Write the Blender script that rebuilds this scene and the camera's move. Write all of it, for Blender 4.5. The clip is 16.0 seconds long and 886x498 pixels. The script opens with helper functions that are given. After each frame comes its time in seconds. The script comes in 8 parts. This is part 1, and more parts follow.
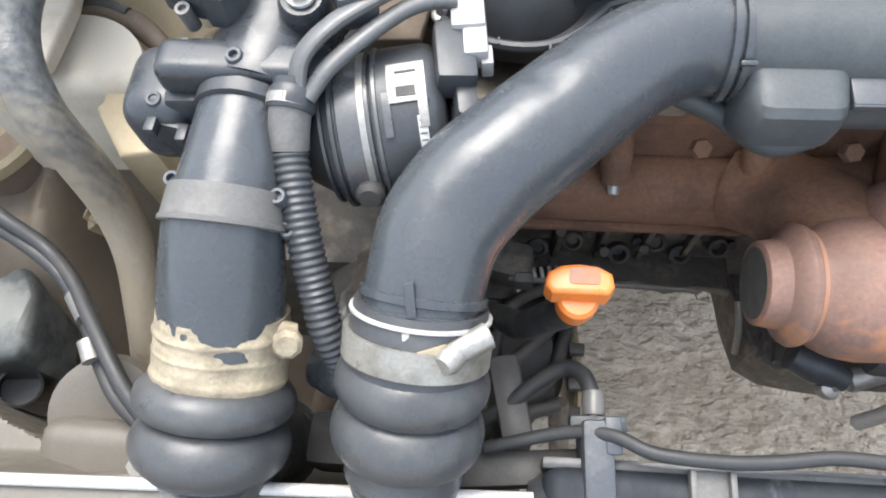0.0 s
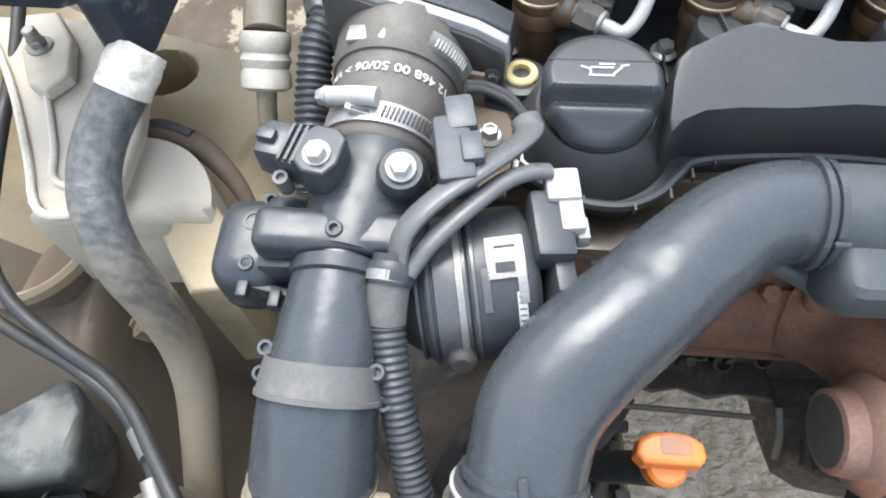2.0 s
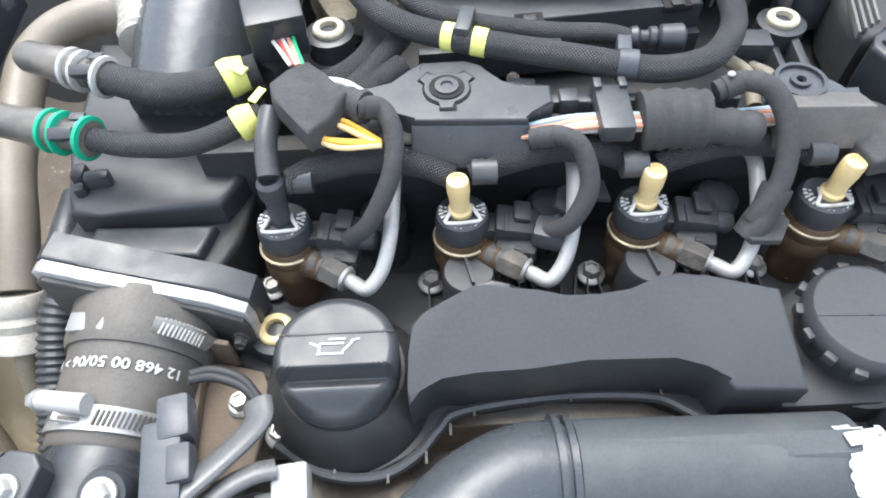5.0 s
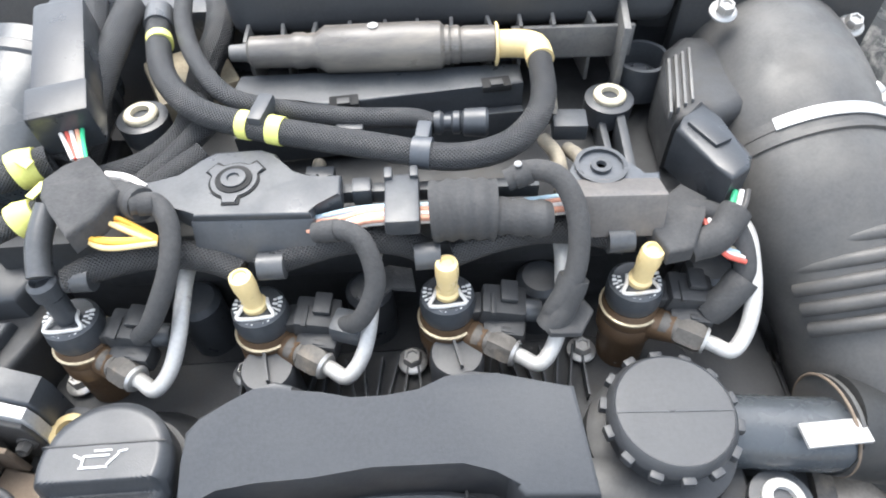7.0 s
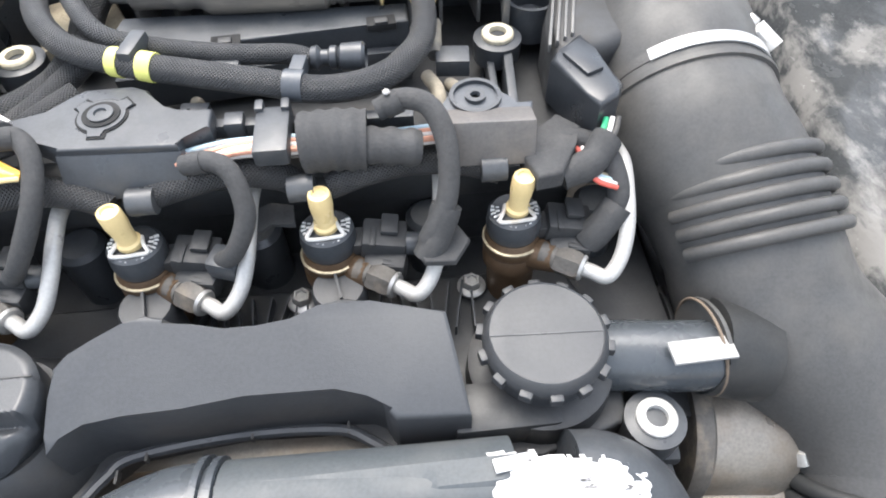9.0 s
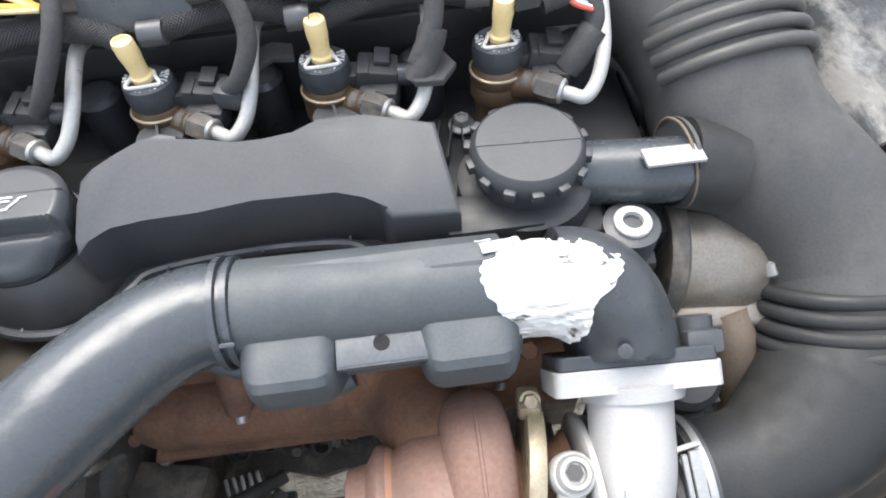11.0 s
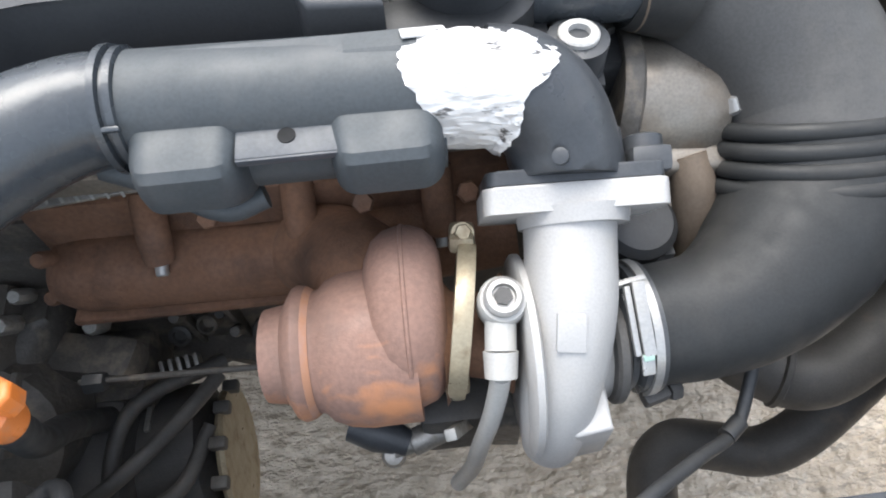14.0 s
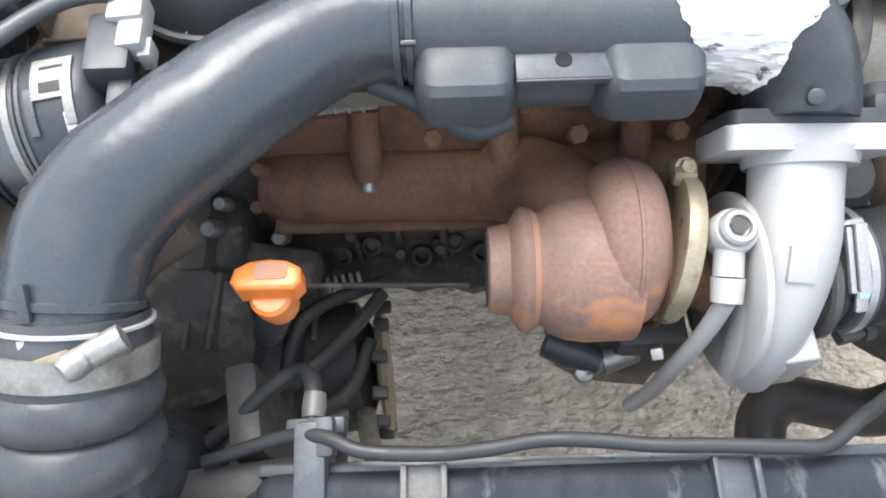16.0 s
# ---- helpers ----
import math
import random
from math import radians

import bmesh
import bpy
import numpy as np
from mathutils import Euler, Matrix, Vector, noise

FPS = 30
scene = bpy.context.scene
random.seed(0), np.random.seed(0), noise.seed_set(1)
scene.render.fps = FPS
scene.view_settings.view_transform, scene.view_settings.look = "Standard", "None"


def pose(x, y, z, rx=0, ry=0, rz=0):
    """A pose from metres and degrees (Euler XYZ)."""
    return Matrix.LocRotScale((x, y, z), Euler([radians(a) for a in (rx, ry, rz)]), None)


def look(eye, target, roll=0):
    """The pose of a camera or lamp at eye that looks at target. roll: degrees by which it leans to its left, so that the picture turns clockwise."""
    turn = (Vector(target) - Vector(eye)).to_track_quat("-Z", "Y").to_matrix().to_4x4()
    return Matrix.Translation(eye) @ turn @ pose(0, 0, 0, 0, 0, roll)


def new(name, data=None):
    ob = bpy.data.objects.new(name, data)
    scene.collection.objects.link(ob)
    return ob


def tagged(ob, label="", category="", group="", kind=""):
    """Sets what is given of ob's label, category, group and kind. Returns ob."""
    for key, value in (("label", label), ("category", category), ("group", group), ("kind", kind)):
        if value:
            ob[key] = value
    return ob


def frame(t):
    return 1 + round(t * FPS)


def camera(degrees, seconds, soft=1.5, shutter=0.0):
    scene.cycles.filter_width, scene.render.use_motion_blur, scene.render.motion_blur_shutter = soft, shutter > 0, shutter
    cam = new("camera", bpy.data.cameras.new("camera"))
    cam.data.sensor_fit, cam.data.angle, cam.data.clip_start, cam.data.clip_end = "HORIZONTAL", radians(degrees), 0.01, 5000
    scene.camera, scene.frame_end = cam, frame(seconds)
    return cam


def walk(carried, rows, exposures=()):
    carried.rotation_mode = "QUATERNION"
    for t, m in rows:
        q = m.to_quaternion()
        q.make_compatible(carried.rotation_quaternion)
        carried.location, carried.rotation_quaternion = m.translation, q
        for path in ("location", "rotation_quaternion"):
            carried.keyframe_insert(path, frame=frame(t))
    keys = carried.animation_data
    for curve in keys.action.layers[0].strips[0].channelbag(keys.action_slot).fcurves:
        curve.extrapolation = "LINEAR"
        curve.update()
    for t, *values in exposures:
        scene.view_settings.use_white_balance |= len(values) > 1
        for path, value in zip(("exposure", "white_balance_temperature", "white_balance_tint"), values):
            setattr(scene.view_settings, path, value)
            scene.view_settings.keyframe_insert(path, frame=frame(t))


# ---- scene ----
cam = camera(68.5, 16.0, 1.9)
PATH = [
    (0, (0.05585, 0.05870, 1.19794), (0.02941, 0.19534, 0.93217), -7.51),
    (0.5, (0.02405, 0.06442, 1.20195), (-0.00085, 0.19968, 0.93533), -5.83),
    (1, (0.00982, 0.07783, 1.21235), (-0.01452, 0.21507, 0.94670), -5.68),
    (1.5, (0.00164, 0.09339, 1.21954), (-0.02080, 0.23176, 0.95430), -4.89),
    (2, (0.00384, 0.11218, 1.23107), (-0.01571, 0.25908, 0.97023), -3.84),
    (2.5, (0.01232, 0.13369, 1.23954), (-0.00229, 0.28992, 0.98385), -2.25),
    (3, (0.01940, 0.14705, 1.24244), (0.00639, 0.31495, 0.99416), -1.99),
    (3.5, (0.03267, 0.16192, 1.25308), (0.02083, 0.33276, 1.00676), -1.76),
    (4, (0.04956, 0.17726, 1.25881), (0.04126, 0.34890, 1.01290), -1.60),
    (4.5, (0.07984, 0.19076, 1.26502), (0.07647, 0.36488, 1.02074), -2.48),
    (5, (0.10562, 0.20346, 1.26708), (0.10648, 0.37785, 1.02297), -2.51),
    (5.2, (0.11801, 0.20596, 1.26910), (0.11759, 0.38182, 1.02605), -3.44),
    (7.3, (0.21603, 0.24152, 1.27223), (0.22253, 0.42895, 1.03807), -2.39),
    (7.5, (0.22518, 0.25018, 1.26887), (0.23369, 0.43840, 1.03542), -2.48),
    (8, (0.23982, 0.25519, 1.26199), (0.24973, 0.44426, 1.02928), -1.89),
    (8.5, (0.24549, 0.23927, 1.26597), (0.26020, 0.42732, 1.03269), -1.06),
    (9, (0.24642, 0.20409, 1.25581), (0.26245, 0.38482, 1.01690), -1.16),
    (9.5, (0.25214, 0.17532, 1.25024), (0.26592, 0.35130, 1.00767), -2.69),
    (9.7, (0.25077, 0.16389, 1.24474), (0.26182, 0.33880, 1.00126), -3.52),
    (11.8, (0.24330, 0.11678, 1.23003), (0.25344, 0.28371, 0.98096), -4.45),
    (12, (0.24131, 0.11197, 1.22769), (0.25284, 0.27809, 0.97814), -3.67),
    (12.5, (0.23183, 0.09465, 1.21644), (0.24147, 0.25284, 0.96172), -2.83),
    (13, (0.21693, 0.07211, 1.20064), (0.22088, 0.22167, 0.94061), -3.32),
    (13.5, (0.22638, 0.06466, 1.18303), (0.23256, 0.21922, 0.92598), -2.53),
    (14, (0.27288, 0.07629, 1.16403), (0.28264, 0.23865, 0.91195), -3.06),
    (14.5, (0.29250, 0.08578, 1.14871), (0.29783, 0.24326, 0.89342), -5.58),
    (15, (0.26785, 0.07422, 1.15628), (0.26725, 0.22627, 0.89768), -6.95),
    (15.5, (0.21638, 0.06028, 1.16974), (0.20989, 0.20726, 0.90829), -6.39),
    (16, (0.17357, 0.05425, 1.17635), (0.16957, 0.20199, 0.91528), -3.08),
]
walk(cam, [(t, look(eye, target, roll)) for t, eye, target, roll in PATH], [(0, 1.67, 6200, 8), (2, 1.52, 6000, 7), (5.2, 1.58, 5970, 7), (7.3, 1.87, 6140, 8), (9.7, 1.70, 6220, 9), (11.8, 1.53, 6150, 8), (12.5, 1.47, 6140, 8), (13.3, 1.53, 6120, 8), (14.5, 1.39, 6110, 8), (16, 1.57, 6060, 7)])

# world and light: an overcast midday sky
world = bpy.data.worlds.new("sky")
scene.world = world
world.use_nodes = True
wn = world.node_tree
sky = wn.nodes.new("ShaderNodeTexSky")
sky.sky_type = 'NISHITA'
sky.sun_disc = False
sky.sun_elevation = radians(67)
sky.sun_rotation = radians(-19)
sky.dust_density = 6.0
sky.ozone_density = 0.4
cloud = wn.nodes.new("ShaderNodeMix")
cloud.data_type = 'RGBA'
cloud.inputs["Factor"].default_value = 0.4
cloud.inputs["B"].default_value = (5.9, 6.0, 6.1, 1)
wn.links.new(sky.outputs[0], cloud.inputs["A"])
wn.links.new(cloud.outputs["Result"], wn.nodes["Background"].inputs[0])
wn.nodes["Background"].inputs[1].default_value = 0.158
sun_data = bpy.data.lights.new("sun", 'SUN')
sun_data.energy, sun_data.angle, sun_data.color = 1.05, radians(42), (1.0, 0.99, 0.955)
sun = new("sun", sun_data)
sun.matrix_world = look((-0.7, 2.0, 5), (0, 0, 0), 0)


# ---- materials ----
def material(name, base, rough, metal=0.0, grain=600.0, grain_mix=0.25, second=None, stain=None, stain_scale=30.0,
             stain_from=0.55, stain_to=0.75, bump=0.15, bump_scale=900.0, depth=0.0004, rough_var=0.15, weave=0.0, stretch=(1, 1, 1), gloss=0.5):
    """Procedural surface: fine grain, larger stains and a fine relief."""
    m = bpy.data.materials.new(name)
    m.use_nodes = True
    n, l = m.node_tree.nodes, m.node_tree.links
    b = n["Principled BSDF"]
    tc = n.new("ShaderNodeTexCoord")
    info = n.new("ShaderNodeObjectInfo")
    add = n.new("ShaderNodeVectorMath")
    add.operation = 'MULTIPLY_ADD'
    add.inputs[1].default_value = stretch
    l.new(tc.outputs["Object"], add.inputs[0])
    l.new(info.outputs["Random"], add.inputs[2])
    fine = n.new("ShaderNodeTexNoise")
    fine.inputs["Scale"].default_value, fine.inputs["Detail"].default_value = grain, 4
    l.new(add.outputs[0], fine.inputs["Vector"])
    second = second or tuple(c * 0.6 for c in base)
    mix = n.new("ShaderNodeMix")
    mix.data_type = 'RGBA'
    mix.inputs["A"].default_value, mix.inputs["B"].default_value = (*base, 1), (*second, 1)
    ramp = n.new("ShaderNodeMapRange")
    ramp.inputs[1].default_value, ramp.inputs[2].default_value = 0.35, 0.7
    ramp.inputs[3].default_value, ramp.inputs[4].default_value = 0.0, grain_mix * 2
    l.new(fine.outputs[0], ramp.inputs[0])
    l.new(ramp.outputs[0], mix.inputs["Factor"])
    colour = mix.outputs["Result"]
    rough_out = None
    if stain:
        big = n.new("ShaderNodeTexNoise")
        big.inputs["Scale"].default_value, big.inputs["Detail"].default_value = stain_scale, 7
        big.inputs["Roughness"].default_value = 0.65
        l.new(add.outputs[0], big.inputs["Vector"])
        rs = n.new("ShaderNodeMapRange")
        rs.inputs[1].default_value, rs.inputs[2].default_value = stain_from, stain_to
        l.new(big.outputs[0], rs.inputs[0])
        m2 = n.new("ShaderNodeMix")
        m2.data_type = 'RGBA'
        m2.inputs["B"].default_value = (*stain, 1)
        l.new(colour, m2.inputs["A"])
        l.new(rs.outputs[0], m2.inputs["Factor"])
        colour = m2.outputs["Result"]
    l.new(colour, b.inputs["Base Color"])
    rr = n.new("ShaderNodeMapRange")
    rr.inputs[1].default_value, rr.inputs[2].default_value = 0.3, 0.7
    rr.inputs[3].default_value, rr.inputs[4].default_value = max(0.03, rough - rough_var), min(1.0, rough + rough_var)
    mid = n.new("ShaderNodeTexNoise")
    mid.inputs["Scale"].default_value, mid.inputs["Detail"].default_value = 70.0, 5
    l.new(add.outputs[0], mid.inputs["Vector"])
    l.new(mid.outputs[0], rr.inputs[0])
    l.new(rr.outputs[0], b.inputs["Roughness"])
    b.inputs["Metallic"].default_value = metal
    b.inputs["Specular IOR Level"].default_value = gloss
    if bump:
        bn = n.new("ShaderNodeBump")
        bn.inputs["Strength"].default_value, bn.inputs["Distance"].default_value = bump, depth
        rel = n.new("ShaderNodeTexNoise")
        rel.inputs["Scale"].default_value, rel.inputs["Detail"].default_value = bump_scale, 5
        l.new(add.outputs[0], rel.inputs["Vector"])
        height = rel.outputs[0]
        if weave:
            uv = n.new("ShaderNodeUVMap")
            wsum = None
            for sx in (1, -1):
                mp = n.new("ShaderNodeVectorMath")
                mp.operation = 'DOT_PRODUCT'
                mp.inputs[1].default_value = (weave, sx * weave, 0)
                l.new(uv.outputs[0], mp.inputs[0])
                sn = n.new("ShaderNodeMath")
                sn.operation = 'SINE'
                l.new(mp.outputs["Value"], sn.inputs[0])
                if wsum:
                    mx = n.new("ShaderNodeMath")
                    mx.operation = 'MAXIMUM'
                    l.new(wsum, mx.inputs[0])
                    l.new(sn.outputs[0], mx.inputs[1])
                    wsum = mx.outputs[0]
                else:
                    wsum = sn.outputs[0]
            height = wsum
            # groove shade put into the colour: low spots of the weave darkened
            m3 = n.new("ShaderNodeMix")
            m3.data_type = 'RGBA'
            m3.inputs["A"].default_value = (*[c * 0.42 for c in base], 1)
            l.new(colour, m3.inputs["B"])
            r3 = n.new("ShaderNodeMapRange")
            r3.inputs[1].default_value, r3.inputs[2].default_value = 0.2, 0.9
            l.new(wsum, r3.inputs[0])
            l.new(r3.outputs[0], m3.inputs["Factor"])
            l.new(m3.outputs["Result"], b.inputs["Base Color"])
        l.new(height, bn.inputs["Height"])
        l.new(bn.outputs[0], b.inputs["Normal"])
    return m


M_PLASTIC = material("black_plastic", (0.045, 0.049, 0.054), 0.40, stain=(0.075, 0.075, 0.075), stain_scale=45, stain_from=0.5, stain_to=0.9, bump=0.12)
M_COVER = material("cover_plastic", (0.046, 0.048, 0.051), 0.46, rough_var=0.06, stain=(0.052, 0.054, 0.056), stain_scale=18, stain_from=0.45, stain_to=0.85, bump=0.2, bump_scale=1600)
M_PIPE = material("pipe_plastic", (0.054, 0.061, 0.068), 0.25, stain=(0.060, 0.066, 0.070), stain_scale=16, stain_from=0.46, stain_to=0.74, bump=0.5, bump_scale=24, depth=0.0026, rough_var=0.10)
M_RUBBER = material("rubber", (0.056, 0.059, 0.062), 0.36, stain=(0.11, 0.11, 0.11), stain_scale=35, stain_from=0.5, stain_to=0.9, bump=0.2)
# darker copy of the duct rubber; carries the shade on the low bend
M_DUCTSHADE = material("shaded_duct_rubber", (0.029, 0.030, 0.030), 0.55, gloss=0.28, stain=(0.046, 0.044, 0.041), stain_scale=18, stain_from=0.5, stain_to=0.8, bump=0.15)
M_DUCT = material("duct_rubber", (0.064, 0.063, 0.061), 0.52, gloss=0.4, stain=(0.105, 0.099, 0.090), stain_scale=16, stain_from=0.45, stain_to=0.8, bump=0.15)
M_DARK = material("dirty_black", (0.066, 0.063, 0.059), 0.6, stain=(0.10, 0.086, 0.070), stain_scale=40, bump=0.4)
M_GREASE = material("greasy_cast_iron", (0.090, 0.082, 0.072), 0.6, second=(0.05, 0.045, 0.038), stain=(0.20, 0.165, 0.125), stain_scale=45, stain_from=0.52, stain_to=0.7, bump=0.8, bump_scale=140, depth=0.0015)
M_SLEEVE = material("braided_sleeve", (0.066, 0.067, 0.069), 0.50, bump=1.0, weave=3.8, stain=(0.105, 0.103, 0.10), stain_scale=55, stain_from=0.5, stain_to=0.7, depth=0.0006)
M_TAPE = material("cloth_tape", (0.046, 0.046, 0.046), 0.85, stain=(0.068, 0.065, 0.062), stain_scale=60, bump=0.5, bump_scale=700, depth=0.0007)
M_BEIGE = material("beige_paint", (0.40, 0.33, 0.215), 0.5, second=(0.35, 0.285, 0.18), stain=(0.26, 0.20, 0.13), stain_scale=12, stain_from=0.50, stain_to=0.76, bump=0.25, bump_scale=300, depth=0.0006)
# brown dust, toned down further for the shade deep in the bay
M_RAIL = material("dusty_shaded_paint", (0.168, 0.140, 0.103), 0.6, second=(0.138, 0.114, 0.083), stain=(0.14, 0.11, 0.078), stain_scale=10, stain_from=0.45, stain_to=0.72, bump=0.3, bump_scale=260, depth=0.0008)
M_CREAM = material("cream_paint", (0.64, 0.60, 0.52), 0.5, stain=(0.33, 0.28, 0.21), stain_scale=22, stain_from=0.5, stain_to=0.8, bump=0.2)
M_MUD = material("mud_band", (0.35, 0.30, 0.21), 0.75, stain=(0.17, 0.14, 0.10), stain_scale=38, stain_from=0.48, stain_to=0.66, bump=0.6, bump_scale=350, depth=0.001)
M_HOSEDUST = material("dusty_hose", (0.075, 0.072, 0.066), 0.7, stain=(0.30, 0.26, 0.19), stain_scale=24, stain_from=0.40, stain_to=0.66, bump=0.5, bump_scale=400, depth=0.0008)
M_RUST = material("rusty_iron", (0.205, 0.108, 0.063), 0.85, second=(0.105, 0.056, 0.036), stain=(0.085, 0.050, 0.034), stain_scale=24, stain_from=0.47, stain_to=0.70, bump=0.6, bump_scale=700, depth=0.0007, grain=350)
M_RUSTPINK = material("turbine_rust", (0.235, 0.138, 0.105), 0.7, second=(0.14, 0.082, 0.062), stain=(0.15, 0.098, 0.078), stain_scale=26, stain_from=0.5, stain_to=0.8, bump=0.5, bump_scale=800, depth=0.0005, grain=420)
M_RUSTORANGE = material("bright_rust", (0.37, 0.19, 0.11), 0.85, second=(0.34, 0.17, 0.10), stain=(0.34, 0.21, 0.165), stain_scale=60, stain_from=0.45, stain_to=0.65, bump=0.5)
M_ALU = material("cast_aluminium", (0.41, 0.40, 0.385), 0.5, metal=0.2, grain=900, grain_mix=0.12, stain=(0.38, 0.365, 0.335), stain_scale=40, bump=0.35, bump_scale=700)
M_ALUDIRTY = material("weathered_aluminium", (0.26, 0.235, 0.20), 0.42, metal=0.6, stain=(0.19, 0.15, 0.11), stain_scale=26, stain_from=0.42, stain_to=0.72, bump=0.35, bump_scale=400)
M_STEEL = material("zinc_steel", (0.43, 0.42, 0.40), 0.40, metal=0.6, grain_mix=0.2, stain=(0.40, 0.38, 0.34), stain_scale=80, bump=0.15)
M_DULLSTEEL = material("dull_steel", (0.35, 0.34, 0.315), 0.5, metal=0.7, stain=(0.22, 0.19, 0.15), stain_scale=90, bump=0.3)
M_GOLD = material("yellow_zinc", (0.38, 0.325, 0.225), 0.42, metal=0.5, stain=(0.17, 0.12, 0.07), stain_scale=70, bump=0.2)
M_BROWN = material("oily_bronze", (0.115, 0.072, 0.040), 0.45, metal=0.35, stain=(0.07, 0.045, 0.03), stain_scale=70, bump=0.4)
M_FOIL = material("aluminium_foil", (0.66, 0.65, 0.63), 0.35, metal=0.2, grain_mix=0.05, stain=(0.085, 0.080, 0.075), stain_scale=110, stain_from=0.575, stain_to=0.63, stretch=(0.35, 1.5, 1.5), bump=0.9, bump_scale=120, depth=0.003)
M_ORANGE = material("orange_plastic", (0.66, 0.19, 0.035), 0.35, second=(0.58, 0.165, 0.035), grain_mix=0.15, stain=(0.44, 0.20, 0.11), stain_scale=60, stain_from=0.52, bump=0.1)
M_YELLOW = material("cream_yellow_plastic", (0.68, 0.53, 0.26), 0.4, second=(0.60, 0.46, 0.22), grain_mix=0.2, stain=(0.50, 0.36, 0.16), stain_scale=120, stain_from=0.6, bump=0.1)
M_NEON = material("yellow_tape", (0.70, 0.69, 0.20), 0.5, second=(0.58, 0.57, 0.12), grain_mix=0.2, bump=0.2)
M_GREEN = material("green_plastic", (0.015, 0.36, 0.20), 0.4, grain_mix=0.2, bump=0.1)
M_WHITE = material("white_plastic", (0.33, 0.322, 0.31), 0.5, second=(0.37, 0.36, 0.345), grain_mix=0.2, stain=(0.38, 0.36, 0.33), stain_scale=50, stain_from=0.6, bump=0.1)
M_GREY = material("grey_plastic", (0.128, 0.125, 0.119), 0.5, stain=(0.185, 0.175, 0.158), stain_scale=40, bump=0.15)
M_BLUEGREY = material("slate_plastic", (0.060, 0.067, 0.077), 0.45, stain=(0.115, 0.12, 0.125), stain_scale=40, bump=0.12)
M_LETTER = material("printed_white", (0.62, 0.62, 0.60), 0.6, grain_mix=0.3, bump=0.0)
M_REDWIRE = material("red_wire", (0.55, 0.10, 0.07), 0.5, bump=0.0)
M_WHITEWIRE = material("white_wire", (0.72, 0.68, 0.64), 0.5, bump=0.0)
M_BLUEWIRE = material("blue_wire", (0.45, 0.60, 0.68), 0.5, bump=0.0)
M_PINKWIRE = material("orange_wire", (0.66, 0.33, 0.22), 0.5, bump=0.0)
M_ORWIRE = material("amber_wire", (0.80, 0.45, 0.06), 0.45, bump=0.0)
M_MINT = material("pale_green_paint", (0.36, 0.52, 0.44), 0.5, bump=0.0)
M_GREENWIRE = material("green_wire", (0.05, 0.45, 0.20), 0.5, bump=0.0)
M_CONCRETE = material("concrete", (0.68, 0.58, 0.455), 0.9, second=(0.42, 0.345, 0.257), grain=42, grain_mix=0.5, stain=(0.36, 0.295, 0.22), stain_scale=6, stain_from=0.42, stain_to=0.75, bump=1.0, bump_scale=44, depth=0.06, stretch=(0.75, 1.2, 1))
# pale stain paints the glossy panel's reflections in with its dirt
M_WING = material("dirty_reflecting_wing", (0.060, 0.064, 0.066), 0.20, stain=(0.215, 0.21, 0.20), stain_scale=24, stain_from=0.48, stain_to=0.60, bump=0.5, bump_scale=30, depth=0.004, stretch=(1.6, 0.5, 1))
M_LAMP = material("mottled_lamp_back", (0.065, 0.074, 0.074), 0.5, second=(0.045, 0.052, 0.054), stain=(0.15, 0.155, 0.145), stain_scale=22, stain_from=0.46, stain_to=0.58, bump=0.2)
M_LIGHTSTEEL = material("light_steel", (0.43, 0.42, 0.395), 0.5, metal=0.1, grain_mix=0.15, stain=(0.42, 0.40, 0.36), stain_scale=70, bump=0.15)
M_HOSEBROWN = material("brown_rubber", (0.108, 0.099, 0.087), 0.6, stain=(0.14, 0.125, 0.105), stain_scale=40, stain_from=0.45, stain_to=0.8, bump=0.3)
M_DIRT = material("brown_dirt", (0.15, 0.115, 0.083), 0.8, second=(0.10, 0.075, 0.056), stain=(0.22, 0.175, 0.125), stain_scale=20, bump=0.4, bump_scale=300, depth=0.001)
M_PATCHY = material("peeling_paint", (0.115, 0.091, 0.067), 0.75, second=(0.080, 0.063, 0.046), stain=(0.34, 0.30, 0.225), stain_scale=17, stain_from=0.56, stain_to=0.60, bump=0.4, bump_scale=250, depth=0.001)
M_WIRETAPE = material("glossy_tape", (0.115, 0.117, 0.118), 0.36, stain=(0.095, 0.095, 0.095), stain_scale=60, stain_from=0.5, stain_to=0.7, bump=0.3, bump_scale=300)
M_CAN = material("grey_can", (0.115, 0.117, 0.12), 0.35, metal=0.3, stain=(0.12, 0.12, 0.12), stain_scale=40, bump=0.15)
M_THROTTLE = material("throttle_plastic", (0.038, 0.043, 0.049), 0.32, stain=(0.060, 0.062, 0.064), stain_scale=40, stain_from=0.5, stain_to=0.85, bump=0.15)
M_CANWHITE = material("white_painted_can", (0.52, 0.475, 0.39), 0.55, second=(0.45, 0.405, 0.325), stain=(0.36, 0.30, 0.22), stain_scale=22, stain_from=0.50, stain_to=0.78, bump=0.15)
M_BUSH = material("cream_bush", (0.60, 0.54, 0.40), 0.5, stain=(0.40, 0.34, 0.22), stain_scale=80, bump=0.15)
M_LINE = material("dusty_line", (0.22, 0.192, 0.15), 0.5, second=(0.17, 0.148, 0.115), stain=(0.16, 0.13, 0.095), stain_scale=14, stain_from=0.5, stain_to=0.75, bump=0.25, bump_scale=300)


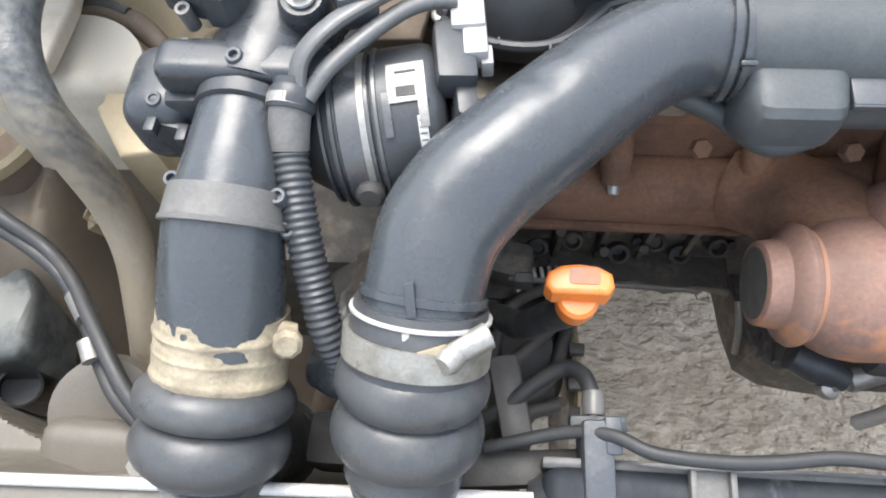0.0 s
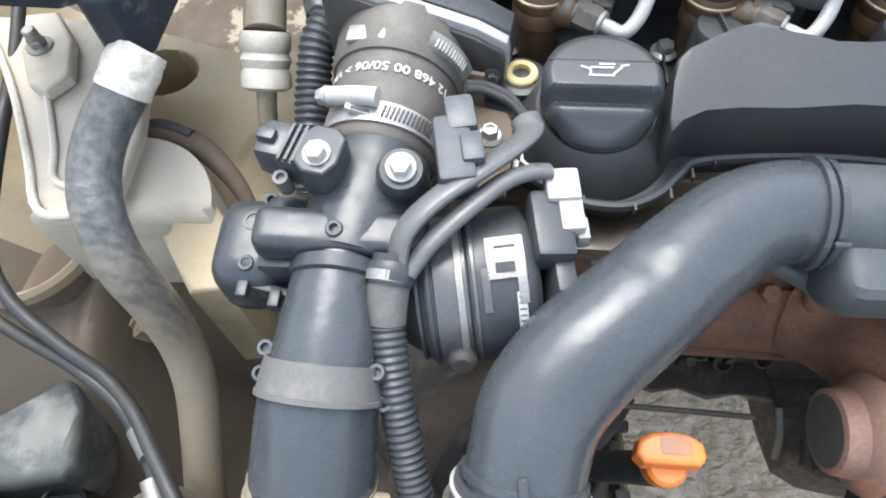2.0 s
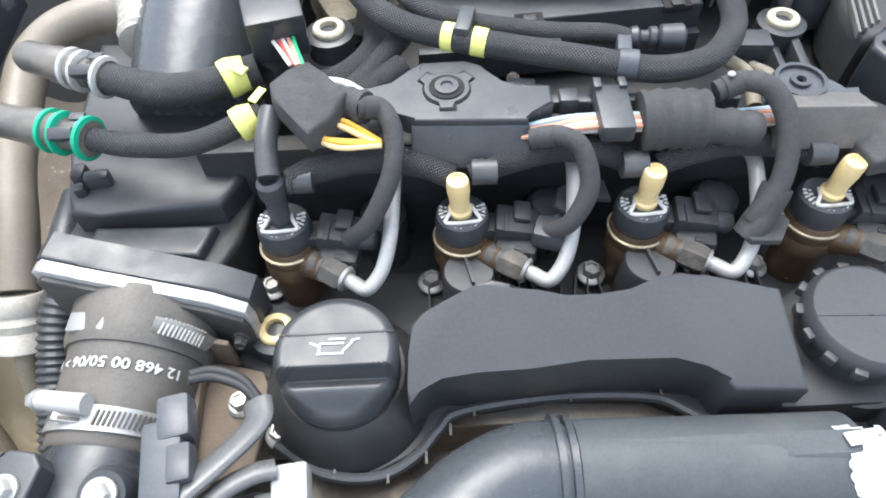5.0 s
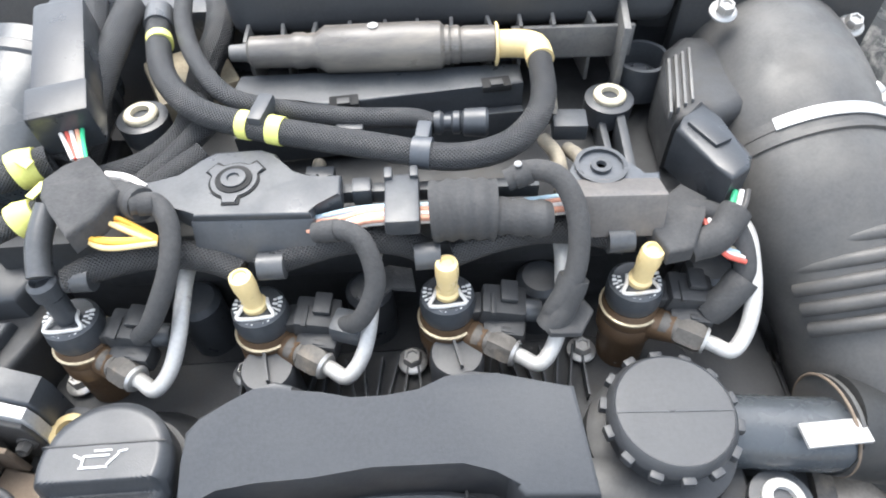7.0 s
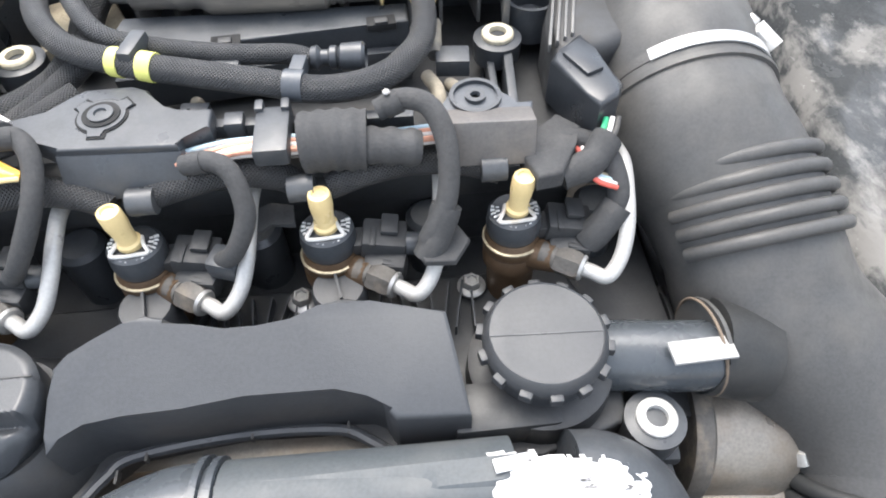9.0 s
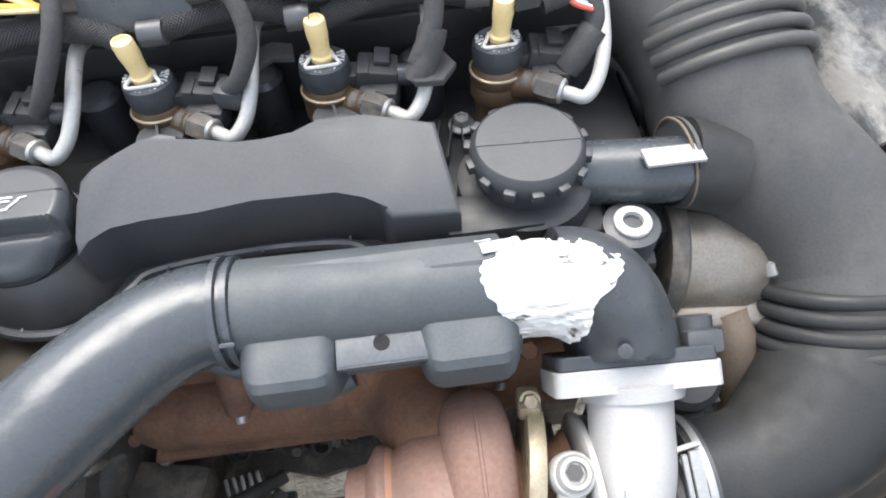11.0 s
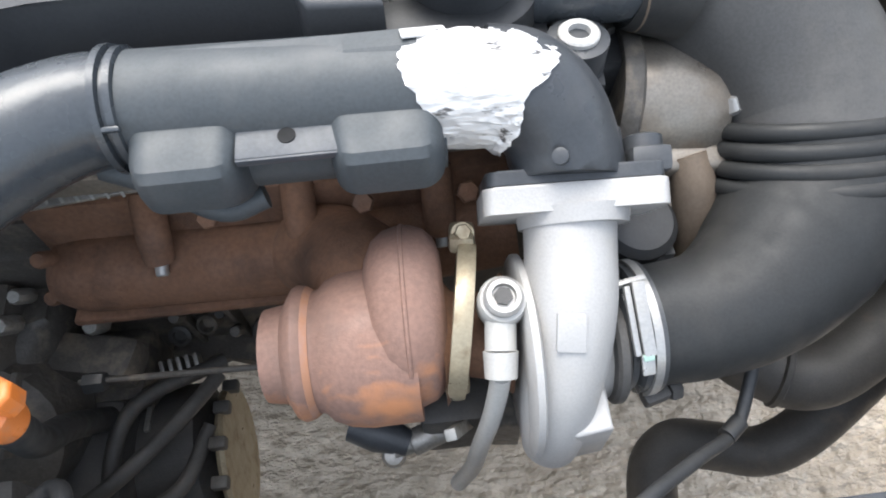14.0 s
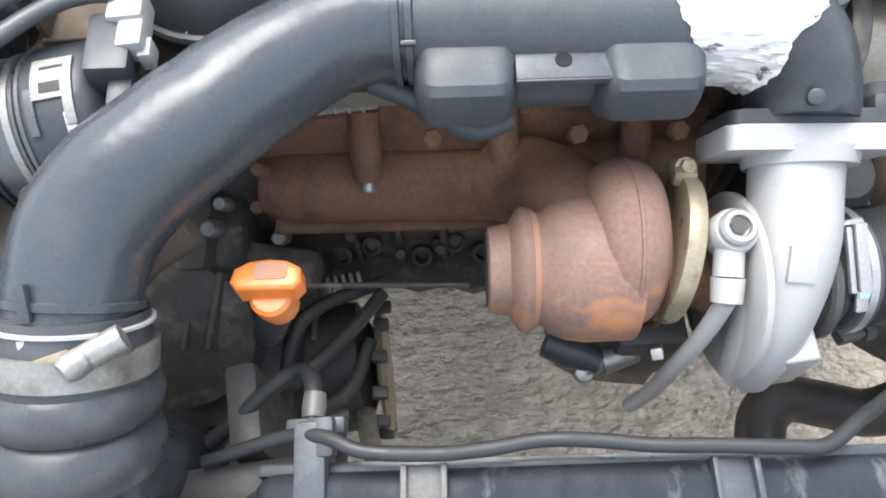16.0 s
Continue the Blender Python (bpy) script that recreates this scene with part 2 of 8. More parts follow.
def dusty_ripples(m, dust, turn, start, end, ripple=0.012):
    """Dried dust that thickens along the hose, broken by worn ripples."""
    n, l = m.node_tree.nodes, m.node_tree.links
    b = n["Principled BSDF"]
    old = b.inputs["Base Color"].links[0].from_socket
    tc = n.new("ShaderNodeTexCoord")
    dot = n.new("ShaderNodeVectorMath")
    dot.operation = 'DOT_PRODUCT'
    dot.inputs[1].default_value = turn
    l.new(tc.outputs["Object"], dot.inputs[0])
    big = n.new("ShaderNodeTexNoise")
    big.inputs["Scale"].default_value, big.inputs["Detail"].default_value = 55.0, 6
    l.new(tc.outputs["Object"], big.inputs["Vector"])
    wave = n.new("ShaderNodeTexWave")
    wave.bands_direction = 'Y'
    wave.inputs["Scale"].default_value, wave.inputs["Distortion"].default_value = 62.0, 5.0
    wave.inputs["Detail"].default_value, wave.inputs["Detail Scale"].default_value = 2.0, 1.2
    l.new(tc.outputs["Object"], wave.inputs["Vector"])
    a1 = n.new("ShaderNodeMath")
    a1.operation = 'MULTIPLY_ADD'
    a1.inputs[1].default_value = 0.07
    l.new(big.outputs[0], a1.inputs[0])
    l.new(dot.outputs["Value"], a1.inputs[2])
    a2 = n.new("ShaderNodeMath")
    a2.operation = 'MULTIPLY_ADD'
    a2.inputs[1].default_value = ripple
    l.new(wave.outputs[1], a2.inputs[0])
    l.new(a1.outputs[0], a2.inputs[2])
    r = n.new("ShaderNodeMapRange")
    r.inputs[1].default_value, r.inputs[2].default_value = start, end
    l.new(a2.outputs[0], r.inputs[0])
    mx = n.new("ShaderNodeMix")
    mx.data_type = 'RGBA'
    mx.inputs["B"].default_value = (*dust, 1)
    l.new(old, mx.inputs["A"])
    l.new(r.outputs[0], mx.inputs["Factor"])
    l.new(mx.outputs["Result"], b.inputs["Base Color"])


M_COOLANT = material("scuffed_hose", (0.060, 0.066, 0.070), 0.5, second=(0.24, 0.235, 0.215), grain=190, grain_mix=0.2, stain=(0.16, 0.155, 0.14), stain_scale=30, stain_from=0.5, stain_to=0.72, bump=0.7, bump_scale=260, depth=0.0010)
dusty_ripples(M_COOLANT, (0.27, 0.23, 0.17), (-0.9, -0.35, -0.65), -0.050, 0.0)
M_TANK = material("scuffed_tank", (0.024, 0.028, 0.035), 0.65, gloss=0.28, stain=(0.20, 0.21, 0.21), stain_scale=22, stain_from=0.57, stain_to=0.78, stretch=(1.8, 0.7, 1), bump=0.2, bump_scale=200)
M_CANISTER = material("smoked_plastic", (0.108, 0.100, 0.090), 0.38, stain=(0.215, 0.19, 0.155), stain_scale=34, stain_from=0.47, stain_to=0.70, stretch=(0.4, 1.4, 1.4), bump=0.2)
M_MATTPIPE = material("matt_pipe_plastic", (0.056, 0.064, 0.069), 0.55, stain=(0.085, 0.088, 0.088), stain_scale=26, stain_from=0.5, stain_to=0.8, bump=0.2, bump_scale=60, depth=0.001, rough_var=0.08)
M_SEAL = material("dull_red_seal", (0.075, 0.028, 0.024), 0.6, stain=(0.09, 0.035, 0.03), bump=0.1)
M_BLACK = material("deep_black_plastic", (0.032, 0.033, 0.034), 0.55, stain=(0.045, 0.039, 0.032), stain_scale=35, stain_from=0.55, stain_to=0.8, bump=0.2)
# dusty cream paint darkened to hold the panel's shade
M_PANEL = material("dusty_shaded_panel", (0.125, 0.113, 0.094), 0.45, second=(0.10, 0.09, 0.073), stain=(0.09, 0.075, 0.058), stain_scale=9, stain_from=0.5, stain_to=0.8, bump=0.2)
dusty_ripples(M_RUSTPINK, (0.46, 0.20, 0.09), (0.0, -1.0, -0.1), 0.058, 0.085, 0.008)
M_CAP = material("cap_plastic", (0.040, 0.043, 0.047), 0.38, rough_var=0.08, stain=(0.055, 0.056, 0.058), stain_scale=40, stain_from=0.5, stain_to=0.85, bump=0.2, bump_scale=1400)
M_LIP = material("worn_white_edge", (0.52, 0.51, 0.485), 0.4, stain=(0.34, 0.30, 0.24), stain_scale=45, stain_from=0.55, stain_to=0.7, bump=0.2)
M_GASKET = material("bare_aluminium_edge", (0.44, 0.44, 0.43), 0.42, metal=0.3, grain_mix=0.2, stain=(0.42, 0.41, 0.39), stain_scale=60, bump=0.15)
# near-black laid on solid parts to paint the shade inside holes and gaps
M_HOLE = material("hole_shadow", (0.010, 0.010, 0.010), 0.9, bump=0.0)
M_FUELPIPE = material("zinc_fuel_pipe", (0.40, 0.39, 0.37), 0.42, metal=0.2, grain_mix=0.2, stain=(0.40, 0.38, 0.34), stain_scale=60, stain_from=0.5, stain_to=0.7, bump=0.2)
M_DUSTPLAST = material("dusty_plastic", (0.105, 0.098, 0.092), 0.6, stain=(0.15, 0.135, 0.12), stain_scale=50, stain_from=0.45, stain_to=0.75, bump=0.2)
M_SENSOR = material("sensor_plastic", (0.028, 0.031, 0.035), 0.33, rough_var=0.08, stain=(0.045, 0.048, 0.052), stain_scale=50, stain_from=0.5, stain_to=0.8, bump=0.12)
M_CLEAR = material("milky_clamp", (0.30, 0.29, 0.26), 0.35, metal=0.4, stain=(0.14, 0.125, 0.10), stain_scale=40, stain_from=0.45, stain_to=0.65, bump=0.2)


# ---- mesh helpers ----
def curve_points(pts, per=6):
    """A smooth line through the points."""
    p = [Vector(q) for q in pts]
    if len(p) < 3:
        return [p[0].lerp(p[-1], k / per) for k in range(per + 1)]
    p = [2 * p[0] - p[1]] + p + [2 * p[-1] - p[-2]]
    out = []
    for i in range(1, len(p) - 2):
        a, b, c, d = p[i - 1:i + 3]
        for k in range(per):
            t = k / per
            out.append(0.5 * (2 * b + (c - a) * t + (2 * a - 5 * b + 4 * c - d) * t * t + (3 * b - a - 3 * c + d) * t ** 3))
    out.append(p[-2])
    return out


def mesh_from(verts, faces, uvs=None):
    bm = bmesh.new()
    vs = [bm.verts.new(v) for v in verts]
    uv = bm.loops.layers.uv.new("uv") if uvs else None
    for f in faces:
        try:
            face = bm.faces.new([vs[i] for i in f])
        except ValueError:
            continue
        if uv:
            for lp, i in zip(face.loops, f):
                lp[uv].uv = uvs[i]
    return bm


def tube(pts, r, seg=16, per=6, wave=None, cap=True, flat=1.0, shape=None):
    """A round hose or pipe along the points. r: one radius or one a point; wave(s): a factor on it by the length run."""
    line = curve_points(pts, per)
    n = len(line)
    rs = [r] * n if not isinstance(r, (list, tuple)) else [float(np.interp(i / (n - 1) * (len(r) - 1), range(len(r)), r)) for i in range(n)]
    tang = [(line[min(i + 1, n - 1)] - line[max(i - 1, 0)]).normalized() for i in range(n)]
    side = tang[0].orthogonal().normalized()
    verts, faces, uvs, run = [], [], [], 0.0
    for i in range(n):
        run += (line[i] - line[i - 1]).length if i else 0
        side = (side - tang[i] * side.dot(tang[i])).normalized()
        up = tang[i].cross(side)
        rad = rs[i] * (wave(run) if wave else 1)
        for k in range(seg + 1):
            a = 2 * math.pi * k / seg
            if k < seg:
                out = math.cos(a) * side + flat * math.sin(a) * up
                verts.append(line[i] + rad * (shape(run, out) if shape else 1) * out)
        for k in range(seg):
            uvs.append((run / 0.0011, k / seg * round(2 * math.pi * rs[0] / 0.0011)))
    for i in range(n - 1):
        for k in range(seg):
            faces.append((i * seg + k, i * seg + (k + 1) % seg, (i + 1) * seg + (k + 1) % seg, (i + 1) * seg + k))
    if cap:
        faces += [tuple(range(seg)), tuple(range((n - 1) * seg, n * seg))]
    bm = mesh_from(verts, faces, uvs)
    uv, turns = bm.loops.layers.uv[0], round(2 * math.pi * rs[0] / 0.0011)
    for f in bm.faces:
        if max(lp[uv].uv.y for lp in f.loops) - min(lp[uv].uv.y for lp in f.loops) > turns / 2:
            for lp in f.loops:
                if lp[uv].uv.y < turns / 2:
                    lp[uv].uv.y += turns
    return bm


def bent(pts, r, bumps, seg=24, step=0.0015):
    """A bellows: a pipe whose radius follows bumps(s)."""
    length = sum((Vector(a) - Vector(b)).length for a, b in zip(pts, pts[1:]))
    per = max(4, int(length / step / max(1, len(pts) - 1)))
    return tube(pts, r, seg, per, wave=bumps)


def lathe(profile, at=(0, 0, 0), axis=(0, 0, 1), seg=24, turn=0.0, cap=True):
    """A turned piece: (radius, height) pairs along the axis."""
    ax = Vector(axis).normalized()
    s = ax.orthogonal().normalized()
    if abs(ax.z) > 0.99:
        s = Vector((1, 0, 0))
    u = ax.cross(s)
    o = Vector(at)
    verts, faces = [], []
    for r, h in profile:
        for k in range(seg):
            a = 2 * math.pi * k / seg + turn
            verts.append(o + ax * h + max(r, 1e-5) * (math.cos(a) * s + math.sin(a) * u))
    for i in range(len(profile) - 1):
        for k in range(seg):
            faces.append((i * seg + k, i * seg + (k + 1) % seg, (i + 1) * seg + (k + 1) % seg, (i + 1) * seg + k))
    if cap:
        faces += [tuple(range(seg)), tuple(range((len(profile) - 1) * seg, len(profile) * seg))]
    return mesh_from(verts, faces)


def disc(r, h, at, axis=(0, 0, 1), seg=20, edge=0.001):
    e = min(edge, r * 0.4, h * 0.4)
    return lathe([(r - e, 0), (r, e), (r, h - e), (r - e, h)], at, axis, seg)


def box(at, size, rot=(0, 0, 0), bevel=0.0015, seg=2):
    bm = bmesh.new()
    bmesh.ops.create_cube(bm, size=1)
    bmesh.ops.scale(bm, vec=size, verts=bm.verts)
    if bevel:
        bmesh.ops.bevel(bm, geom=bm.edges[:], offset=min(bevel, min(size) * 0.45), segments=seg, affect='EDGES', profile=0.6)
    bmesh.ops.transform(bm, matrix=pose(*at, *rot), verts=bm.verts)
    return bm


def prism(outline, z0, z1, bevel=0.0015, draft=0.0):
    """An outline in the plan raised from z0 to z1; draft: how far the top draws in."""
    bm = bmesh.new()
    lo = [bm.verts.new((x, y, z0)) for x, y in outline]
    c = Vector((sum(p[0] for p in outline), sum(p[1] for p in outline))) / len(outline)
    hi = []
    for x, y in outline:
        d = (c - Vector((x, y)))
        q = Vector((x, y)) + d.normalized() * draft
        hi.append(bm.verts.new((q.x, q.y, z1)))
    n = len(outline)
    bm.faces.new(lo[::-1])
    top = bm.faces.new(hi)
    for i in range(n):
        bm.faces.new((lo[i], lo[(i + 1) % n], hi[(i + 1) % n], hi[i]))
    if bevel:
        bmesh.ops.bevel(bm, geom=list(top.edges), offset=bevel, segments=3, affect='EDGES', profile=0.6)
    return bm


def upright(outline, at, depth, rz=0.0, bevel=0.001, tilt=0.0):
    """An outline in x and z, of that depth along y, turned and set at a place."""
    bm = prism(outline, -depth / 2, depth / 2, bevel)
    bmesh.ops.transform(bm, matrix=pose(*at, 0, 0, rz) @ pose(0, 0, 0, 90 + tilt, 0, 0), verts=bm.verts)
    return bm


def rounded(cx, cy, w, h, r, n=5, rz=0.0):
    """The outline of a rounded oblong in the plan."""
    out = []
    for sx, sy, a0 in ((1, 1, 0), (-1, 1, 90), (-1, -1, 180), (1, -1, 270)):
        for k in range(n + 1):
            a = radians(a0 + 90 * k / n)
            out.append((sx * (w / 2 - r) + r * math.cos(a), sy * (h / 2 - r) + r * math.sin(a)))
    c, s = math.cos(radians(rz)), math.sin(radians(rz))
    return [(cx + x * c - y * s, cy + x * s + y * c) for x, y in out]


def join(*bms):
    out = bms[0]
    for other in bms[1:]:
        me = bpy.data.meshes.new("joined")
        other.to_mesh(me)
        other.free()
        out.from_mesh(me)
        bpy.data.meshes.remove(me)
    return out


def moved(bm, m):
    bmesh.ops.transform(bm, matrix=m, verts=bm.verts)
    return bm


ORIGIN = {}


def finish(name, bm, mat, at=(0, 0, 0), sharp=38):
    bmesh.ops.recalc_face_normals(bm, faces=bm.faces)
    bmesh.ops.translate(bm, vec=-Vector(at), verts=bm.verts)
    for f in bm.faces:
        f.smooth = True
    for e in bm.edges:
        e.smooth = len(e.link_faces) != 2 or e.calc_face_angle(0) < radians(sharp)
    me = bpy.data.meshes.new(name)
    bm.to_mesh(me)
    bm.free()
    me.materials.append(mat)
    return new(name, me)


def thing(name, at, label, category, group="", kind=""):
    """An empty base for a thing made of parts."""
    ob = new(name)
    ob.empty_display_size = 0.01
    ob.location = at
    ORIGIN[ob.name] = Vector(at)
    return tagged(ob, label, category, group, kind)


def part(name, bm, mat, parent, label="", sharp=38):
    at = ORIGIN[parent.name]
    ob = finish(name, bm, mat, at, sharp)
    ob.parent = parent
    ORIGIN[ob.name] = at
    return tagged(ob, label) if label else ob


def solid(name, bm, mat, at, label, category, group="", kind=""):
    """A thing of one mesh."""
    ob = finish(name, bm, mat, at)
    ob.location = at
    ORIGIN[ob.name] = Vector(at)
    return tagged(ob, label, category, group, kind)


def hexagon(r, h, at, axis=(0, 0, 1), turn=0.3):
    return lathe([(r * 0.94, 0), (r, h * 0.15), (r, h * 0.8), (r * 0.86, h)], at, axis, 6, turn)


def bolt_mesh(r, at, axis=(0, 0, 1), h=0.006):
    """A flanged bolt head."""
    a = Vector(axis).normalized()
    return join(lathe([(r, 0), (r, 0.0012), (r * 0.8, 0.0024)], at, axis, 20),
                lathe([(r * 0.66, 0), (r * 0.68, h * 0.8), (r * 0.56, h), (r * 0.4, h), (r * 0.36, h - 0.0012)], Vector(at) + a * 0.001, axis, 6, 0.4))


# ---- setting ----
def sheet(name, mat, x0, x1, y0, y1, nx, ny, height, label, category, sharp=60):
    """A pressed panel: a height over the plan, with a turned-down thickness."""
    verts = [(x0 + (x1 - x0) * i / nx, y0 + (y1 - y0) * j / ny) for j in range(ny + 1) for i in range(nx + 1)]
    verts = [(x, y, height(x, y)) for x, y in verts]
    faces = [(j * (nx + 1) + i, j * (nx + 1) + i + 1, (j + 1) * (nx + 1) + i + 1, (j + 1) * (nx + 1) + i) for j in range(ny) for i in range(nx)]
    bm = mesh_from(verts, faces)
    bmesh.ops.recalc_face_normals(bm, faces=bm.faces)
    bmesh.ops.solidify(bm, geom=bm.faces[:], thickness=0.002)
    ob = finish(name, bm, mat, (0, 0, 0), sharp)
    return tagged(ob, label, category, kind="structure")


def step(a, b, v):
    t = min(1.0, max(0.0, (v - a) / (b - a)))
    return t * t * (3 - 2 * t)


def wing_height(x, y):
    """The pressed inner wing beside the engine, falling away towards it and towards the front."""
    low = 0.48 + 0.14 * step(0.13, 0.25, y) + 0.20 * step(-0.16, -0.33, x) + 0.05 * step(0.12, 0.40, y)
    shelf = 0.895 - 0.02 * step(0.42, 0.36, y) + 0.03 * step(-0.30, -0.40, x)
    ahead = step(-0.26, -0.22, x)
    up = step(0.315 - 0.030 * ahead, 0.375 - 0.050 * ahead, y - 0.10 * (x + 0.2))
    edge = step(-0.085, -0.13, x)
    z = low + (shelf - low) * up * edge
    hole = math.hypot((x + 0.232) / 0.023, (y - 0.436) / 0.020)
    z -= 0.05 * step(1.05, 0.85, hole) * up
    dish = math.hypot((x + 0.143) / 0.026, (y - 0.372) / 0.022)
    z -= 0.004 * step(1.1, 0.8, dish)
    back = step(0.455, 0.475, y + 0.25 * (x + 0.17))
    z -= 0.10 * back * up
    ridge = math.exp(-((x + 0.262) / 0.016) ** 2) * step(0.20, 0.27, y) * step(0.335, 0.30, y)
    z += 0.045 * ridge
    z += 0.12 * step(-0.30, -0.42, x)
    return z + 0.002 * noise.noise((x * 18, y * 18, 0.0))


ground = tagged(finish("ground", mesh_from([(-40, -40, 0), (40, -40, 0), (40, 40, 0), (-40, 40, 0)], [(0, 1, 2, 3)]), M_CONCRETE),
                "rough pale concrete yard under the car", "ground", kind="structure")
sheet("wall_left", M_BEIGE, -0.60, -0.09, 0.31, 0.49, 300, 110, wing_height, "beige painted inner wing panel with dirt stains", "wall")
sheet("wall_left_front", M_RAIL, -0.60, -0.09, 0.06, 0.31, 110, 64, wing_height, "dusty brown chassis rail below the wing panel, shade in its paint", "wall")
sheet("wall_left_rear", M_PATCHY, -0.60, -0.09, 0.47, 1.0, 40, 40, lambda x, y: 0.80 + 0.06 * step(0.55, 0.9, y) + 0.012 * noise.noise((x * 22, y * 22, 3.0)), "dirty brown wing panel with peeling cream paint", "wall")
sheet("wall_right", M_WING, 0.50, 0.78, 0.36, 1.0, 24, 60,
      lambda x, y: 0.80 + 0.14 * step(0.490, 0.515, x - 0.25 * (y - 0.40)) + 0.08 * step(0.51, 0.60, x - 0.25 * (y - 0.40)) + 0.006 * noise.noise((x * 20, y * 20, 2.0)),
      "dirty dark inner wing panel with painted pale reflections", "wall")
sheet("wall_rear", M_DARK, -0.60, 0.75, 0.66, 1.0, 60, 20, lambda x, y: 0.75 + 0.33 * step(0.68, 0.82, y) + 0.004 * noise.noise((x * 20, y * 20, 5.0)),
      "dark bulkhead behind the engine", "wall")


def lip_edge(x):
    return 0.0965 + 0.032 * x


def lip_height(x, y):
    """The front panel: a flat top with a rolled edge, a lower shelf at the wing end, then the drop into the bay."""
    edge = lip_edge(x)
    shelf = 0.098 + 0.36 * max(0.0, -0.155 - x) - 0.2 * max(0.0, -0.28 - x)
    z = 0.877 - 0.030 * step(edge - 0.002, edge + 0.004, y) * step(-0.20, -0.15, x)
    z -= 0.045 * step(edge - 0.004, edge + 0.020, y) * step(-0.14, -0.17, x)
    return z - 0.12 * step(max(edge, shelf), max(edge, shelf) + 0.005, y)


sheet("wall_front", M_PANEL, -0.55, 0.075, -0.06, 0.16, 160, 200, lip_height, "worn cream front panel with a rolled edge, shade in its colour", "wall")
tagged(finish("trim", tube([(x, lip_edge(x) - 0.003, 0.8795) for x in (-0.30, -0.24, -0.18, -0.12, -0.06, 0.0, 0.05, 0.075)], 0.0030, 12), M_LIP), "bright worn rolled edge of the front panel", "trim", kind="structure")

# unseen plain boxes for the rest of the car's front, added to shade the ground
for nm, c, sz, lab in (("wall_bumper", (0.1, -0.13, 0.66), (1.7, 0.06, 0.40), "plain front bumper of the car"),
                       ("wall_wing_left", (-0.66, 0.45, 0.79), (0.12, 1.2, 0.38), "plain left wing of the car"), ("wall_wing_right", (0.83, 0.45, 0.79), (0.14, 1.2, 0.38), "plain right wing of the car"),
                       ("wall_floor_pan", (0.1, 1.6, 0.40), (1.7, 1.3, 0.30), "dark underside of the cabin"), ("wall_bulkhead", (0.1, 1.0, 0.75), (1.5, 0.05, 0.70), "dark bulkhead of the cabin")):
    tagged(finish(nm, box(c, sz, (0, 0, 0), 0.02), M_DARK), lab, "wall", kind="structure")

# unseen box, added to block sky light from the right of the duct
tagged(finish("wall_right_front", box((0.70, 0.13, 0.85), (0.16, 0.46, 0.24), (0, 0, 0), 0.03), M_DARK), "plain dark box added out of view to close the right side", "wall", kind="structure")

# engine block, dark and oily, under the head
block = thing("engine_block", (0.17, 0.45, 0.45), "dark oily engine block with bolts and brackets", "engine")
part("block_casting", join(
    prism(rounded(0.16, 0.47, 0.42, 0.30, 0.02), 0.66, 0.86, 0.01),
    box((0.16, 0.322, 0.75), (0.40, 0.02, 0.17), (0, 0, 0), 0.008)), M_GREASE, block)
part("cylinder_head", prism(rounded(0.165, 0.40, 0.37, 0.155, 0.015), 0.85, 0.945, 0.004), M_ALUDIRTY, block, "weathered aluminium cylinder head")
part("head_ledge", box((0.075, 0.300, 0.925), (0.15, 0.03, 0.012), (0, 0, 0), 0.003), M_ALUDIRTY, block)
for bx, by, bz, br in ((0.016, 0.279, 0.815, 0.0062), (0.021, 0.298, 0.816, 0.0052), (0.018, 0.321, 0.803, 0.0052), (0.053, 0.290, 0.783, 0.0060)):
    part("bolt", lathe([(br, -0.012), (br, 0.004), (br * 0.75, 0.006)], (bx, by, bz), (0, -0.5, 0.8), 8), M_DULLSTEEL, block, "dull steel bolt end")
for bx, by, bz in ((0.10, 0.300, 0.765), (0.135, 0.297, 0.742), (0.165, 0.300, 0.742)):
    part("bolt", lathe([(0.0045, -0.004), (0.0045, 0.006), (0.0035, 0.008)], (bx, by, bz), (0, -0.5, 0.8), 8), M_GREASE, block, "dull bolt end")
for k, bx in enumerate((0.086, 0.112, 0.150, 0.176, 0.198, 0.222)):
    part("boss", lathe([(0.009, -0.006), (0.0085 - 0.001 * (k % 2), 0.004 + 0.003 * (k % 3)), (0.0055, 0.005 + 0.003 * (k % 3)), (0.0045, 0.001)], (bx, 0.309, 0.722 + 0.016 * (k % 2)), (0, -0.75, 0.6), 16), M_GREASE if k % 2 else M_DARK, block, "dark oily casting boss")
    part("bolt", hexagon(0.0042, 0.006, (bx + 0.012, 0.310, 0.760 - 0.012 * (k % 3)), (0, -0.6, 0.7)), M_DARK, block)
for k in range(4):
    part("casting_web", box((0.100 + 0.034 * k, 0.308, 0.745), (0.005, 0.014, 0.07), (8, 0, 12 - 9 * k), 0.002), M_GREASE, block)
part("lower_ledge", prism([(0.075, 0.320), (0.075, 0.292), (0.100, 0.286), (0.118, 0.294), (0.146, 0.285), (0.168, 0.290), (0.190, 0.282), (0.215, 0.288), (0.240, 0.282), (0.240, 0.320)], 0.698, 0.708, 0.002), M_GREASE, block)
part("side_bracket", join(box((0.000, 0.285, 0.79), (0.03, 0.06, 0.05), (10, 0, 0), 0.01), box((0.045, 0.275, 0.765), (0.07, 0.03, 0.025), (0, 0, -12), 0.008)), M_GREASE, block)
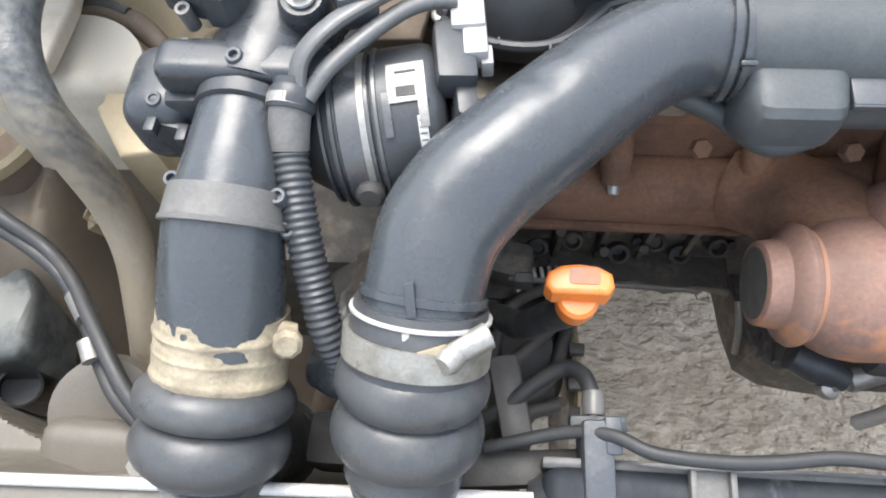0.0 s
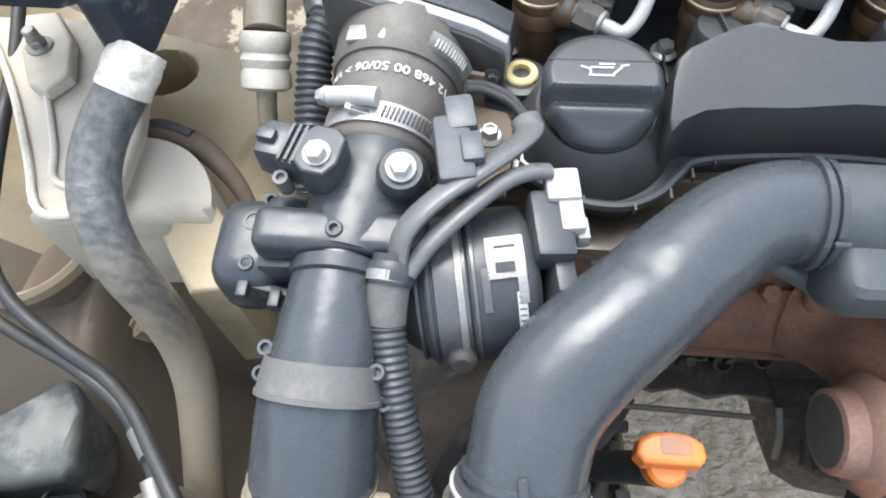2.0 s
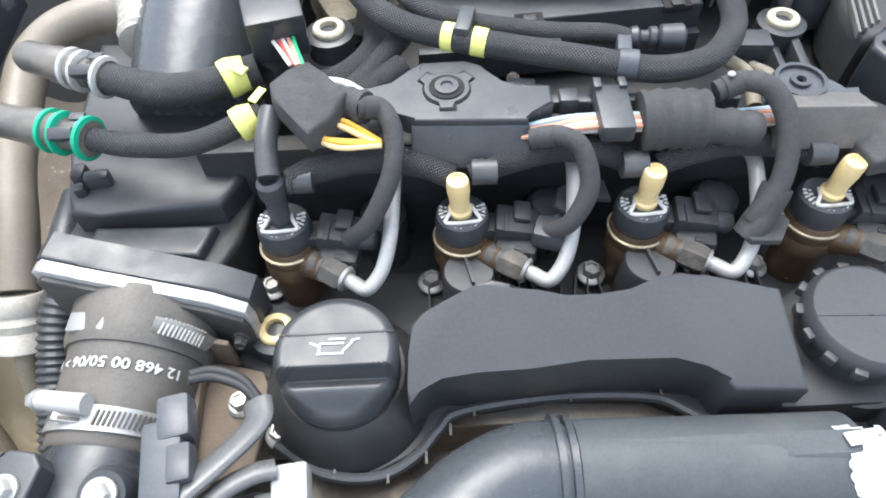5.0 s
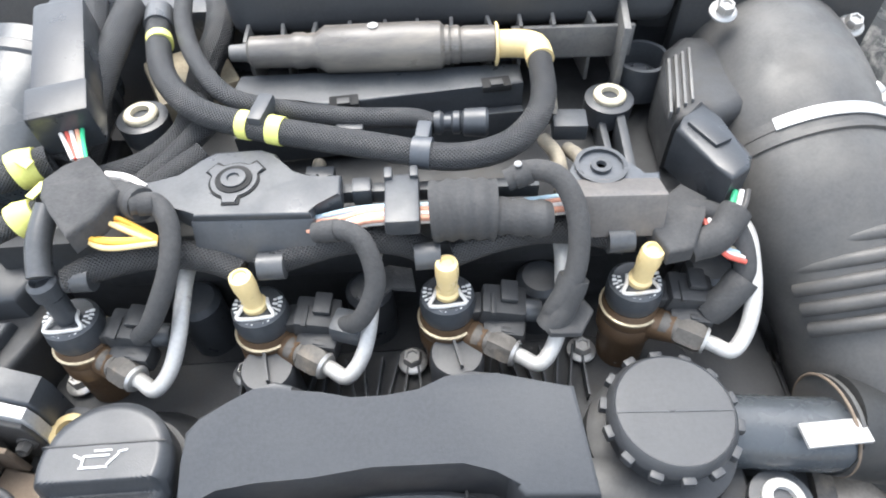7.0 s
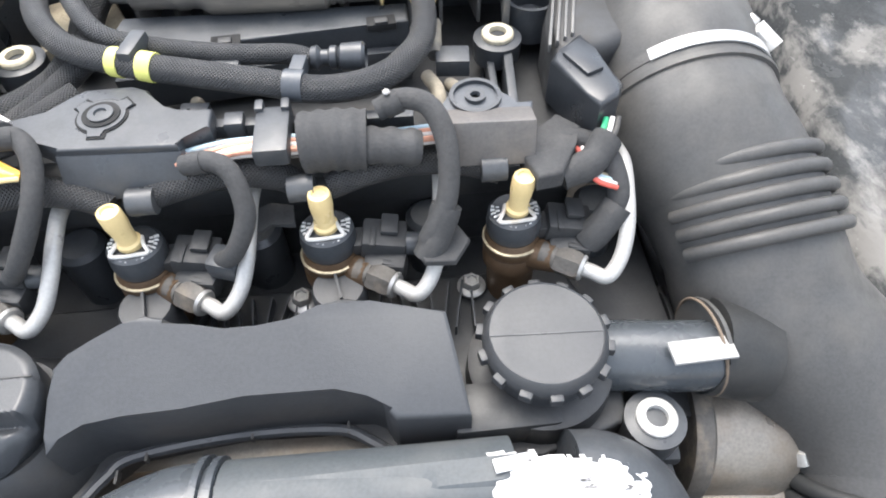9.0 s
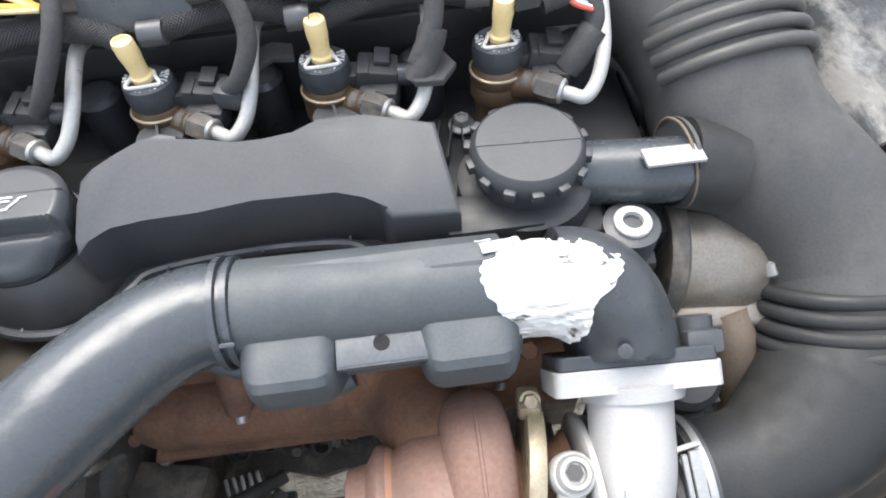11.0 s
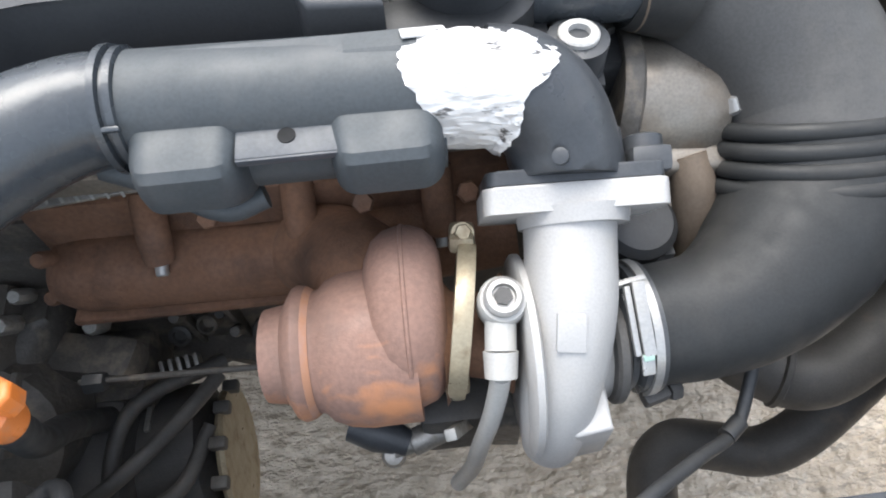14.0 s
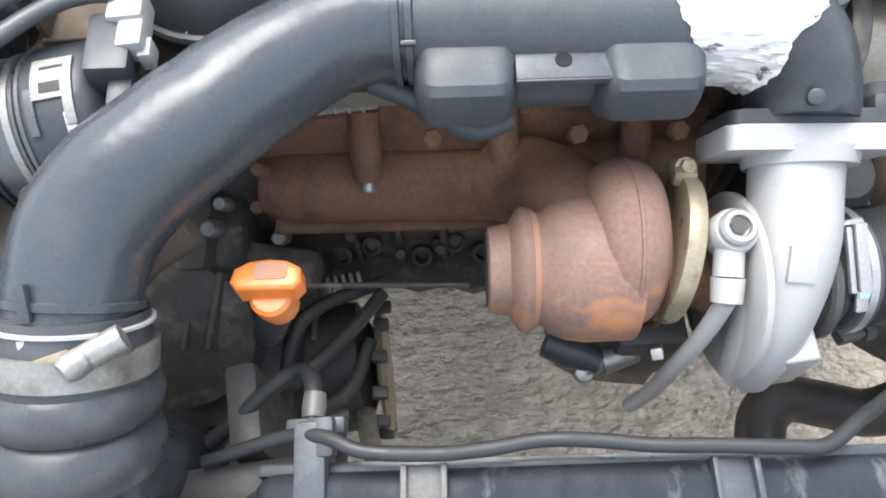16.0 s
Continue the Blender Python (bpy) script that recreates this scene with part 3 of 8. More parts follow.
part("sump_flange", join(box((0.23, 0.33, 0.668), (0.22, 0.03, 0.008), (0, 0, 0), 0.003), lathe([(0.006, 0), (0.010, 0), (0.010, 0.006), (0.006, 0.006)], (0.225, 0.308, 0.665))), M_DARK, block)

# gearbox and mounting arm seen between the two intake pipes
gear = thing("gearbox", (-0.06, 0.32, 0.60), "dark dirty gearbox housing beside the engine", "gearbox")
part("bell_housing", join(prism(rounded(-0.07, 0.40, 0.20, 0.30, 0.04), 0.55, 0.80, 0.02), lathe([(0.05, 0), (0.06, 0.01), (0.05, 0.05), (0.02, 0.06)], (-0.02, 0.25, 0.74), (0.2, -0.6, 0.7), 28)), M_GREASE, gear)
for k in range(5):
    part("rib", box((-0.045 + 0.016 * k, 0.235, 0.78), (0.004, 0.05, 0.03), (20, 0, -8), 0.001), M_GREASE, gear)
part("mount_arm", tube([(-0.045, 0.150, 0.80), (-0.030, 0.195, 0.835), (-0.005, 0.225, 0.86), (0.03, 0.245, 0.87)], [0.012, 0.013, 0.012, 0.010], 14), M_DIRT, gear, "dirt covered arm")
part("pipe_bend", tube([(-0.035, 0.165, 0.86), (-0.028, 0.185, 0.87), (-0.030, 0.20, 0.86)], 0.004, 10), M_DULLSTEEL, gear)
timing = thing("timing_cover", (0.37, 0.40, 0.80), "dark timing end cover of the engine", "cover")
part("cover", join(prism(rounded(0.37, 0.40, 0.09, 0.15, 0.02), 0.72, 0.935, 0.01), box((0.36, 0.40, 0.94), (0.05, 0.10, 0.02), (0, 0, 0), 0.005)), M_BLACK, timing)
for x, y in ((0.382, 0.350), (0.392, 0.400), (0.384, 0.450)):
    part("cover_screw", hexagon(0.0045, 0.005, (x, y, 0.934), (0, 0, 1)), M_DARK, timing)
part("cover_rib", box((0.392, 0.40, 0.936), (0.004, 0.11, 0.006), (0, 0, 0), 0.001), M_BLACK, timing)

# accessories low at the front of the engine
alternator = thing("alternator", (0.04, 0.23, 0.60), "black dirty alternator with cables below the dipstick", "alternator")
part("casing", lathe([(0.03, -0.05), (0.052, -0.045), (0.055, 0.0), (0.052, 0.04), (0.03, 0.05)], (0.058, 0.235, 0.66), (1, 0.1, 0), 28), M_DARK, alternator)
part("cover", box((0.005, 0.225, 0.69), (0.11, 0.085, 0.08), (12, 0, 0), 0.012), M_DARK, alternator)
part("rear_cover", box((0.00, 0.285, 0.70), (0.14, 0.06, 0.07), (0, 0, 0), 0.012), M_GREASE, alternator)
part("mounting", box((-0.04, 0.20, 0.64), (0.10, 0.10, 0.10), (0, 0, 0), 0.02), M_DARK, alternator)
part("backing_plate", lathe([(0.05, 0), (0.052, 0.003), (0.05, 0.006)], (0.113, 0.235, 0.66), (1, 0.1, 0), 40), M_GOLD, alternator, "brownish steel plate edge")
for k in range(7):
    a = radians(40 + 30 * k)
    part("lug", box((0.117, 0.235 + 0.052 * math.cos(a), 0.66 + 0.052 * math.sin(a)), (0.012, 0.009, 0.009), (0, 0, 0), 0.002), M_DARK, alternator)
for k in range(5):
    part("terminal_fin", box((0.077 + 0.006 * k, 0.281 + 0.001 * k, 0.722), (0.0032, 0.013, 0.014), (20, 0, 14), 0.001), M_DULLSTEEL, alternator, "bright finned terminal")
part("terminal_strap", box((0.066, 0.258, 0.712), (0.004, 0.040, 0.004), (-12, 0, 4), 0.001), M_DULLSTEEL, alternator)
for pts in (((0.02, 0.19, 0.71), (0.06, 0.20, 0.735), (0.10, 0.24, 0.735), (0.12, 0.27, 0.73)),
            ((-0.03, 0.21, 0.70), (0.03, 0.185, 0.70), (0.09, 0.195, 0.71), (0.11, 0.24, 0.71)),
            ((0.04, 0.16, 0.66), (0.05, 0.20, 0.72), (0.065, 0.25, 0.735), (0.12, 0.285, 0.72)),
            ((-0.05, 0.19, 0.68), (0.0, 0.17, 0.67), (0.06, 0.165, 0.66), (0.10, 0.20, 0.68))):
    part("cable", tube(pts, 0.0055, 10, 8), M_DARK, alternator)
part("hose", tube([(0.105, 0.19, 0.69), (0.108, 0.165, 0.66), (0.112, 0.15, 0.60), (0.118, 0.14, 0.50)], 0.008, 12), M_HOSEDUST, alternator)
for k in range(2):
    part("connector", box((-0.004, 0.262 - 0.018 * k, 0.736), (0.032, 0.013, 0.012), (10, 0, 6), 0.002), M_BLACK, alternator, "black connector housing")
    part("plug_red", box((-0.002 + 0.004 * k, 0.2615 - 0.018 * k, 0.7430), (0.016, 0.0045, 0.002), (10, 0, 6), 0.0006), M_SEAL if k else M_REDWIRE, alternator, "dull red connector lock")
part("lower_arm", box((0.0, 0.18, 0.62), (0.16, 0.05, 0.03), (0, 0, 8), 0.01), M_DARK, alternator)

# head cover with its raised box
cover = thing("head_cover", (0.17, 0.35, 0.945), "matt black plastic head cover with a raised box", "engine cover")
BASE = [(-0.005, 0.411), (0.330, 0.411), (0.345, 0.375), (0.345, 0.318), (0.300, 0.305), (0.235, 0.312), (0.222, 0.322), (0.205, 0.330),
        (0.160, 0.332), (0.112, 0.327), (0.100, 0.318), (0.088, 0.305), (0.070, 0.297), (0.045, 0.300), (0.022, 0.314), (-0.005, 0.34)]
part("base_flange", prism(BASE, 0.944, 0.957, 0.002), M_BLACK, cover)
RIM = [(0.022, 0.314), (0.045, 0.299), (0.070, 0.296), (0.088, 0.304), (0.100, 0.317), (0.112, 0.326), (0.160, 0.331), (0.205, 0.329), (0.222, 0.321), (0.235, 0.311)]
part("front_rim", tube([(x, y - 0.0015, 0.959) for x, y in RIM], 0.0028, 8, 6), M_PLASTIC, cover)
for k in range(7):
    x, y = RIM[1 + k]
    part("rim_tab", box((x + 0.006, y - 0.002, 0.9595), (0.0012, 0.006, 0.004), (0, 0, 0), 0), M_DARK, cover)
TOP = [(0.0901, 0.3490), (0.0959, 0.3543), (0.1072, 0.3587), (0.1192, 0.3637), (0.1284, 0.3666), (0.1369, 0.3645), (0.1488, 0.3587), (0.1624, 0.3558), (0.1776, 0.3557), (0.1921, 0.3594), (0.2044, 0.3637), (0.2152, 0.3659), (0.2269, 0.3637), (0.2429, 0.3601), (0.2607, 0.3572), (0.2676, 0.3149), (0.2350, 0.3166), (0.2318, 0.3196), (0.2293, 0.3258), (0.2237, 0.3287), (0.2094, 0.3303), (0.1705, 0.3311), (0.1439, 0.3287), (0.1199, 0.3282), (0.1030, 0.3287), (0.0980, 0.3266), (0.0935, 0.3221), (0.0879, 0.3166), (0.0875, 0.3229), (0.0886, 0.3375)]
rb_mesh = prism(TOP, 0.950, 1.000, 0.0022)
for v in rb_mesh.verts:
    if v.co.z > 0.98:
        v.co.z += 0.990 + 0.47 * (v.co.y - 0.3165) - 1.000
part("raised_box", rb_mesh, M_COVER, cover, "smooth dark grey raised box with a sloping top")
part("cap_seat", lathe([(0.0430, 0), (0.0420, 0.004), (0.0325, 0.022), (0.0300, 0.0245), (0.0265, 0.0245), (0.0265, 0.010)], (0.0556, 0.3395, 0.956), (0, 0, 1), 56), M_BLACK, cover)
part("filter_seat", lathe([(0.036, 0), (0.035, 0.016), (0.030, 0.018)], (0.305, 0.346, 0.956), (0, 0, 1), 40), M_BLACK, cover)
part("filter_bridge", box((0.285, 0.325, 0.965), (0.05, 0.025, 0.02), (0, 0, 0), 0.004), M_BLACK, cover)
for x, y in ((0.119, 0.3845), (0.211, 0.3855)):
    part("cover_ear", join(lathe([(0.0136, 0), (0.0134, 0.033), (0.0122, 0.0355)], (x, y, 0.958), (0, 0, 1), 28), box((x, y, 0.9945), (0.0014, 0.018, 0.005), (0, 0, 12), 0)), M_COVER, cover)
for k in range(26):
    x = 0.098 + 0.0072 * k
    if abs(x - 0.119) > 0.015 and abs(x - 0.211) > 0.015:
        part("rib", box((x, 0.388, 0.960), (0.0011, 0.030, 0.009), (0, 0, 14 * math.sin(k)), 0), M_PLASTIC, cover)

for x in (0.116, 0.2995):
    part("spring_ring", lathe([(0.0042, -0.0006), (0.0054, -0.0006), (0.0054, 0.0006), (0.0042, 0.0006)], (x, 0.4015, 0.9600), (0.15, -0.45, 0.9), 22), M_LIGHTSTEEL, cover, "small bright spring ring")

# injector well: the dark wall behind and the wells
well = thing("injector_well", (0.16, 0.43, 0.93), "black plastic injector well of the head cover", "engine cover")
part("rear_wall", box((0.16, 0.450, 0.98), (0.36, 0.012, 0.09), (0, 0, 0), 0.003), M_BLACK, well)
part("well_floor", box((0.165, 0.4300, 0.9420), (0.40, 0.058, 0.012), (0, 0, 0), 0.002), M_BLACK, well)
for k in range(5):
    part("well_divider", lathe([(0.013, 0), (0.013, 0.045), (0.010, 0.048)], (-0.020 + 0.0925 * k + 0.002, 0.432, 0.94), (0, 0, 1), 20), M_PLASTIC, well)

# oil filler cap
cap = thing("oil_filler_cap", (0.057, 0.340, 0.966), "round black oil filler cap with a grip bar", "cap")


def filler_top(cx, cy, z0, r):
    """The filler cap: a flat rear, a ramp up to a ridge across it and a bowed front lobe, rounded at the rim."""
    rings, seg = 72, 150
    def height(x, y):
        d = y - cy
        h = 0.0272 + 0.0016 * step(0.0092, 0.0078, d)
        h -= 0.0100 * step(-0.0072, -0.0102, d)
        h += 0.0024 * step(-0.0100, -0.0150, d) * step(-0.0240, -0.0155, d)
        h -= 0.0070 * step(-0.0140, -0.0285, d)
        q = math.hypot(x - cx, d) / r
        return h - (0.0020 + 0.0045 * step(0.020, -0.006, d)) * max(0.0, (q - 0.82) / 0.18) ** 2.2
    verts = [(cx, cy, z0 + height(cx, cy))]
    for i in range(1, rings + 1):
        for k in range(seg):
            a = 2 * math.pi * k / seg
            x, y = cx + r * i / rings * math.cos(a), cy + r * i / rings * math.sin(a)
            verts.append((x, y, z0 + height(x, y)))
    for z, f in ((0.0085, 0.985), (0.0065, 0.93), (-0.010, 0.90)):
        verts += [(cx + r * f * math.cos(2 * math.pi * k / seg), cy + r * f * math.sin(2 * math.pi * k / seg), z0 + z) for k in range(seg)]
    faces = [(0, 1 + k, 1 + (k + 1) % seg) for k in range(seg)]
    for i in range(rings + 2):
        faces += [(1 + i * seg + k, 1 + (i + 1) * seg + k, 1 + (i + 1) * seg + (k + 1) % seg, 1 + i * seg + (k + 1) % seg) for k in range(seg)]
    return mesh_from(verts, faces)


part("cap_body", filler_top(0.0556, 0.3383, 0.976, 0.0289), M_CAP, cap)
part("part_line", box((0.0556, 0.3470, 1.0040), (0.052, 0.0005, 0.0006), (0, 0, 0), 0), M_BLACK, cap)
CAN = pose(0.0545, 0.3388, 1.0049, 0, 0, 0)
part("oil_can_mark", moved(join(box((0.0, 0.0024, 0), (0.0105, 0.0009, 0.0010), (0, 0, 0), 0), box((-0.0006, -0.0026, 0), (0.0120, 0.0009, 0.0010), (0, 0, 0), 0),
     box((-0.0056, 0.0, 0), (0.0009, 0.0050, 0.0010), (0, 0, 0), 0), box((0.0070, 0.0006, 0), (0.0062, 0.0009, 0.0010), (0, 0, 48), 0),
     box((0.0022, 0.0046, 0), (0.0075, 0.0008, 0.0010), (0, 0, 0), 0), box((0.0105, 0.0040, 0), (0.004, 0.0008, 0.0010), (0, 0, 12), 0), box((-0.0080, 0.0022, 0), (0.0045, 0.0009, 0.0010), (0, 0, -25), 0)), CAN), M_LETTER, cap, "pale oil can symbol")

# oil separator cap with notches
fcap = thing("filter_cap", (0.305, 0.346, 0.974), "round black screw cap with notched rim", "cap")
part("cap_top", lathe([(0.0262, 0), (0.0262, 0.0135), (0.0288, 0.0145), (0.0294, 0.0190), (0.0280, 0.0215), (0.0270, 0.0242), (0.0262, 0.0250), (0.0258, 0.0245), (0.001, 0.0245)], (0.3055, 0.3475, 0.973), (0, 0, 1), 56), M_COVER, fcap)
for k in range(14):
    a = 2 * math.pi * k / 14 + 0.2
    part("notch", box((0.3055 + 0.0298 * math.cos(a), 0.3475 + 0.0298 * math.sin(a), 0.9900), (0.0046, 0.0060, 0.0055), (0, 0, math.degrees(a)), 0.001), M_COVER, fcap)
part("mould_line", box((0.3055, 0.3465, 0.9976), (0.052, 0.0007, 0.0006), (0, 0, -3), 0), M_PLASTIC, fcap)

# bolts of the cover
for x, y, z, r in ((0.0995, 0.400, 0.960, 0.0078), (0.188, 0.3995, 0.962, 0.0080), (0.279, 0.4005, 0.960, 0.0078), (0.011, 0.401, 0.960, 0.0078),
                   (0.0235, 0.318, 0.957, 0.0080), (0.338, 0.3290, 0.934, 0.0072), (0.0032, 0.3325, 0.9620, 0.0072)):
    solid("cover_bolt", bolt_mesh(r, (x, y, z)), M_STEEL, (x, y, z), "zinc plated flange bolt on the head cover", "bolt", "head cover bolts")
for x, y in ((0.0295, 0.398), (0.208, 0.398), (0.298, 0.397)):
    solid("torx_screw", lathe([(0.0064, 0), (0.0064, 0.004), (0.0056, 0.005), (0.0042, 0.005), (0.0040, 0.002), (0.0005, 0.002)], (x, y, 0.957), (0, 0, 1), 18), M_STEEL, (x, y, 0.957),
          "small round steel screw with a socket head", "screw", "socket screws")


def bush(at, r, mat_in, label, tall=0.010, deep=0.006):
    """A plastic fixing bush in a black boss."""
    x, y, z = at
    ob = thing("fixing_bush", at, label, "bush", "fixing bushes")
    part("sleeve", lathe([(r, 0), (r, tall), (r * 0.9, tall + 0.001), (r * 0.55, tall + 0.001), (r * 0.5, tall - 0.006)], at, (0, 0, 1), 24), mat_in, ob)
    part("boss", lathe([(r * 1.45, -deep), (r * 1.5, tall - 0.003), (r * 1.02, tall - 0.002)], at, (0, 0, 1), 28), M_PLASTIC, ob)
    return ob


bush((0.0185, 0.3685, 0.963), 0.0092, M_YELLOW, "cream plastic fixing bush beside the oil cap")
bush((0.3553, 0.3150, 0.9545), 0.0098, M_LIP, "white metal fixing bush in a black boss", deep=0.030)
bush((0.049, 0.516, 1.036), 0.0092, M_BUSH, "cream fixing bush in a black rubber boss")
bush((0.308, 0.520, 1.026), 0.0092, M_BUSH, "cream fixing bush in a black rubber boss")


# injectors
def injector(x, y, z, stub):
    ob = thing("fuel_injector", (x, y, z), "black topped fuel injector with bronze body" + (" and cream stub" if stub else " and elbow fitting"), "injector", "fuel injectors")
    ax = (0.0, 0.10, 1.0)
    part("bronze_body", join(lathe([(0.012, -0.05), (0.0128, -0.022), (0.0150, -0.020), (0.0150, -0.012), (0.0135, -0.010)], (x, y, z), ax, 24),
                             tube([(x, y, z - 0.016), (x + 0.010, y - 0.008, z - 0.011), (x + 0.020, y - 0.0165, z - 0.006)], [0.0095, 0.0088, 0.0075], 16)), M_BROWN, ob, "oily bronze body")
    part("collar", lathe([(0.0140, -0.012), (0.0150, -0.010), (0.0150, -0.005), (0.0130, -0.001)], (x, y, z), ax, 28), M_BROWN, ob)
    part("collar_edge", lathe([(0.0148, -0.0056), (0.0155, -0.0052), (0.0155, -0.0042), (0.0146, -0.0038)], (x, y, z), ax, 28), M_GOLD, ob, "bright worn collar edge")
    part("solenoid", lathe([(0.0122, -0.002), (0.0134, 0.001), (0.0138, 0.006), (0.0131, 0.0118), (0.0112, 0.0135), (0.001, 0.0138)], (x, y, z), ax, 32), M_PLASTIC, ob)
    for j, (r, n) in enumerate(((0.0108, 18), (0.0084, 13))):
        for k in range(n):
            a = radians(165 + 210 * k / (n - 1))
            part("print_mark", box((x + r * math.cos(a), y + 0.0013 + r * math.sin(a), z + 0.0136 - 0.0002 * j), (0.0008 + 0.0004 * (k % 2), 0.0016 + 0.0004 * (k % 3), 0.0009), (0, 0, math.degrees(a) + 90), 0), M_LETTER, ob)
    part("spring_clip", tube([(x - 0.0045, y + 0.003, z + 0.0155), (x - 0.0065, y - 0.0030, z + 0.0165), (x - 0.0085, y - 0.0070, z + 0.0150), (x - 0.003, y - 0.0080, z + 0.0150), (x + 0.003, y - 0.0075, z + 0.0150), (x + 0.0085, y - 0.0065, z + 0.0150), (x + 0.0065, y - 0.0025, z + 0.0165), (x + 0.0045, y + 0.003, z + 0.0155)], 0.0010, 8), M_LIP, ob)
    if stub:
        part("stub", lathe([(0.0060, 0.012), (0.0060, 0.0165), (0.0048, 0.0175), (0.0050, 0.0240), (0.0053, 0.0265), (0.0056, 0.0290), (0.0055, 0.0355), (0.0050, 0.0372), (0.0034, 0.0376), (0.0030, 0.0364), (0.0005, 0.0364)], (x, y, z), (-0.13 + 0.07 * stub, 0.02, 1), 24), M_YELLOW, ob, "cream plastic return stub")
    else:
        part("elbow", join(tube([(x, y, z + 0.010), (x, y + 0.002, z + 0.030)], 0.0052, 14), lathe([(0.0065, -0.004), (0.0065, 0.004), (0.0045, 0.006), (0.003, 0.003)], (x, y + 0.002, z + 0.036), (0, 0.05, 1), 18)), M_PLASTIC, ob, "dark grey elbow fitting")
    part("connector", join(box((x + 0.027, y - 0.001, z + 0.001), (0.022, 0.017, 0.014), (0, 8, -6), 0.002), box((x + 0.027, y - 0.011, z - 0.005), (0.021, 0.012, 0.012), (0, 0, -12), 0.003),
                           box((x + 0.0305, y + 0.002, z + 0.0095), (0.0085, 0.012, 0.003), (0, 8, -6), 0.001), box((x + 0.016, y, z), (0.012, 0.012, 0.010), (0, 0, 0), 0.001),
                           box((x + 0.022, y - 0.004, z + 0.0085), (0.0025, 0.012, 0.0025), (0, 8, -6), 0.0006), box((x + 0.030, y - 0.015, z - 0.0005), (0.010, 0.003, 0.003), (0, 8, -14), 0.0006)), M_BLACK, ob)
    part("plug_nose", join(lathe([(0.0058, 0), (0.0058, 0.006), (0.0045, 0.008)], (x + 0.038, y - 0.004, z + 0.001), (1, -0.1, 0), 16), lathe([(0.0026, 0.006), (0.0026, 0.0085)], (x + 0.038, y - 0.004, z + 0.001), (1, -0.1, 0), 12)), M_PLASTIC, ob)
    return ob


INJ = [0.0270, 0.1170, 0.2080, 0.3000]
for k, x in enumerate(INJ):
    injector(x, 0.4065, 1.000, k)
    pipe = thing("fuel_pipe", (x + 0.03, 0.39, 0.97), "grey steel high pressure fuel pipe with union nut", "pipe", "fuel pipes")
    d = Vector((0.80, -0.54, 0.03)).normalized()
    a = Vector((x + 0.0195, 0.3900, 0.9940))
    part("union_nut", join(hexagon(0.0076, 0.013, a, d), lathe([(0.0063, -0.008), (0.0067, 0)], a, d, 18)), M_GREASE, pipe, "dark hexagon union nut")
    part("nut_face", lathe([(0.0070, 0.013), (0.0062, 0.0145)], a, d, 18), M_STEEL, pipe)
    e = a + d * 0.014
    part("pipe", tube([e, e + d * 0.004, (x + 0.0415, 0.3755, 0.9955), (x + 0.0490, 0.3825, 1.0010), (x + 0.0535, 0.3940, 1.0100), (x + 0.0555, 0.4080, 1.0180), (x + 0.0570, 0.4240, 1.0230), (x + 0.0580, 0.4420, 1.0180)], 0.0038, 16, 8), M_FUELPIPE, pipe, "bent pale grey steel tube")

# return hose over the injectors
ret = thing("return_hose", (0.16, 0.42, 1.03), "black corrugated fuel return hose along the injectors", "hose")
for pts in (((0.034, 0.4135, 1.034), (0.050, 0.4200, 1.036), (0.075, 0.4245, 1.036), (0.098, 0.4215, 1.034), (0.113, 0.4155, 1.030)),
            ((0.121, 0.4165, 1.030), (0.140, 0.4215, 1.034), (0.165, 0.4260, 1.036), (0.188, 0.4240, 1.034), (0.203, 0.4170, 1.030)),
            ((0.212, 0.4175, 1.030), (0.232, 0.4225, 1.034), (0.255, 0.4255, 1.035), (0.278, 0.4235, 1.033), (0.294, 0.4180, 1.030))):
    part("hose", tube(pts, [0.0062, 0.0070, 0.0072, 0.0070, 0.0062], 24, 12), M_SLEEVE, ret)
for x, y in ((0.040, 0.4145), (0.128, 0.4145), (0.200, 0.4145), (0.290, 0.417)):
    part("end_sleeve", tube([(x - 0.006, y, 1.034), (x + 0.006, y, 1.034)], 0.0064, 16), M_RUBBER, ret)
part("riser", tube([(0.027, 0.410, 1.042), (0.026, 0.424, 1.050), (0.028, 0.440, 1.056)], 0.0055, 14), M_RUBBER, ret)

# wiring rail
rail = thing("wiring_rail", (0.19, 0.435, 1.03), "black plastic wiring rail with clips over the injectors", "cable duct")
LEFT = [(0.068, 0.452), (0.086, 0.454), (0.092, 0.464), (0.100, 0.470), (0.122, 0.470), (0.130, 0.466), (0.138, 0.452), (0.146, 0.448), (0.146, 0.451), (0.151, 0.451), (0.151, 0.447),
        (0.156, 0.447), (0.156, 0.450), (0.162, 0.449), (0.162, 0.436), (0.150, 0.432), (0.149, 0.4255), (0.096, 0.4285), (0.078, 0.440), (0.068, 0.444)]
part("left_cover", prism(LEFT, 1.046, 1.056, 0.0015), M_PLASTIC, rail, "grey-black cover plate")
part("left_face", box((0.122, 0.4245, 1.042), (0.056, 0.006, 0.022), (-25, 0, -3), 0.0015), M_PLASTIC, rail)


def trilobe(cx, cy, r, reach, half):
    """The outline of a round boss with three square lobes."""
    out, n = [], 72
    for k in range(n):
        a = 2 * math.pi * k / n
        best = r
        for lobe in (38, 142, 268):
            d = math.atan2(math.sin(a - radians(lobe)), math.cos(a - radians(lobe)))
            if abs(math.sin(d)) * reach < half and math.cos(d) > 0:
                best = reach / max(0.8, math.cos(d))
        out.append((cx + best * math.cos(a), cy + best * math.sin(a)))
    return out


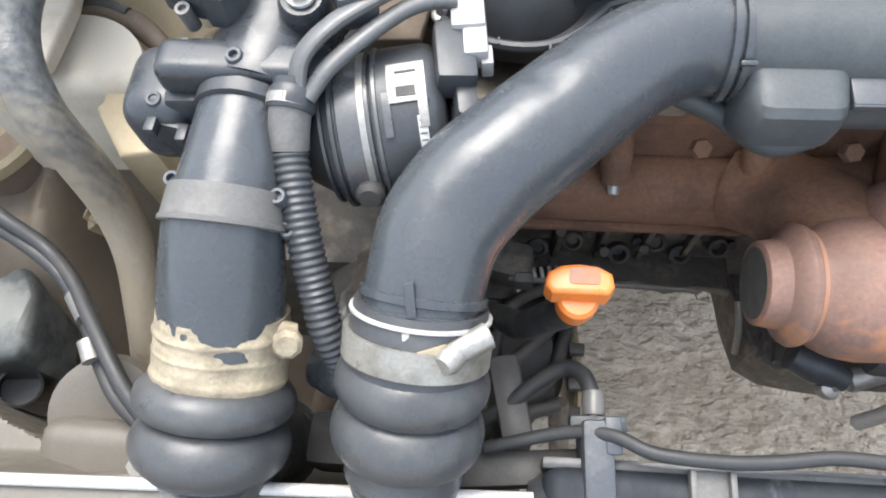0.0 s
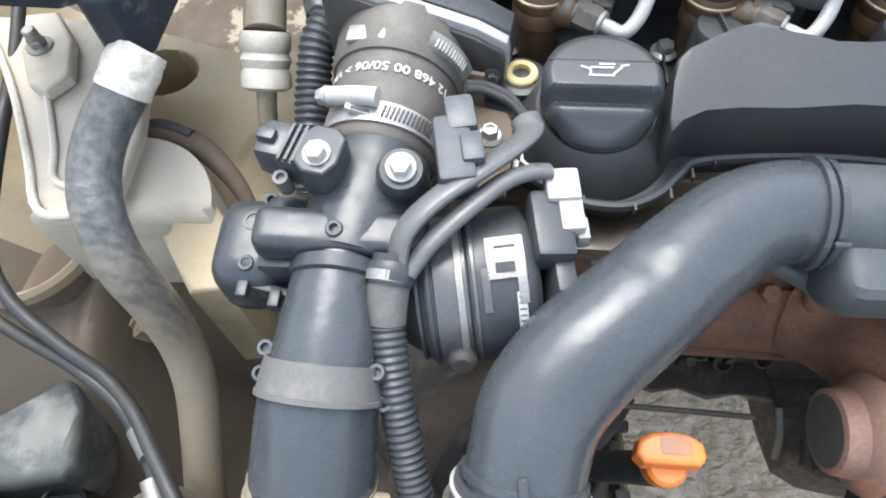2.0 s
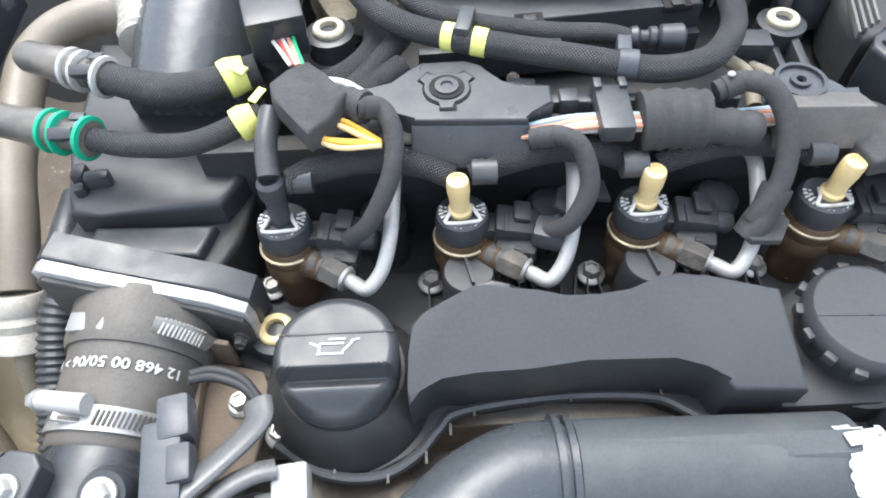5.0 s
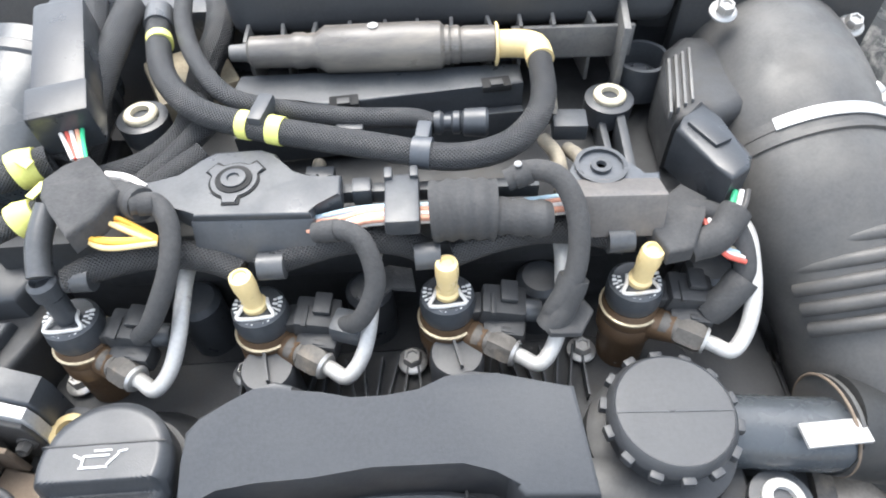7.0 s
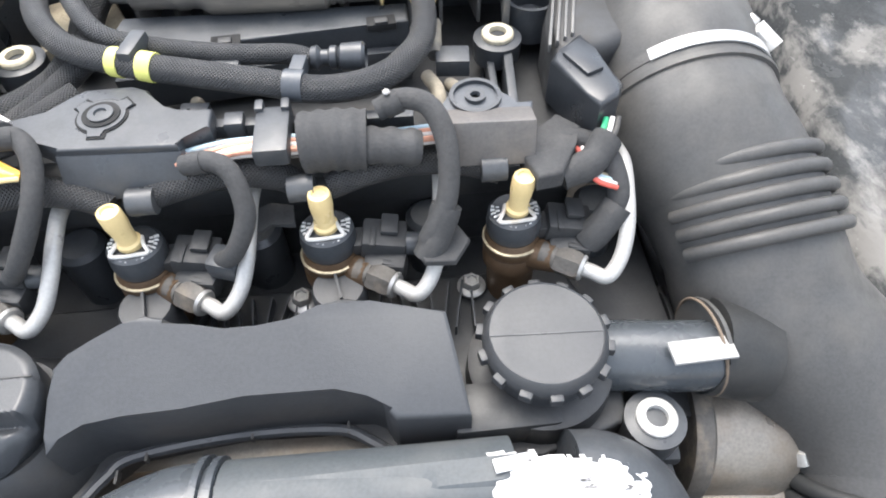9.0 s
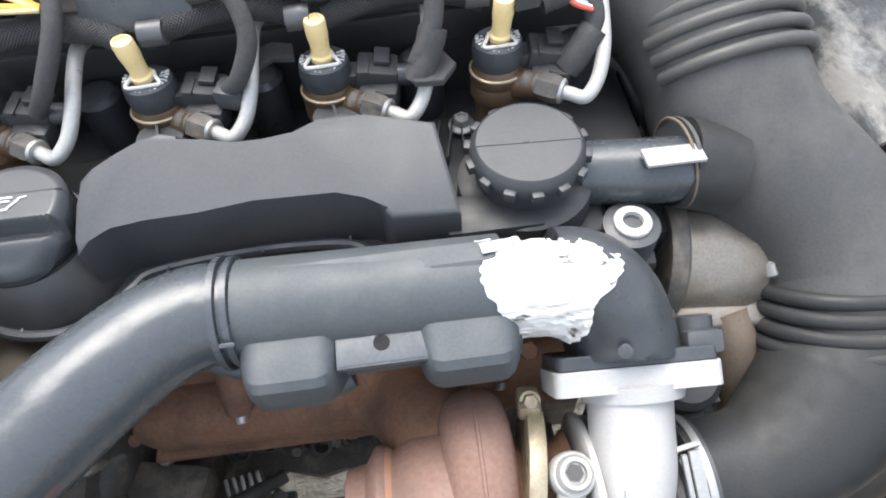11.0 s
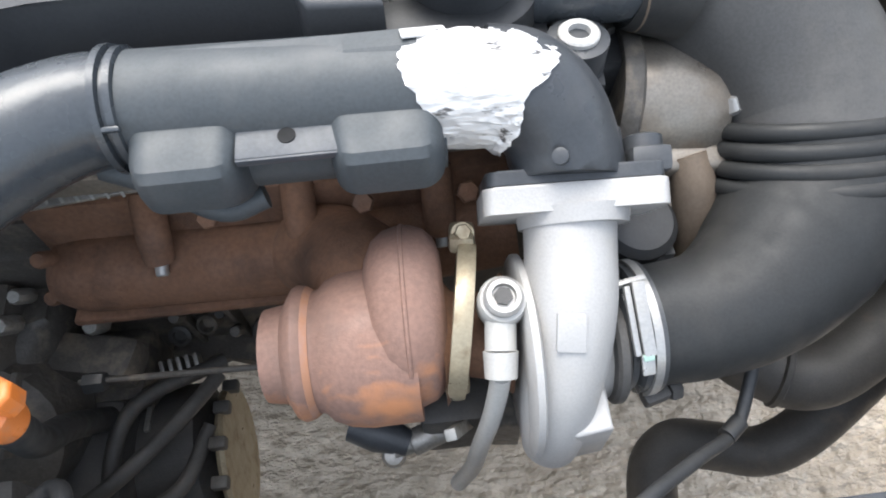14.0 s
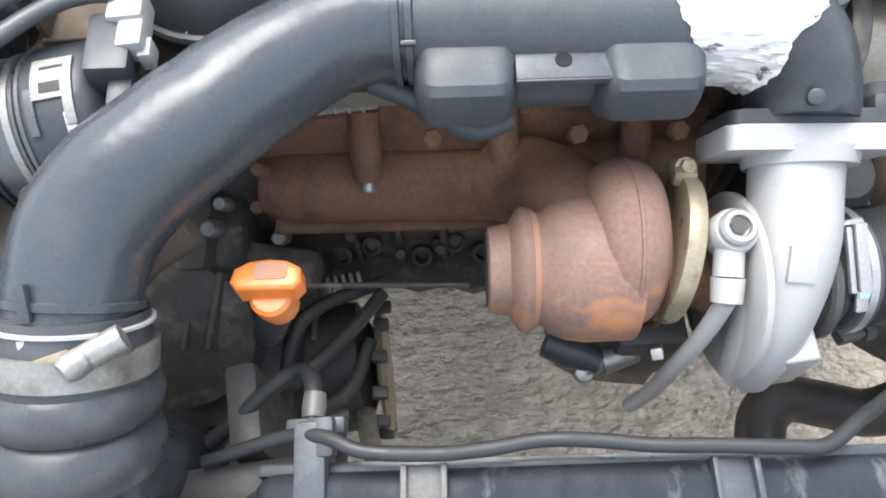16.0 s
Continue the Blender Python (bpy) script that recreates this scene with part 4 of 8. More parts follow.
part("lobe_gap", prism(trilobe(0.112, 0.449, 0.0118, 0.0152, 0.0046), 1.0560, 1.0566, 0.0001), M_HOLE, rail)
part("fixing_ring", prism(trilobe(0.112, 0.449, 0.0108, 0.0142, 0.0036), 1.0560, 1.0572, 0.0004), M_PLASTIC, rail)
part("ring_gap", lathe([(0.0086, 0), (0.0086, 0.0018), (0.0060, 0.0018), (0.0060, 0)], (0.112, 0.449, 1.056), (0, 0, 1), 32, cap=False), M_HOLE, rail)
part("ring_hub", lathe([(0.0058, 0), (0.0058, 0.0026), (0.0030, 0.0028), (0.0026, 0.0018), (0.0004, 0.0018)], (0.112, 0.449, 1.056), (0, 0, 1), 24), M_PLASTIC, rail)
part("bridge", box((0.205, 0.4455, 1.045), (0.10, 0.006, 0.008), (0, 0, -2), 0.001), M_PLASTIC, rail)
part("clip", join(box((0.190, 0.4315, 1.052), (0.016, 0.030, 0.010), (0, 0, -1), 0.002), box((0.184, 0.446, 1.054), (0.004, 0.007, 0.010), (0, 0, 0), 0.001), box((0.196, 0.446, 1.054), (0.004, 0.007, 0.010), (0, 0, 0), 0.001)), M_PLASTIC, rail)
part("small_clip", box((0.171, 0.445, 1.048), (0.009, 0.009, 0.010), (0, 0, 0), 0.001), M_PLASTIC, rail)
part("right_cover", prism([(0.266, 0.4395), (0.270, 0.447), (0.2755, 0.4575), (0.284, 0.4615), (0.293, 0.458), (0.299, 0.448), (0.303, 0.4435), (0.305, 0.4435), (0.3055, 0.441), (0.3085, 0.441), (0.310, 0.4430), (0.312, 0.4430), (0.3105, 0.436), (0.266, 0.438)], 1.043, 1.051, 0.0012), M_BLUEGREY, rail)
part("right_face", box((0.2885, 0.428, 1.044), (0.043, 0.018, 0.022), (-20, 0, -3), 0.0015), M_DUSTPLAST, rail, "lighter dusty grey end piece")
part("right_ring", join(lathe([(0.0125, 0), (0.0125, 0.003), (0.0105, 0.003), (0.0105, 0.0005)], (0.285, 0.448, 1.050), (0, 0, 1), 28), lathe([(0.005, 0), (0.005, 0.004), (0.0025, 0.004), (0.002, 0.002)], (0.285, 0.448, 1.049), (0, 0, 1), 18)), M_PLASTIC, rail)

# wires in the rail
rw = thing("wire_bundle", (0.18, 0.43, 1.045), "bundle of pink, white and pale blue wires", "wires")
for k, m in enumerate((M_WHITEWIRE, M_PINKWIRE, M_BLUEWIRE, M_WHITEWIRE, M_PINKWIRE, M_WHITEWIRE, M_PINKWIRE, M_BLUEWIRE)):
    o = 0.0026 * (k % 4)
    h = 0.002 * (k // 4)
    part("wire", tube([(0.146, 0.4235 + o * 0.8, 1.045 + h), (0.160, 0.4225 + o + 0.0015 * math.sin(k), 1.047 + h), (0.175, 0.4245 + o, 1.048 + h), (0.20, 0.424 + o, 1.048 + h), (0.228, 0.423 + o, 1.047 + h), (0.268, 0.426 + o, 1.046 + h)], 0.0014, 8, 6), m, rw)
part("tape_wrap", bent([(0.203, 0.429, 1.048), (0.218, 0.4285, 1.049), (0.232, 0.428, 1.048)], 0.0142, lambda s: 1 + 0.04 * math.sin(s * 900), 18), M_TAPE, rw, "black cloth tape wrap")
part("tape_wrap", bent([(0.232, 0.4235, 1.049), (0.246, 0.421, 1.049), (0.256, 0.421, 1.047)], 0.0085, lambda s: 1 + 0.06 * math.sin(s * 700), 16), M_TAPE, rw)


def loom(name_pts, r, label):
    """A ribbed conduit down to an injector plug."""
    ob = thing("injector_lead", name_pts[0], label, "cable", "injector leads")
    r *= 0.70
    part("conduit", bent(name_pts, r, lambda s: 1 + 0.006 * math.sin(s * 2 * math.pi / 0.0045) + 0.02 * math.sin(s * 140 + name_pts[0][0] * 90), 16, 0.0006), M_TAPE, ob)
    a, b = Vector(name_pts[0]), Vector(name_pts[1])
    part("tape_turn", tube([a.lerp(b, 0.3), a.lerp(b, 0.9)], r * 1.12, 16), M_TAPE, ob)
    return ob


loom([(0.070, 0.432, 1.062), (0.080, 0.434, 1.060), (0.086, 0.424, 1.054), (0.084, 0.408, 1.042), (0.072, 0.396, 1.022), (0.060, 0.399, 1.006)], 0.0066, "black ribbed lead bent down to an injector plug")
ob = loom([(0.150, 0.421, 1.048), (0.162, 0.4185, 1.052), (0.172, 0.412, 1.050), (0.176, 0.400, 1.036), (0.168, 0.392, 1.020), (0.158, 0.396, 1.008)], 0.0066, "black taped lead bent down to an injector plug")
part("tape_flag", prism([(0.167, 0.421), (0.180, 0.428), (0.1915, 0.425), (0.193, 0.412), (0.181, 0.414), (0.170, 0.404), (0.164, 0.410)], 1.009, 1.0115, 0.0006), M_TAPE, ob)
part("plug_boot", box((0.160, 0.3965, 1.006), (0.016, 0.014, 0.012), (0, 0, -20), 0.003), M_PLASTIC, ob)
ob = loom([(0.238, 0.436, 1.058), (0.250, 0.438, 1.062), (0.262, 0.431, 1.062), (0.268, 0.416, 1.052), (0.266, 0.400, 1.034), (0.256, 0.391, 1.016)], 0.0072, "black ribbed lead bent down to an injector plug")
part("tape_end", bent([(0.266, 0.400, 1.030), (0.262, 0.394, 1.020), (0.255, 0.388, 1.008)], 0.0072, lambda s: 1 + 0.03 * math.sin(s * 420), 14), M_TAPE, ob)
part("tape_flag", prism([(0.258, 0.398), (0.270, 0.404), (0.276, 0.392), (0.268, 0.380), (0.254, 0.381), (0.250, 0.390)], 1.010, 1.0135, 0.001), M_TAPE, ob)
part("bright_tip", disc(0.0018, 0.002, (0.243, 0.4375, 1.066), (0, 0, 1), 10), M_WHITE, ob)
ob = loom([(0.315, 0.431, 1.034), (0.332, 0.430, 1.036), (0.346, 0.421, 1.032), (0.3505, 0.407, 1.020), (0.345, 0.398, 1.008)], 0.0078, "black taped lead with bared wires at the end injector")
for k, m in enumerate((M_REDWIRE, M_WHITEWIRE, M_BLUEWIRE, M_GOLD)):
    part("wire", tube([(0.331 + 0.003 * k, 0.424, 1.036), (0.334, 0.414 + 0.002 * k, 1.034), (0.338, 0.407 + 0.0022 * k, 1.030), (0.348, 0.405 + 0.0022 * k, 1.026)], 0.0013, 8), m, ob)
part("tape_end", bent([(0.350, 0.403, 1.016), (0.343, 0.398, 1.008), (0.336, 0.396, 0.998)], 0.0078, lambda s: 1 + 0.03 * math.sin(s * 420), 14), M_TAPE, ob)

# ---- rear: hoses, filter, airbox ----
hose_u = thing("fuel_hose", (0.16, 0.47, 1.05), "thick black braided fuel hose with yellow tape bands", "hose", "braided hoses")
UP = [(0.052, 0.585, 1.064), (0.058, 0.552, 1.064), (0.068, 0.521, 1.063), (0.088, 0.496, 1.062), (0.116, 0.482, 1.061), (0.150, 0.4715, 1.060), (0.182, 0.4625, 1.059), (0.214, 0.454, 1.058),
      (0.240, 0.459, 1.058), (0.2565, 0.476, 1.058), (0.2645, 0.496, 1.058), (0.2665, 0.522, 1.060)]
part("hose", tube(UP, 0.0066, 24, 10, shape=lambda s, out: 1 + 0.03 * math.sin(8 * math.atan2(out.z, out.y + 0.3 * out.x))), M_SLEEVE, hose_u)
for a, b in (((0.1120, 0.4835, 1.061), (0.1175, 0.4815, 1.061)), ((0.1265, 0.4785, 1.061), (0.1335, 0.4765, 1.0605)), ((0.0575, 0.557, 1.064), (0.0590, 0.5515, 1.064))):
    part("tape_band", tube([a, b], 0.0073, 20), M_NEON, hose_u, "bright yellow tape")
part("tie_clip", join(box((0.123, 0.486, 1.063), (0.008, 0.020, 0.0140), (0, 0, -14), 0.002)), M_PLASTIC, hose_u)
part("holder_clip", join(tube([(0.196, 0.4585, 1.0585), (0.205, 0.4565, 1.0585)], 0.0078, 20), box((0.2015, 0.470, 1.058), (0.007, 0.014, 0.008), (0, 0, -10), 0.001)), M_BLUEGREY, hose_u)
part("end_collar", tube([(0.052, 0.585, 1.064), (0.0545, 0.569, 1.064)], 0.0080, 18), M_RUBBER, hose_u)
hose_v = thing("vacuum_hose", (0.14, 0.50, 1.05), "thinner black braided hose with a check valve", "hose", "braided hoses")
part("hose", tube([(0.064, 0.60, 1.066), (0.070, 0.566, 1.066), (0.084, 0.530, 1.066), (0.104, 0.503, 1.063), (0.134, 0.493, 1.060), (0.167, 0.487, 1.058), (0.196, 0.486, 1.056), (0.208, 0.480, 1.056)], 0.0051, 16, 10), M_SLEEVE, hose_v)
part("valve", join(lathe([(0.0056, 0), (0.0062, 0.003), (0.0040, 0.005), (0.0040, 0.0085), (0.0058, 0.0095), (0.0058, 0.0125), (0.0045, 0.0135), (0.0068, 0.0150), (0.0074, 0.0255), (0.0060, 0.0270), (0.0054, 0.0235)], (0.2075, 0.4815, 1.056), (1, -0.10, 0.02), 24)), M_PLASTIC, hose_v)
for pts, r in ((((0.090, 0.480, 1.046), (0.076, 0.468, 1.044), (0.064, 0.455, 1.043), (0.050, 0.450, 1.04)), 0.0068), (((0.090, 0.500, 1.05), (0.072, 0.476, 1.045), (0.055, 0.458, 1.042)), 0.006),
               (((0.075, 0.53, 1.04), (0.074, 0.500, 1.042), (0.060, 0.478, 1.043), (0.035, 0.468, 1.042)), 0.0075), (((0.030, 0.60, 1.06), (0.028, 0.545, 1.058), (0.024, 0.51, 1.05), (0.016, 0.48, 1.045)), 0.0085)):
    h = thing("branch_hose", pts[0], "black braided hose between the rail and the bulkhead", "hose", "branch hoses")
    part("hose", tube(pts, r, 16, 10), M_SLEEVE, h)

canister = thing("fuel_primer", (0.18, 0.53, 1.05), "grey plastic inline canister with cream elbow", "canister")
part("body", lathe([(0.0060, -0.050), (0.0085, -0.048), (0.0088, -0.026), (0.0098, -0.024), (0.0098, -0.019), (0.0090, -0.017), (0.0094, -0.012), (0.0128, -0.007), (0.0132, 0.040), (0.0128, 0.056), (0.0104, 0.0585), (0.0108, 0.0605), (0.0096, 0.0620), (0.0104, 0.0640), (0.0104, 0.0660), (0.0092, 0.0675), (0.0099, 0.0690), (0.0096, 0.0860)], (0.158, 0.543, 1.060), (1, -0.035, 0), 28), M_CANISTER, canister)
part("mark", disc(0.003, 0.0006, (0.178, 0.543, 1.0732), (0, 0, 1), 16), M_WHITE, canister)
part("cream_ring", lathe([(0.0118, 0), (0.0118, 0.0012), (0.010, 0.002)], (0.244, 0.539, 1.060), (1, -0.035, 0), 24), M_YELLOW, canister)
part("elbow", tube([(0.246, 0.539, 1.060), (0.258, 0.538, 1.060), (0.2655, 0.534, 1.060), (0.2668, 0.522, 1.060)], 0.0076, 18), M_YELLOW, canister, "cream plastic elbow")
part("nozzle", lathe([(0.0045, -0.060), (0.0050, -0.052), (0.006, -0.048)], (0.158, 0.543, 1.060), (1, -0.035, 0), 14), M_GREY, canister)
tray = thing("cable_tray", (0.18, 0.515, 1.04), "slate grey plastic tray below the canister", "cable duct")
part("lid", prism([(0.098, 0.526), (0.101, 0.540), (0.258, 0.536), (0.258, 0.519), (0.236, 0.517), (0.150, 0.510), (0.138, 0.514), (0.120, 0.520), (0.100, 0.521)], 1.030, 1.049, 0.002), M_PLASTIC, tray)
for x, y in ((0.160, 0.512), (0.243, 0.520)):
    part("clip_slot", box((x, y, 1.0475), (0.016, 0.009, 0.004), (0, 0, 4), 0.001), M_HOLE, tray)
    part("clip_tongue", box((x, y - 0.002, 1.0500), (0.007, 0.005, 0.002), (0, 0, 4), 0.0006), M_BLACK, tray)
part("side", box((0.178, 0.510, 1.025), (0.16, 0.006, 0.02), (0, 0, 3), 0.001), M_PLASTIC, tray)

airbox = thing("air_filter_box", (0.2, 0.62, 1.0), "dark grey ribbed plastic air filter box", "air filter")
part("lid", box((0.225, 0.630, 1.075), (0.26, 0.13, 0.05), (0, 0, -2), 0.014, 4), M_COVER, airbox)
part("rear_body", box((0.17, 0.645, 1.01), (0.40, 0.10, 0.09), (0, 0, -2), 0.006), M_PLASTIC, airbox)
part("base", box((0.20, 0.53, 1.000), (0.34, 0.18, 0.02), (0, 0, 0), 0.003), M_BLACK, airbox)
for k in range(12):
    part("rib", box((0.105 + 0.0195 * k, 0.572, 1.042), (0.0022, 0.040, 0.040), (0, 0, 6 * math.sin(2.0 * k)), 0.0006), M_GREY, airbox)
part("cross_rib", box((0.29, 0.552, 1.050), (0.07, 0.003, 0.02), (0, 0, -3), 0.0006), M_GREY, airbox)
part("rib_tall", box((0.318, 0.556, 1.05), (0.004, 0.05, 0.04), (0, 0, -8), 0.001), M_GREY, airbox)
part("boss", join(lathe([(0.0165, 0), (0.016, 0.022), (0.0135, 0.022), (0.0135, 0.008)], (0.3315, 0.545, 1.020), (0, 0, 1), 28), lathe([(0.007, 0), (0.0065, 0.012), (0.004, 0.014)], (0.3315, 0.545, 1.020), (0, 0, 1), 18)), M_PLASTIC, airbox)
for x, y0, y1 in ((0.268, 0.448, 0.486), (0.279, 0.452, 0.478)):
    part("thin_pipe", tube([(x, y0, 1.036), (x + 0.001, (y0 + y1) / 2, 1.040), (x - 0.003, y1, 1.036)], 0.0038, 12), M_HOSEDUST, airbox, "thin dusty tube")
part("thin_pipe", tube([(0.270, 0.495, 1.042), (0.272, 0.52, 1.045)], 0.004, 12), M_HOSEDUST, airbox)
part("thin_pipe", tube([(0.150, 0.452, 1.03), (0.147, 0.462, 1.04), (0.1475, 0.474, 1.04)], 0.0036, 12), M_HOSEDUST, airbox)
part("bracket", box((0.279, 0.492, 1.040), (0.018, 0.014, 0.010), (0, 0, -5), 0.001), M_PLASTIC, airbox)
part("mount_arm", join(box((0.311, 0.496, 1.020), (0.005, 0.075, 0.022), (0, 0, -5), 0.001), box((0.302, 0.496, 1.018), (0.004, 0.075, 0.016), (0, 0, -3), 0.001)), M_PLASTIC, airbox)
part("small_clip", box((0.165, 0.481, 1.054), (0.014, 0.005, 0.008), (0, 0, -5), 0.001), M_PLASTIC, airbox)
part("small_clip", box((0.150, 0.459, 1.045), (0.014, 0.008, 0.008), (0, 0, -5), 0.001), M_PLASTIC, airbox)
solid("sound_pad", box((0.060, 0.575, 1.02), (0.05, 0.05, 0.02), (0, 0, 25), 0.004), M_MUD, (0.06, 0.575, 1.01), "dirty beige foam pad by the bulkhead", "pad")

# air mass meter and duct
meter = thing("air_mass_meter", (0.40, 0.52, 0.98), "black plastic air outlet with sensor and bolts", "air duct")
part("outlet", tube([(0.410, 0.560, 1.018), (0.409, 0.54, 1.020), (0.406, 0.505, 1.019), (0.4052, 0.474, 1.010)], [0.050, 0.050, 0.0495, 0.0480], 36, 8), M_DUCT, meter)
part("mount_flange", join(box((0.4125, 0.566, 1.030), (0.118, 0.014, 0.086), (0, 0, -4), 0.006), box((0.405, 0.598, 1.056), (0.140, 0.055, 0.034), (6, 0, -4), 0.010)), M_BLACK, meter)
part("flange_ridge", box((0.412, 0.5745, 1.0745), (0.062, 0.006, 0.005), (0, 0, -4), 0.002), M_COVER, meter)
part("sensor_boss", prism([(0.3300, 0.480), (0.3320, 0.514), (0.3420, 0.542), (0.3550, 0.554), (0.3680, 0.552), (0.3800, 0.535), (0.3800, 0.490), (0.3560, 0.482)], 1.015, 1.050, 0.009), M_BLACK, meter)
part("sensor_body", prism([(0.3250, 0.466), (0.3310, 0.474), (0.3445, 0.487), (0.3490, 0.472), (0.3560, 0.445), (0.3520, 0.437), (0.3410, 0.4300), (0.3370, 0.440)], 1.030, 1.0560, 0.003), M_SENSOR, meter, "black sensor plug")
for k in range(4):
    part("sensor_fin", box((0.3340 + 0.0046 * k, 0.505 + 0.003 * k, 1.0500), (0.0016, 0.046, 0.005), (0, 0, -14), 0.0005), M_GREY, meter)
part("plug_latch", box((0.3400, 0.4620, 1.0565), (0.010, 0.020, 0.003), (0, 0, 25), 0.001), M_SENSOR, meter)
for k, m in enumerate((M_GREENWIRE, M_WHITEWIRE, M_DARK)):
    part("wire", tube([(0.346 + 0.003 * k, 0.432, 1.046), (0.342 + 0.003 * k, 0.424, 1.042), (0.336, 0.416, 1.036)], 0.0014, 8), m, meter)
part("tape_boot", bent([(0.346, 0.425, 1.040), (0.336, 0.415, 1.034), (0.322, 0.412, 1.030)], 0.0075, lambda s: 1 + 0.04 * math.sin(s * 400), 16), M_TAPE, meter)
part("tape_boot", prism([(0.3030, 0.420), (0.3120, 0.434), (0.3250, 0.444), (0.3350, 0.434), (0.3300, 0.422), (0.3200, 0.404), (0.3080, 0.402)], 1.032, 1.041, 0.002), M_TAPE, meter)
for x, y, z in ((0.370, 0.544, 1.068), (0.452, 0.550, 1.050)):
    part("flange_bolt", bolt_mesh(0.0076, (x, y, z), (0, -0.35, 1), 0.006), M_STEEL, meter, "zinc plated bolt")

duct = thing("air_duct", (0.43, 0.35, 0.85), "large matt black rubber air duct with ribbed section", "air duct")


def rib(c, u, w, r, thick, a0, a1):
    """A raised rib: an arc of a ring in the plane of u and w."""
    u, w, c = Vector(u).normalized(), Vector(w).normalized(), Vector(c)
    n = 30
    return tube([c + r * (math.cos(a0 + (a1 - a0) * k / n) * u + math.sin(a0 + (a1 - a0) * k / n) * w) for k in range(n + 1)], thick, 12, 3)


DUCT = [(0.4055, 0.480, 1.012), (0.4070, 0.455, 1.005), (0.4190, 0.431, 0.9930), (0.4280, 0.402, 0.9765), (0.4400, 0.371, 0.951), (0.4715, 0.339, 0.925), (0.4850, 0.311, 0.9075), (0.4850, 0.286, 0.8935), (0.4795, 0.2620, 0.8810),
        (0.4610, 0.2410, 0.8745), (0.438, 0.2230, 0.870), (0.410, 0.2120, 0.868), (0.370, 0.209, 0.868)]
part("duct_wall", tube(DUCT[:8], [0.0495, 0.0500, 0.0475, 0.0450, 0.0475, 0.0480, 0.0478, 0.0475], 48, 16), M_DUCT, duct)
# lower half of the same duct, its shade put into the colour
part("elbow_hose", tube(DUCT[7:], [0.0477, 0.0472, 0.0447, 0.0377, 0.0317, 0.0295], 48, 16), M_DUCTSHADE, duct, "smooth rubber elbow with its shade in the colour")
part("side_port", tube([(0.4150, 0.3450, 0.960), (0.4000, 0.3465, 0.964), (0.3885, 0.3480, 0.967)], [0.0250, 0.0246, 0.0242], 36), M_DUCTSHADE, duct)
for k in range(5):
    part("rib", rib((0.4205 + 0.0022 * k, 0.4360 - 0.0088 * k, 0.9950 - 0.0047 * k), (0.873, -0.163, 0.460), (-0.475, -0.497, 0.726), 0.0470, 0.0038, radians(-80), radians(127)), M_DUCT, duct)
for k in range(4):
    part("lower_rib", rib((0.4850 - 0.0013 * k, 0.3030 - 0.0084 * k, 0.9020 - 0.0050 * k), (0.862, -0.376, 0.339), (-0.506, -0.652, 0.564), 0.0488, 0.0047, 0, 2 * math.pi), M_DUCTSHADE, duct)
# clamp ring in a dark tone, with a brighter arc across its top
part("clamp_band", lathe([(0.0490, -0.0028), (0.0500, -0.0028), (0.0500, 0.0028), (0.0490, 0.0028)], (0.4055, 0.480, 1.0120), (-0.05, 1, 0.24), 48), M_DARK, duct, "dark clamp band")
strip, BA = [], Vector((-0.05, 1, 0.24)).normalized()
BU = Vector((1, 0.05, 0)).normalized()
BW = BU.cross(BA)
for k in range(25):
    a = radians(38 + 88 * k / 24)
    strip += [Vector((0.4055, 0.480, 1.0120)) + r * (math.cos(a) * BU + math.sin(a) * BW) + h * BA for r, h in ((0.0498, -0.0034), (0.0508, -0.0034), (0.0508, 0.0034), (0.0498, 0.0034))]
part("bright_band", mesh_from(strip, [(4 * k + j, 4 * k + (j + 1) % 4, 4 * k + 4 + (j + 1) % 4, 4 * k + 4 + j) for k in range(24) for j in range(4)] + [(0, 1, 2, 3), (96, 97, 98, 99)]), M_GASKET, duct, "bright steel strip of the clamp")
part("cuff_lip", lathe([(0.0480, 0), (0.0515, 0.001), (0.0515, 0.004), (0.0480, 0.005)], (0.4060, 0.4685, 1.0090), (-0.05, 1, 0.25), 48), M_DUCT, duct)
part("clamp_screw", join(tube([(0.4415, 0.4900, 1.0480), (0.4500, 0.4790, 1.0420)], 0.0056, 16), box((0.4420, 0.4850, 1.0455), (0.012, 0.010, 0.009), (0, 40, -25), 0.002)), M_LIGHTSTEEL, duct, "pale worm screw")
part("screw_head", hexagon(0.0052, 0.006, (0.4410, 0.4905, 1.0485), (-0.60, 0.72, 0.35)), M_STEEL, duct)
part("speck", disc(0.0018, 0.0012, (0.4375, 0.3545, 0.9855), (-0.1, 0.45, 0.85), 8), M_LETTER, duct)
stubp = thing("breather_stub", (0.37, 0.345, 0.96), "black breather pipe with a white tab into the air duct", "pipe")
part("stub", tube([(0.335, 0.349, 0.966), (0.375, 0.343, 0.968), (0.395, 0.342, 0.968)], 0.0175, 24), M_PIPE, stubp)
part("lip", lathe([(0.0205, -0.001), (0.0242, -0.0012), (0.0242, 0.0008), (0.0205, 0.0008)], (0.3880, 0.3480, 0.967), (1, 0.1, -0.1), 36), M_DUCT, stubp)
part("lip_edge", tube([(0.3870 - 0.0024 * math.cos(a * math.pi / 14), 0.3480 + 0.0242 * math.cos(a * math.pi / 14), 0.966 + 0.0242 * math.sin(a * math.pi / 14)) for a in range(29)], 0.0008, 8, 3), M_DIRT, stubp, "brown dusty lip edge")
part("tab", box((0.3770, 0.3350, 0.9880), (0.031, 0.0115, 0.002), (0, 4, 3), 0.0005), M_WHITE, stubp, "white label tab")

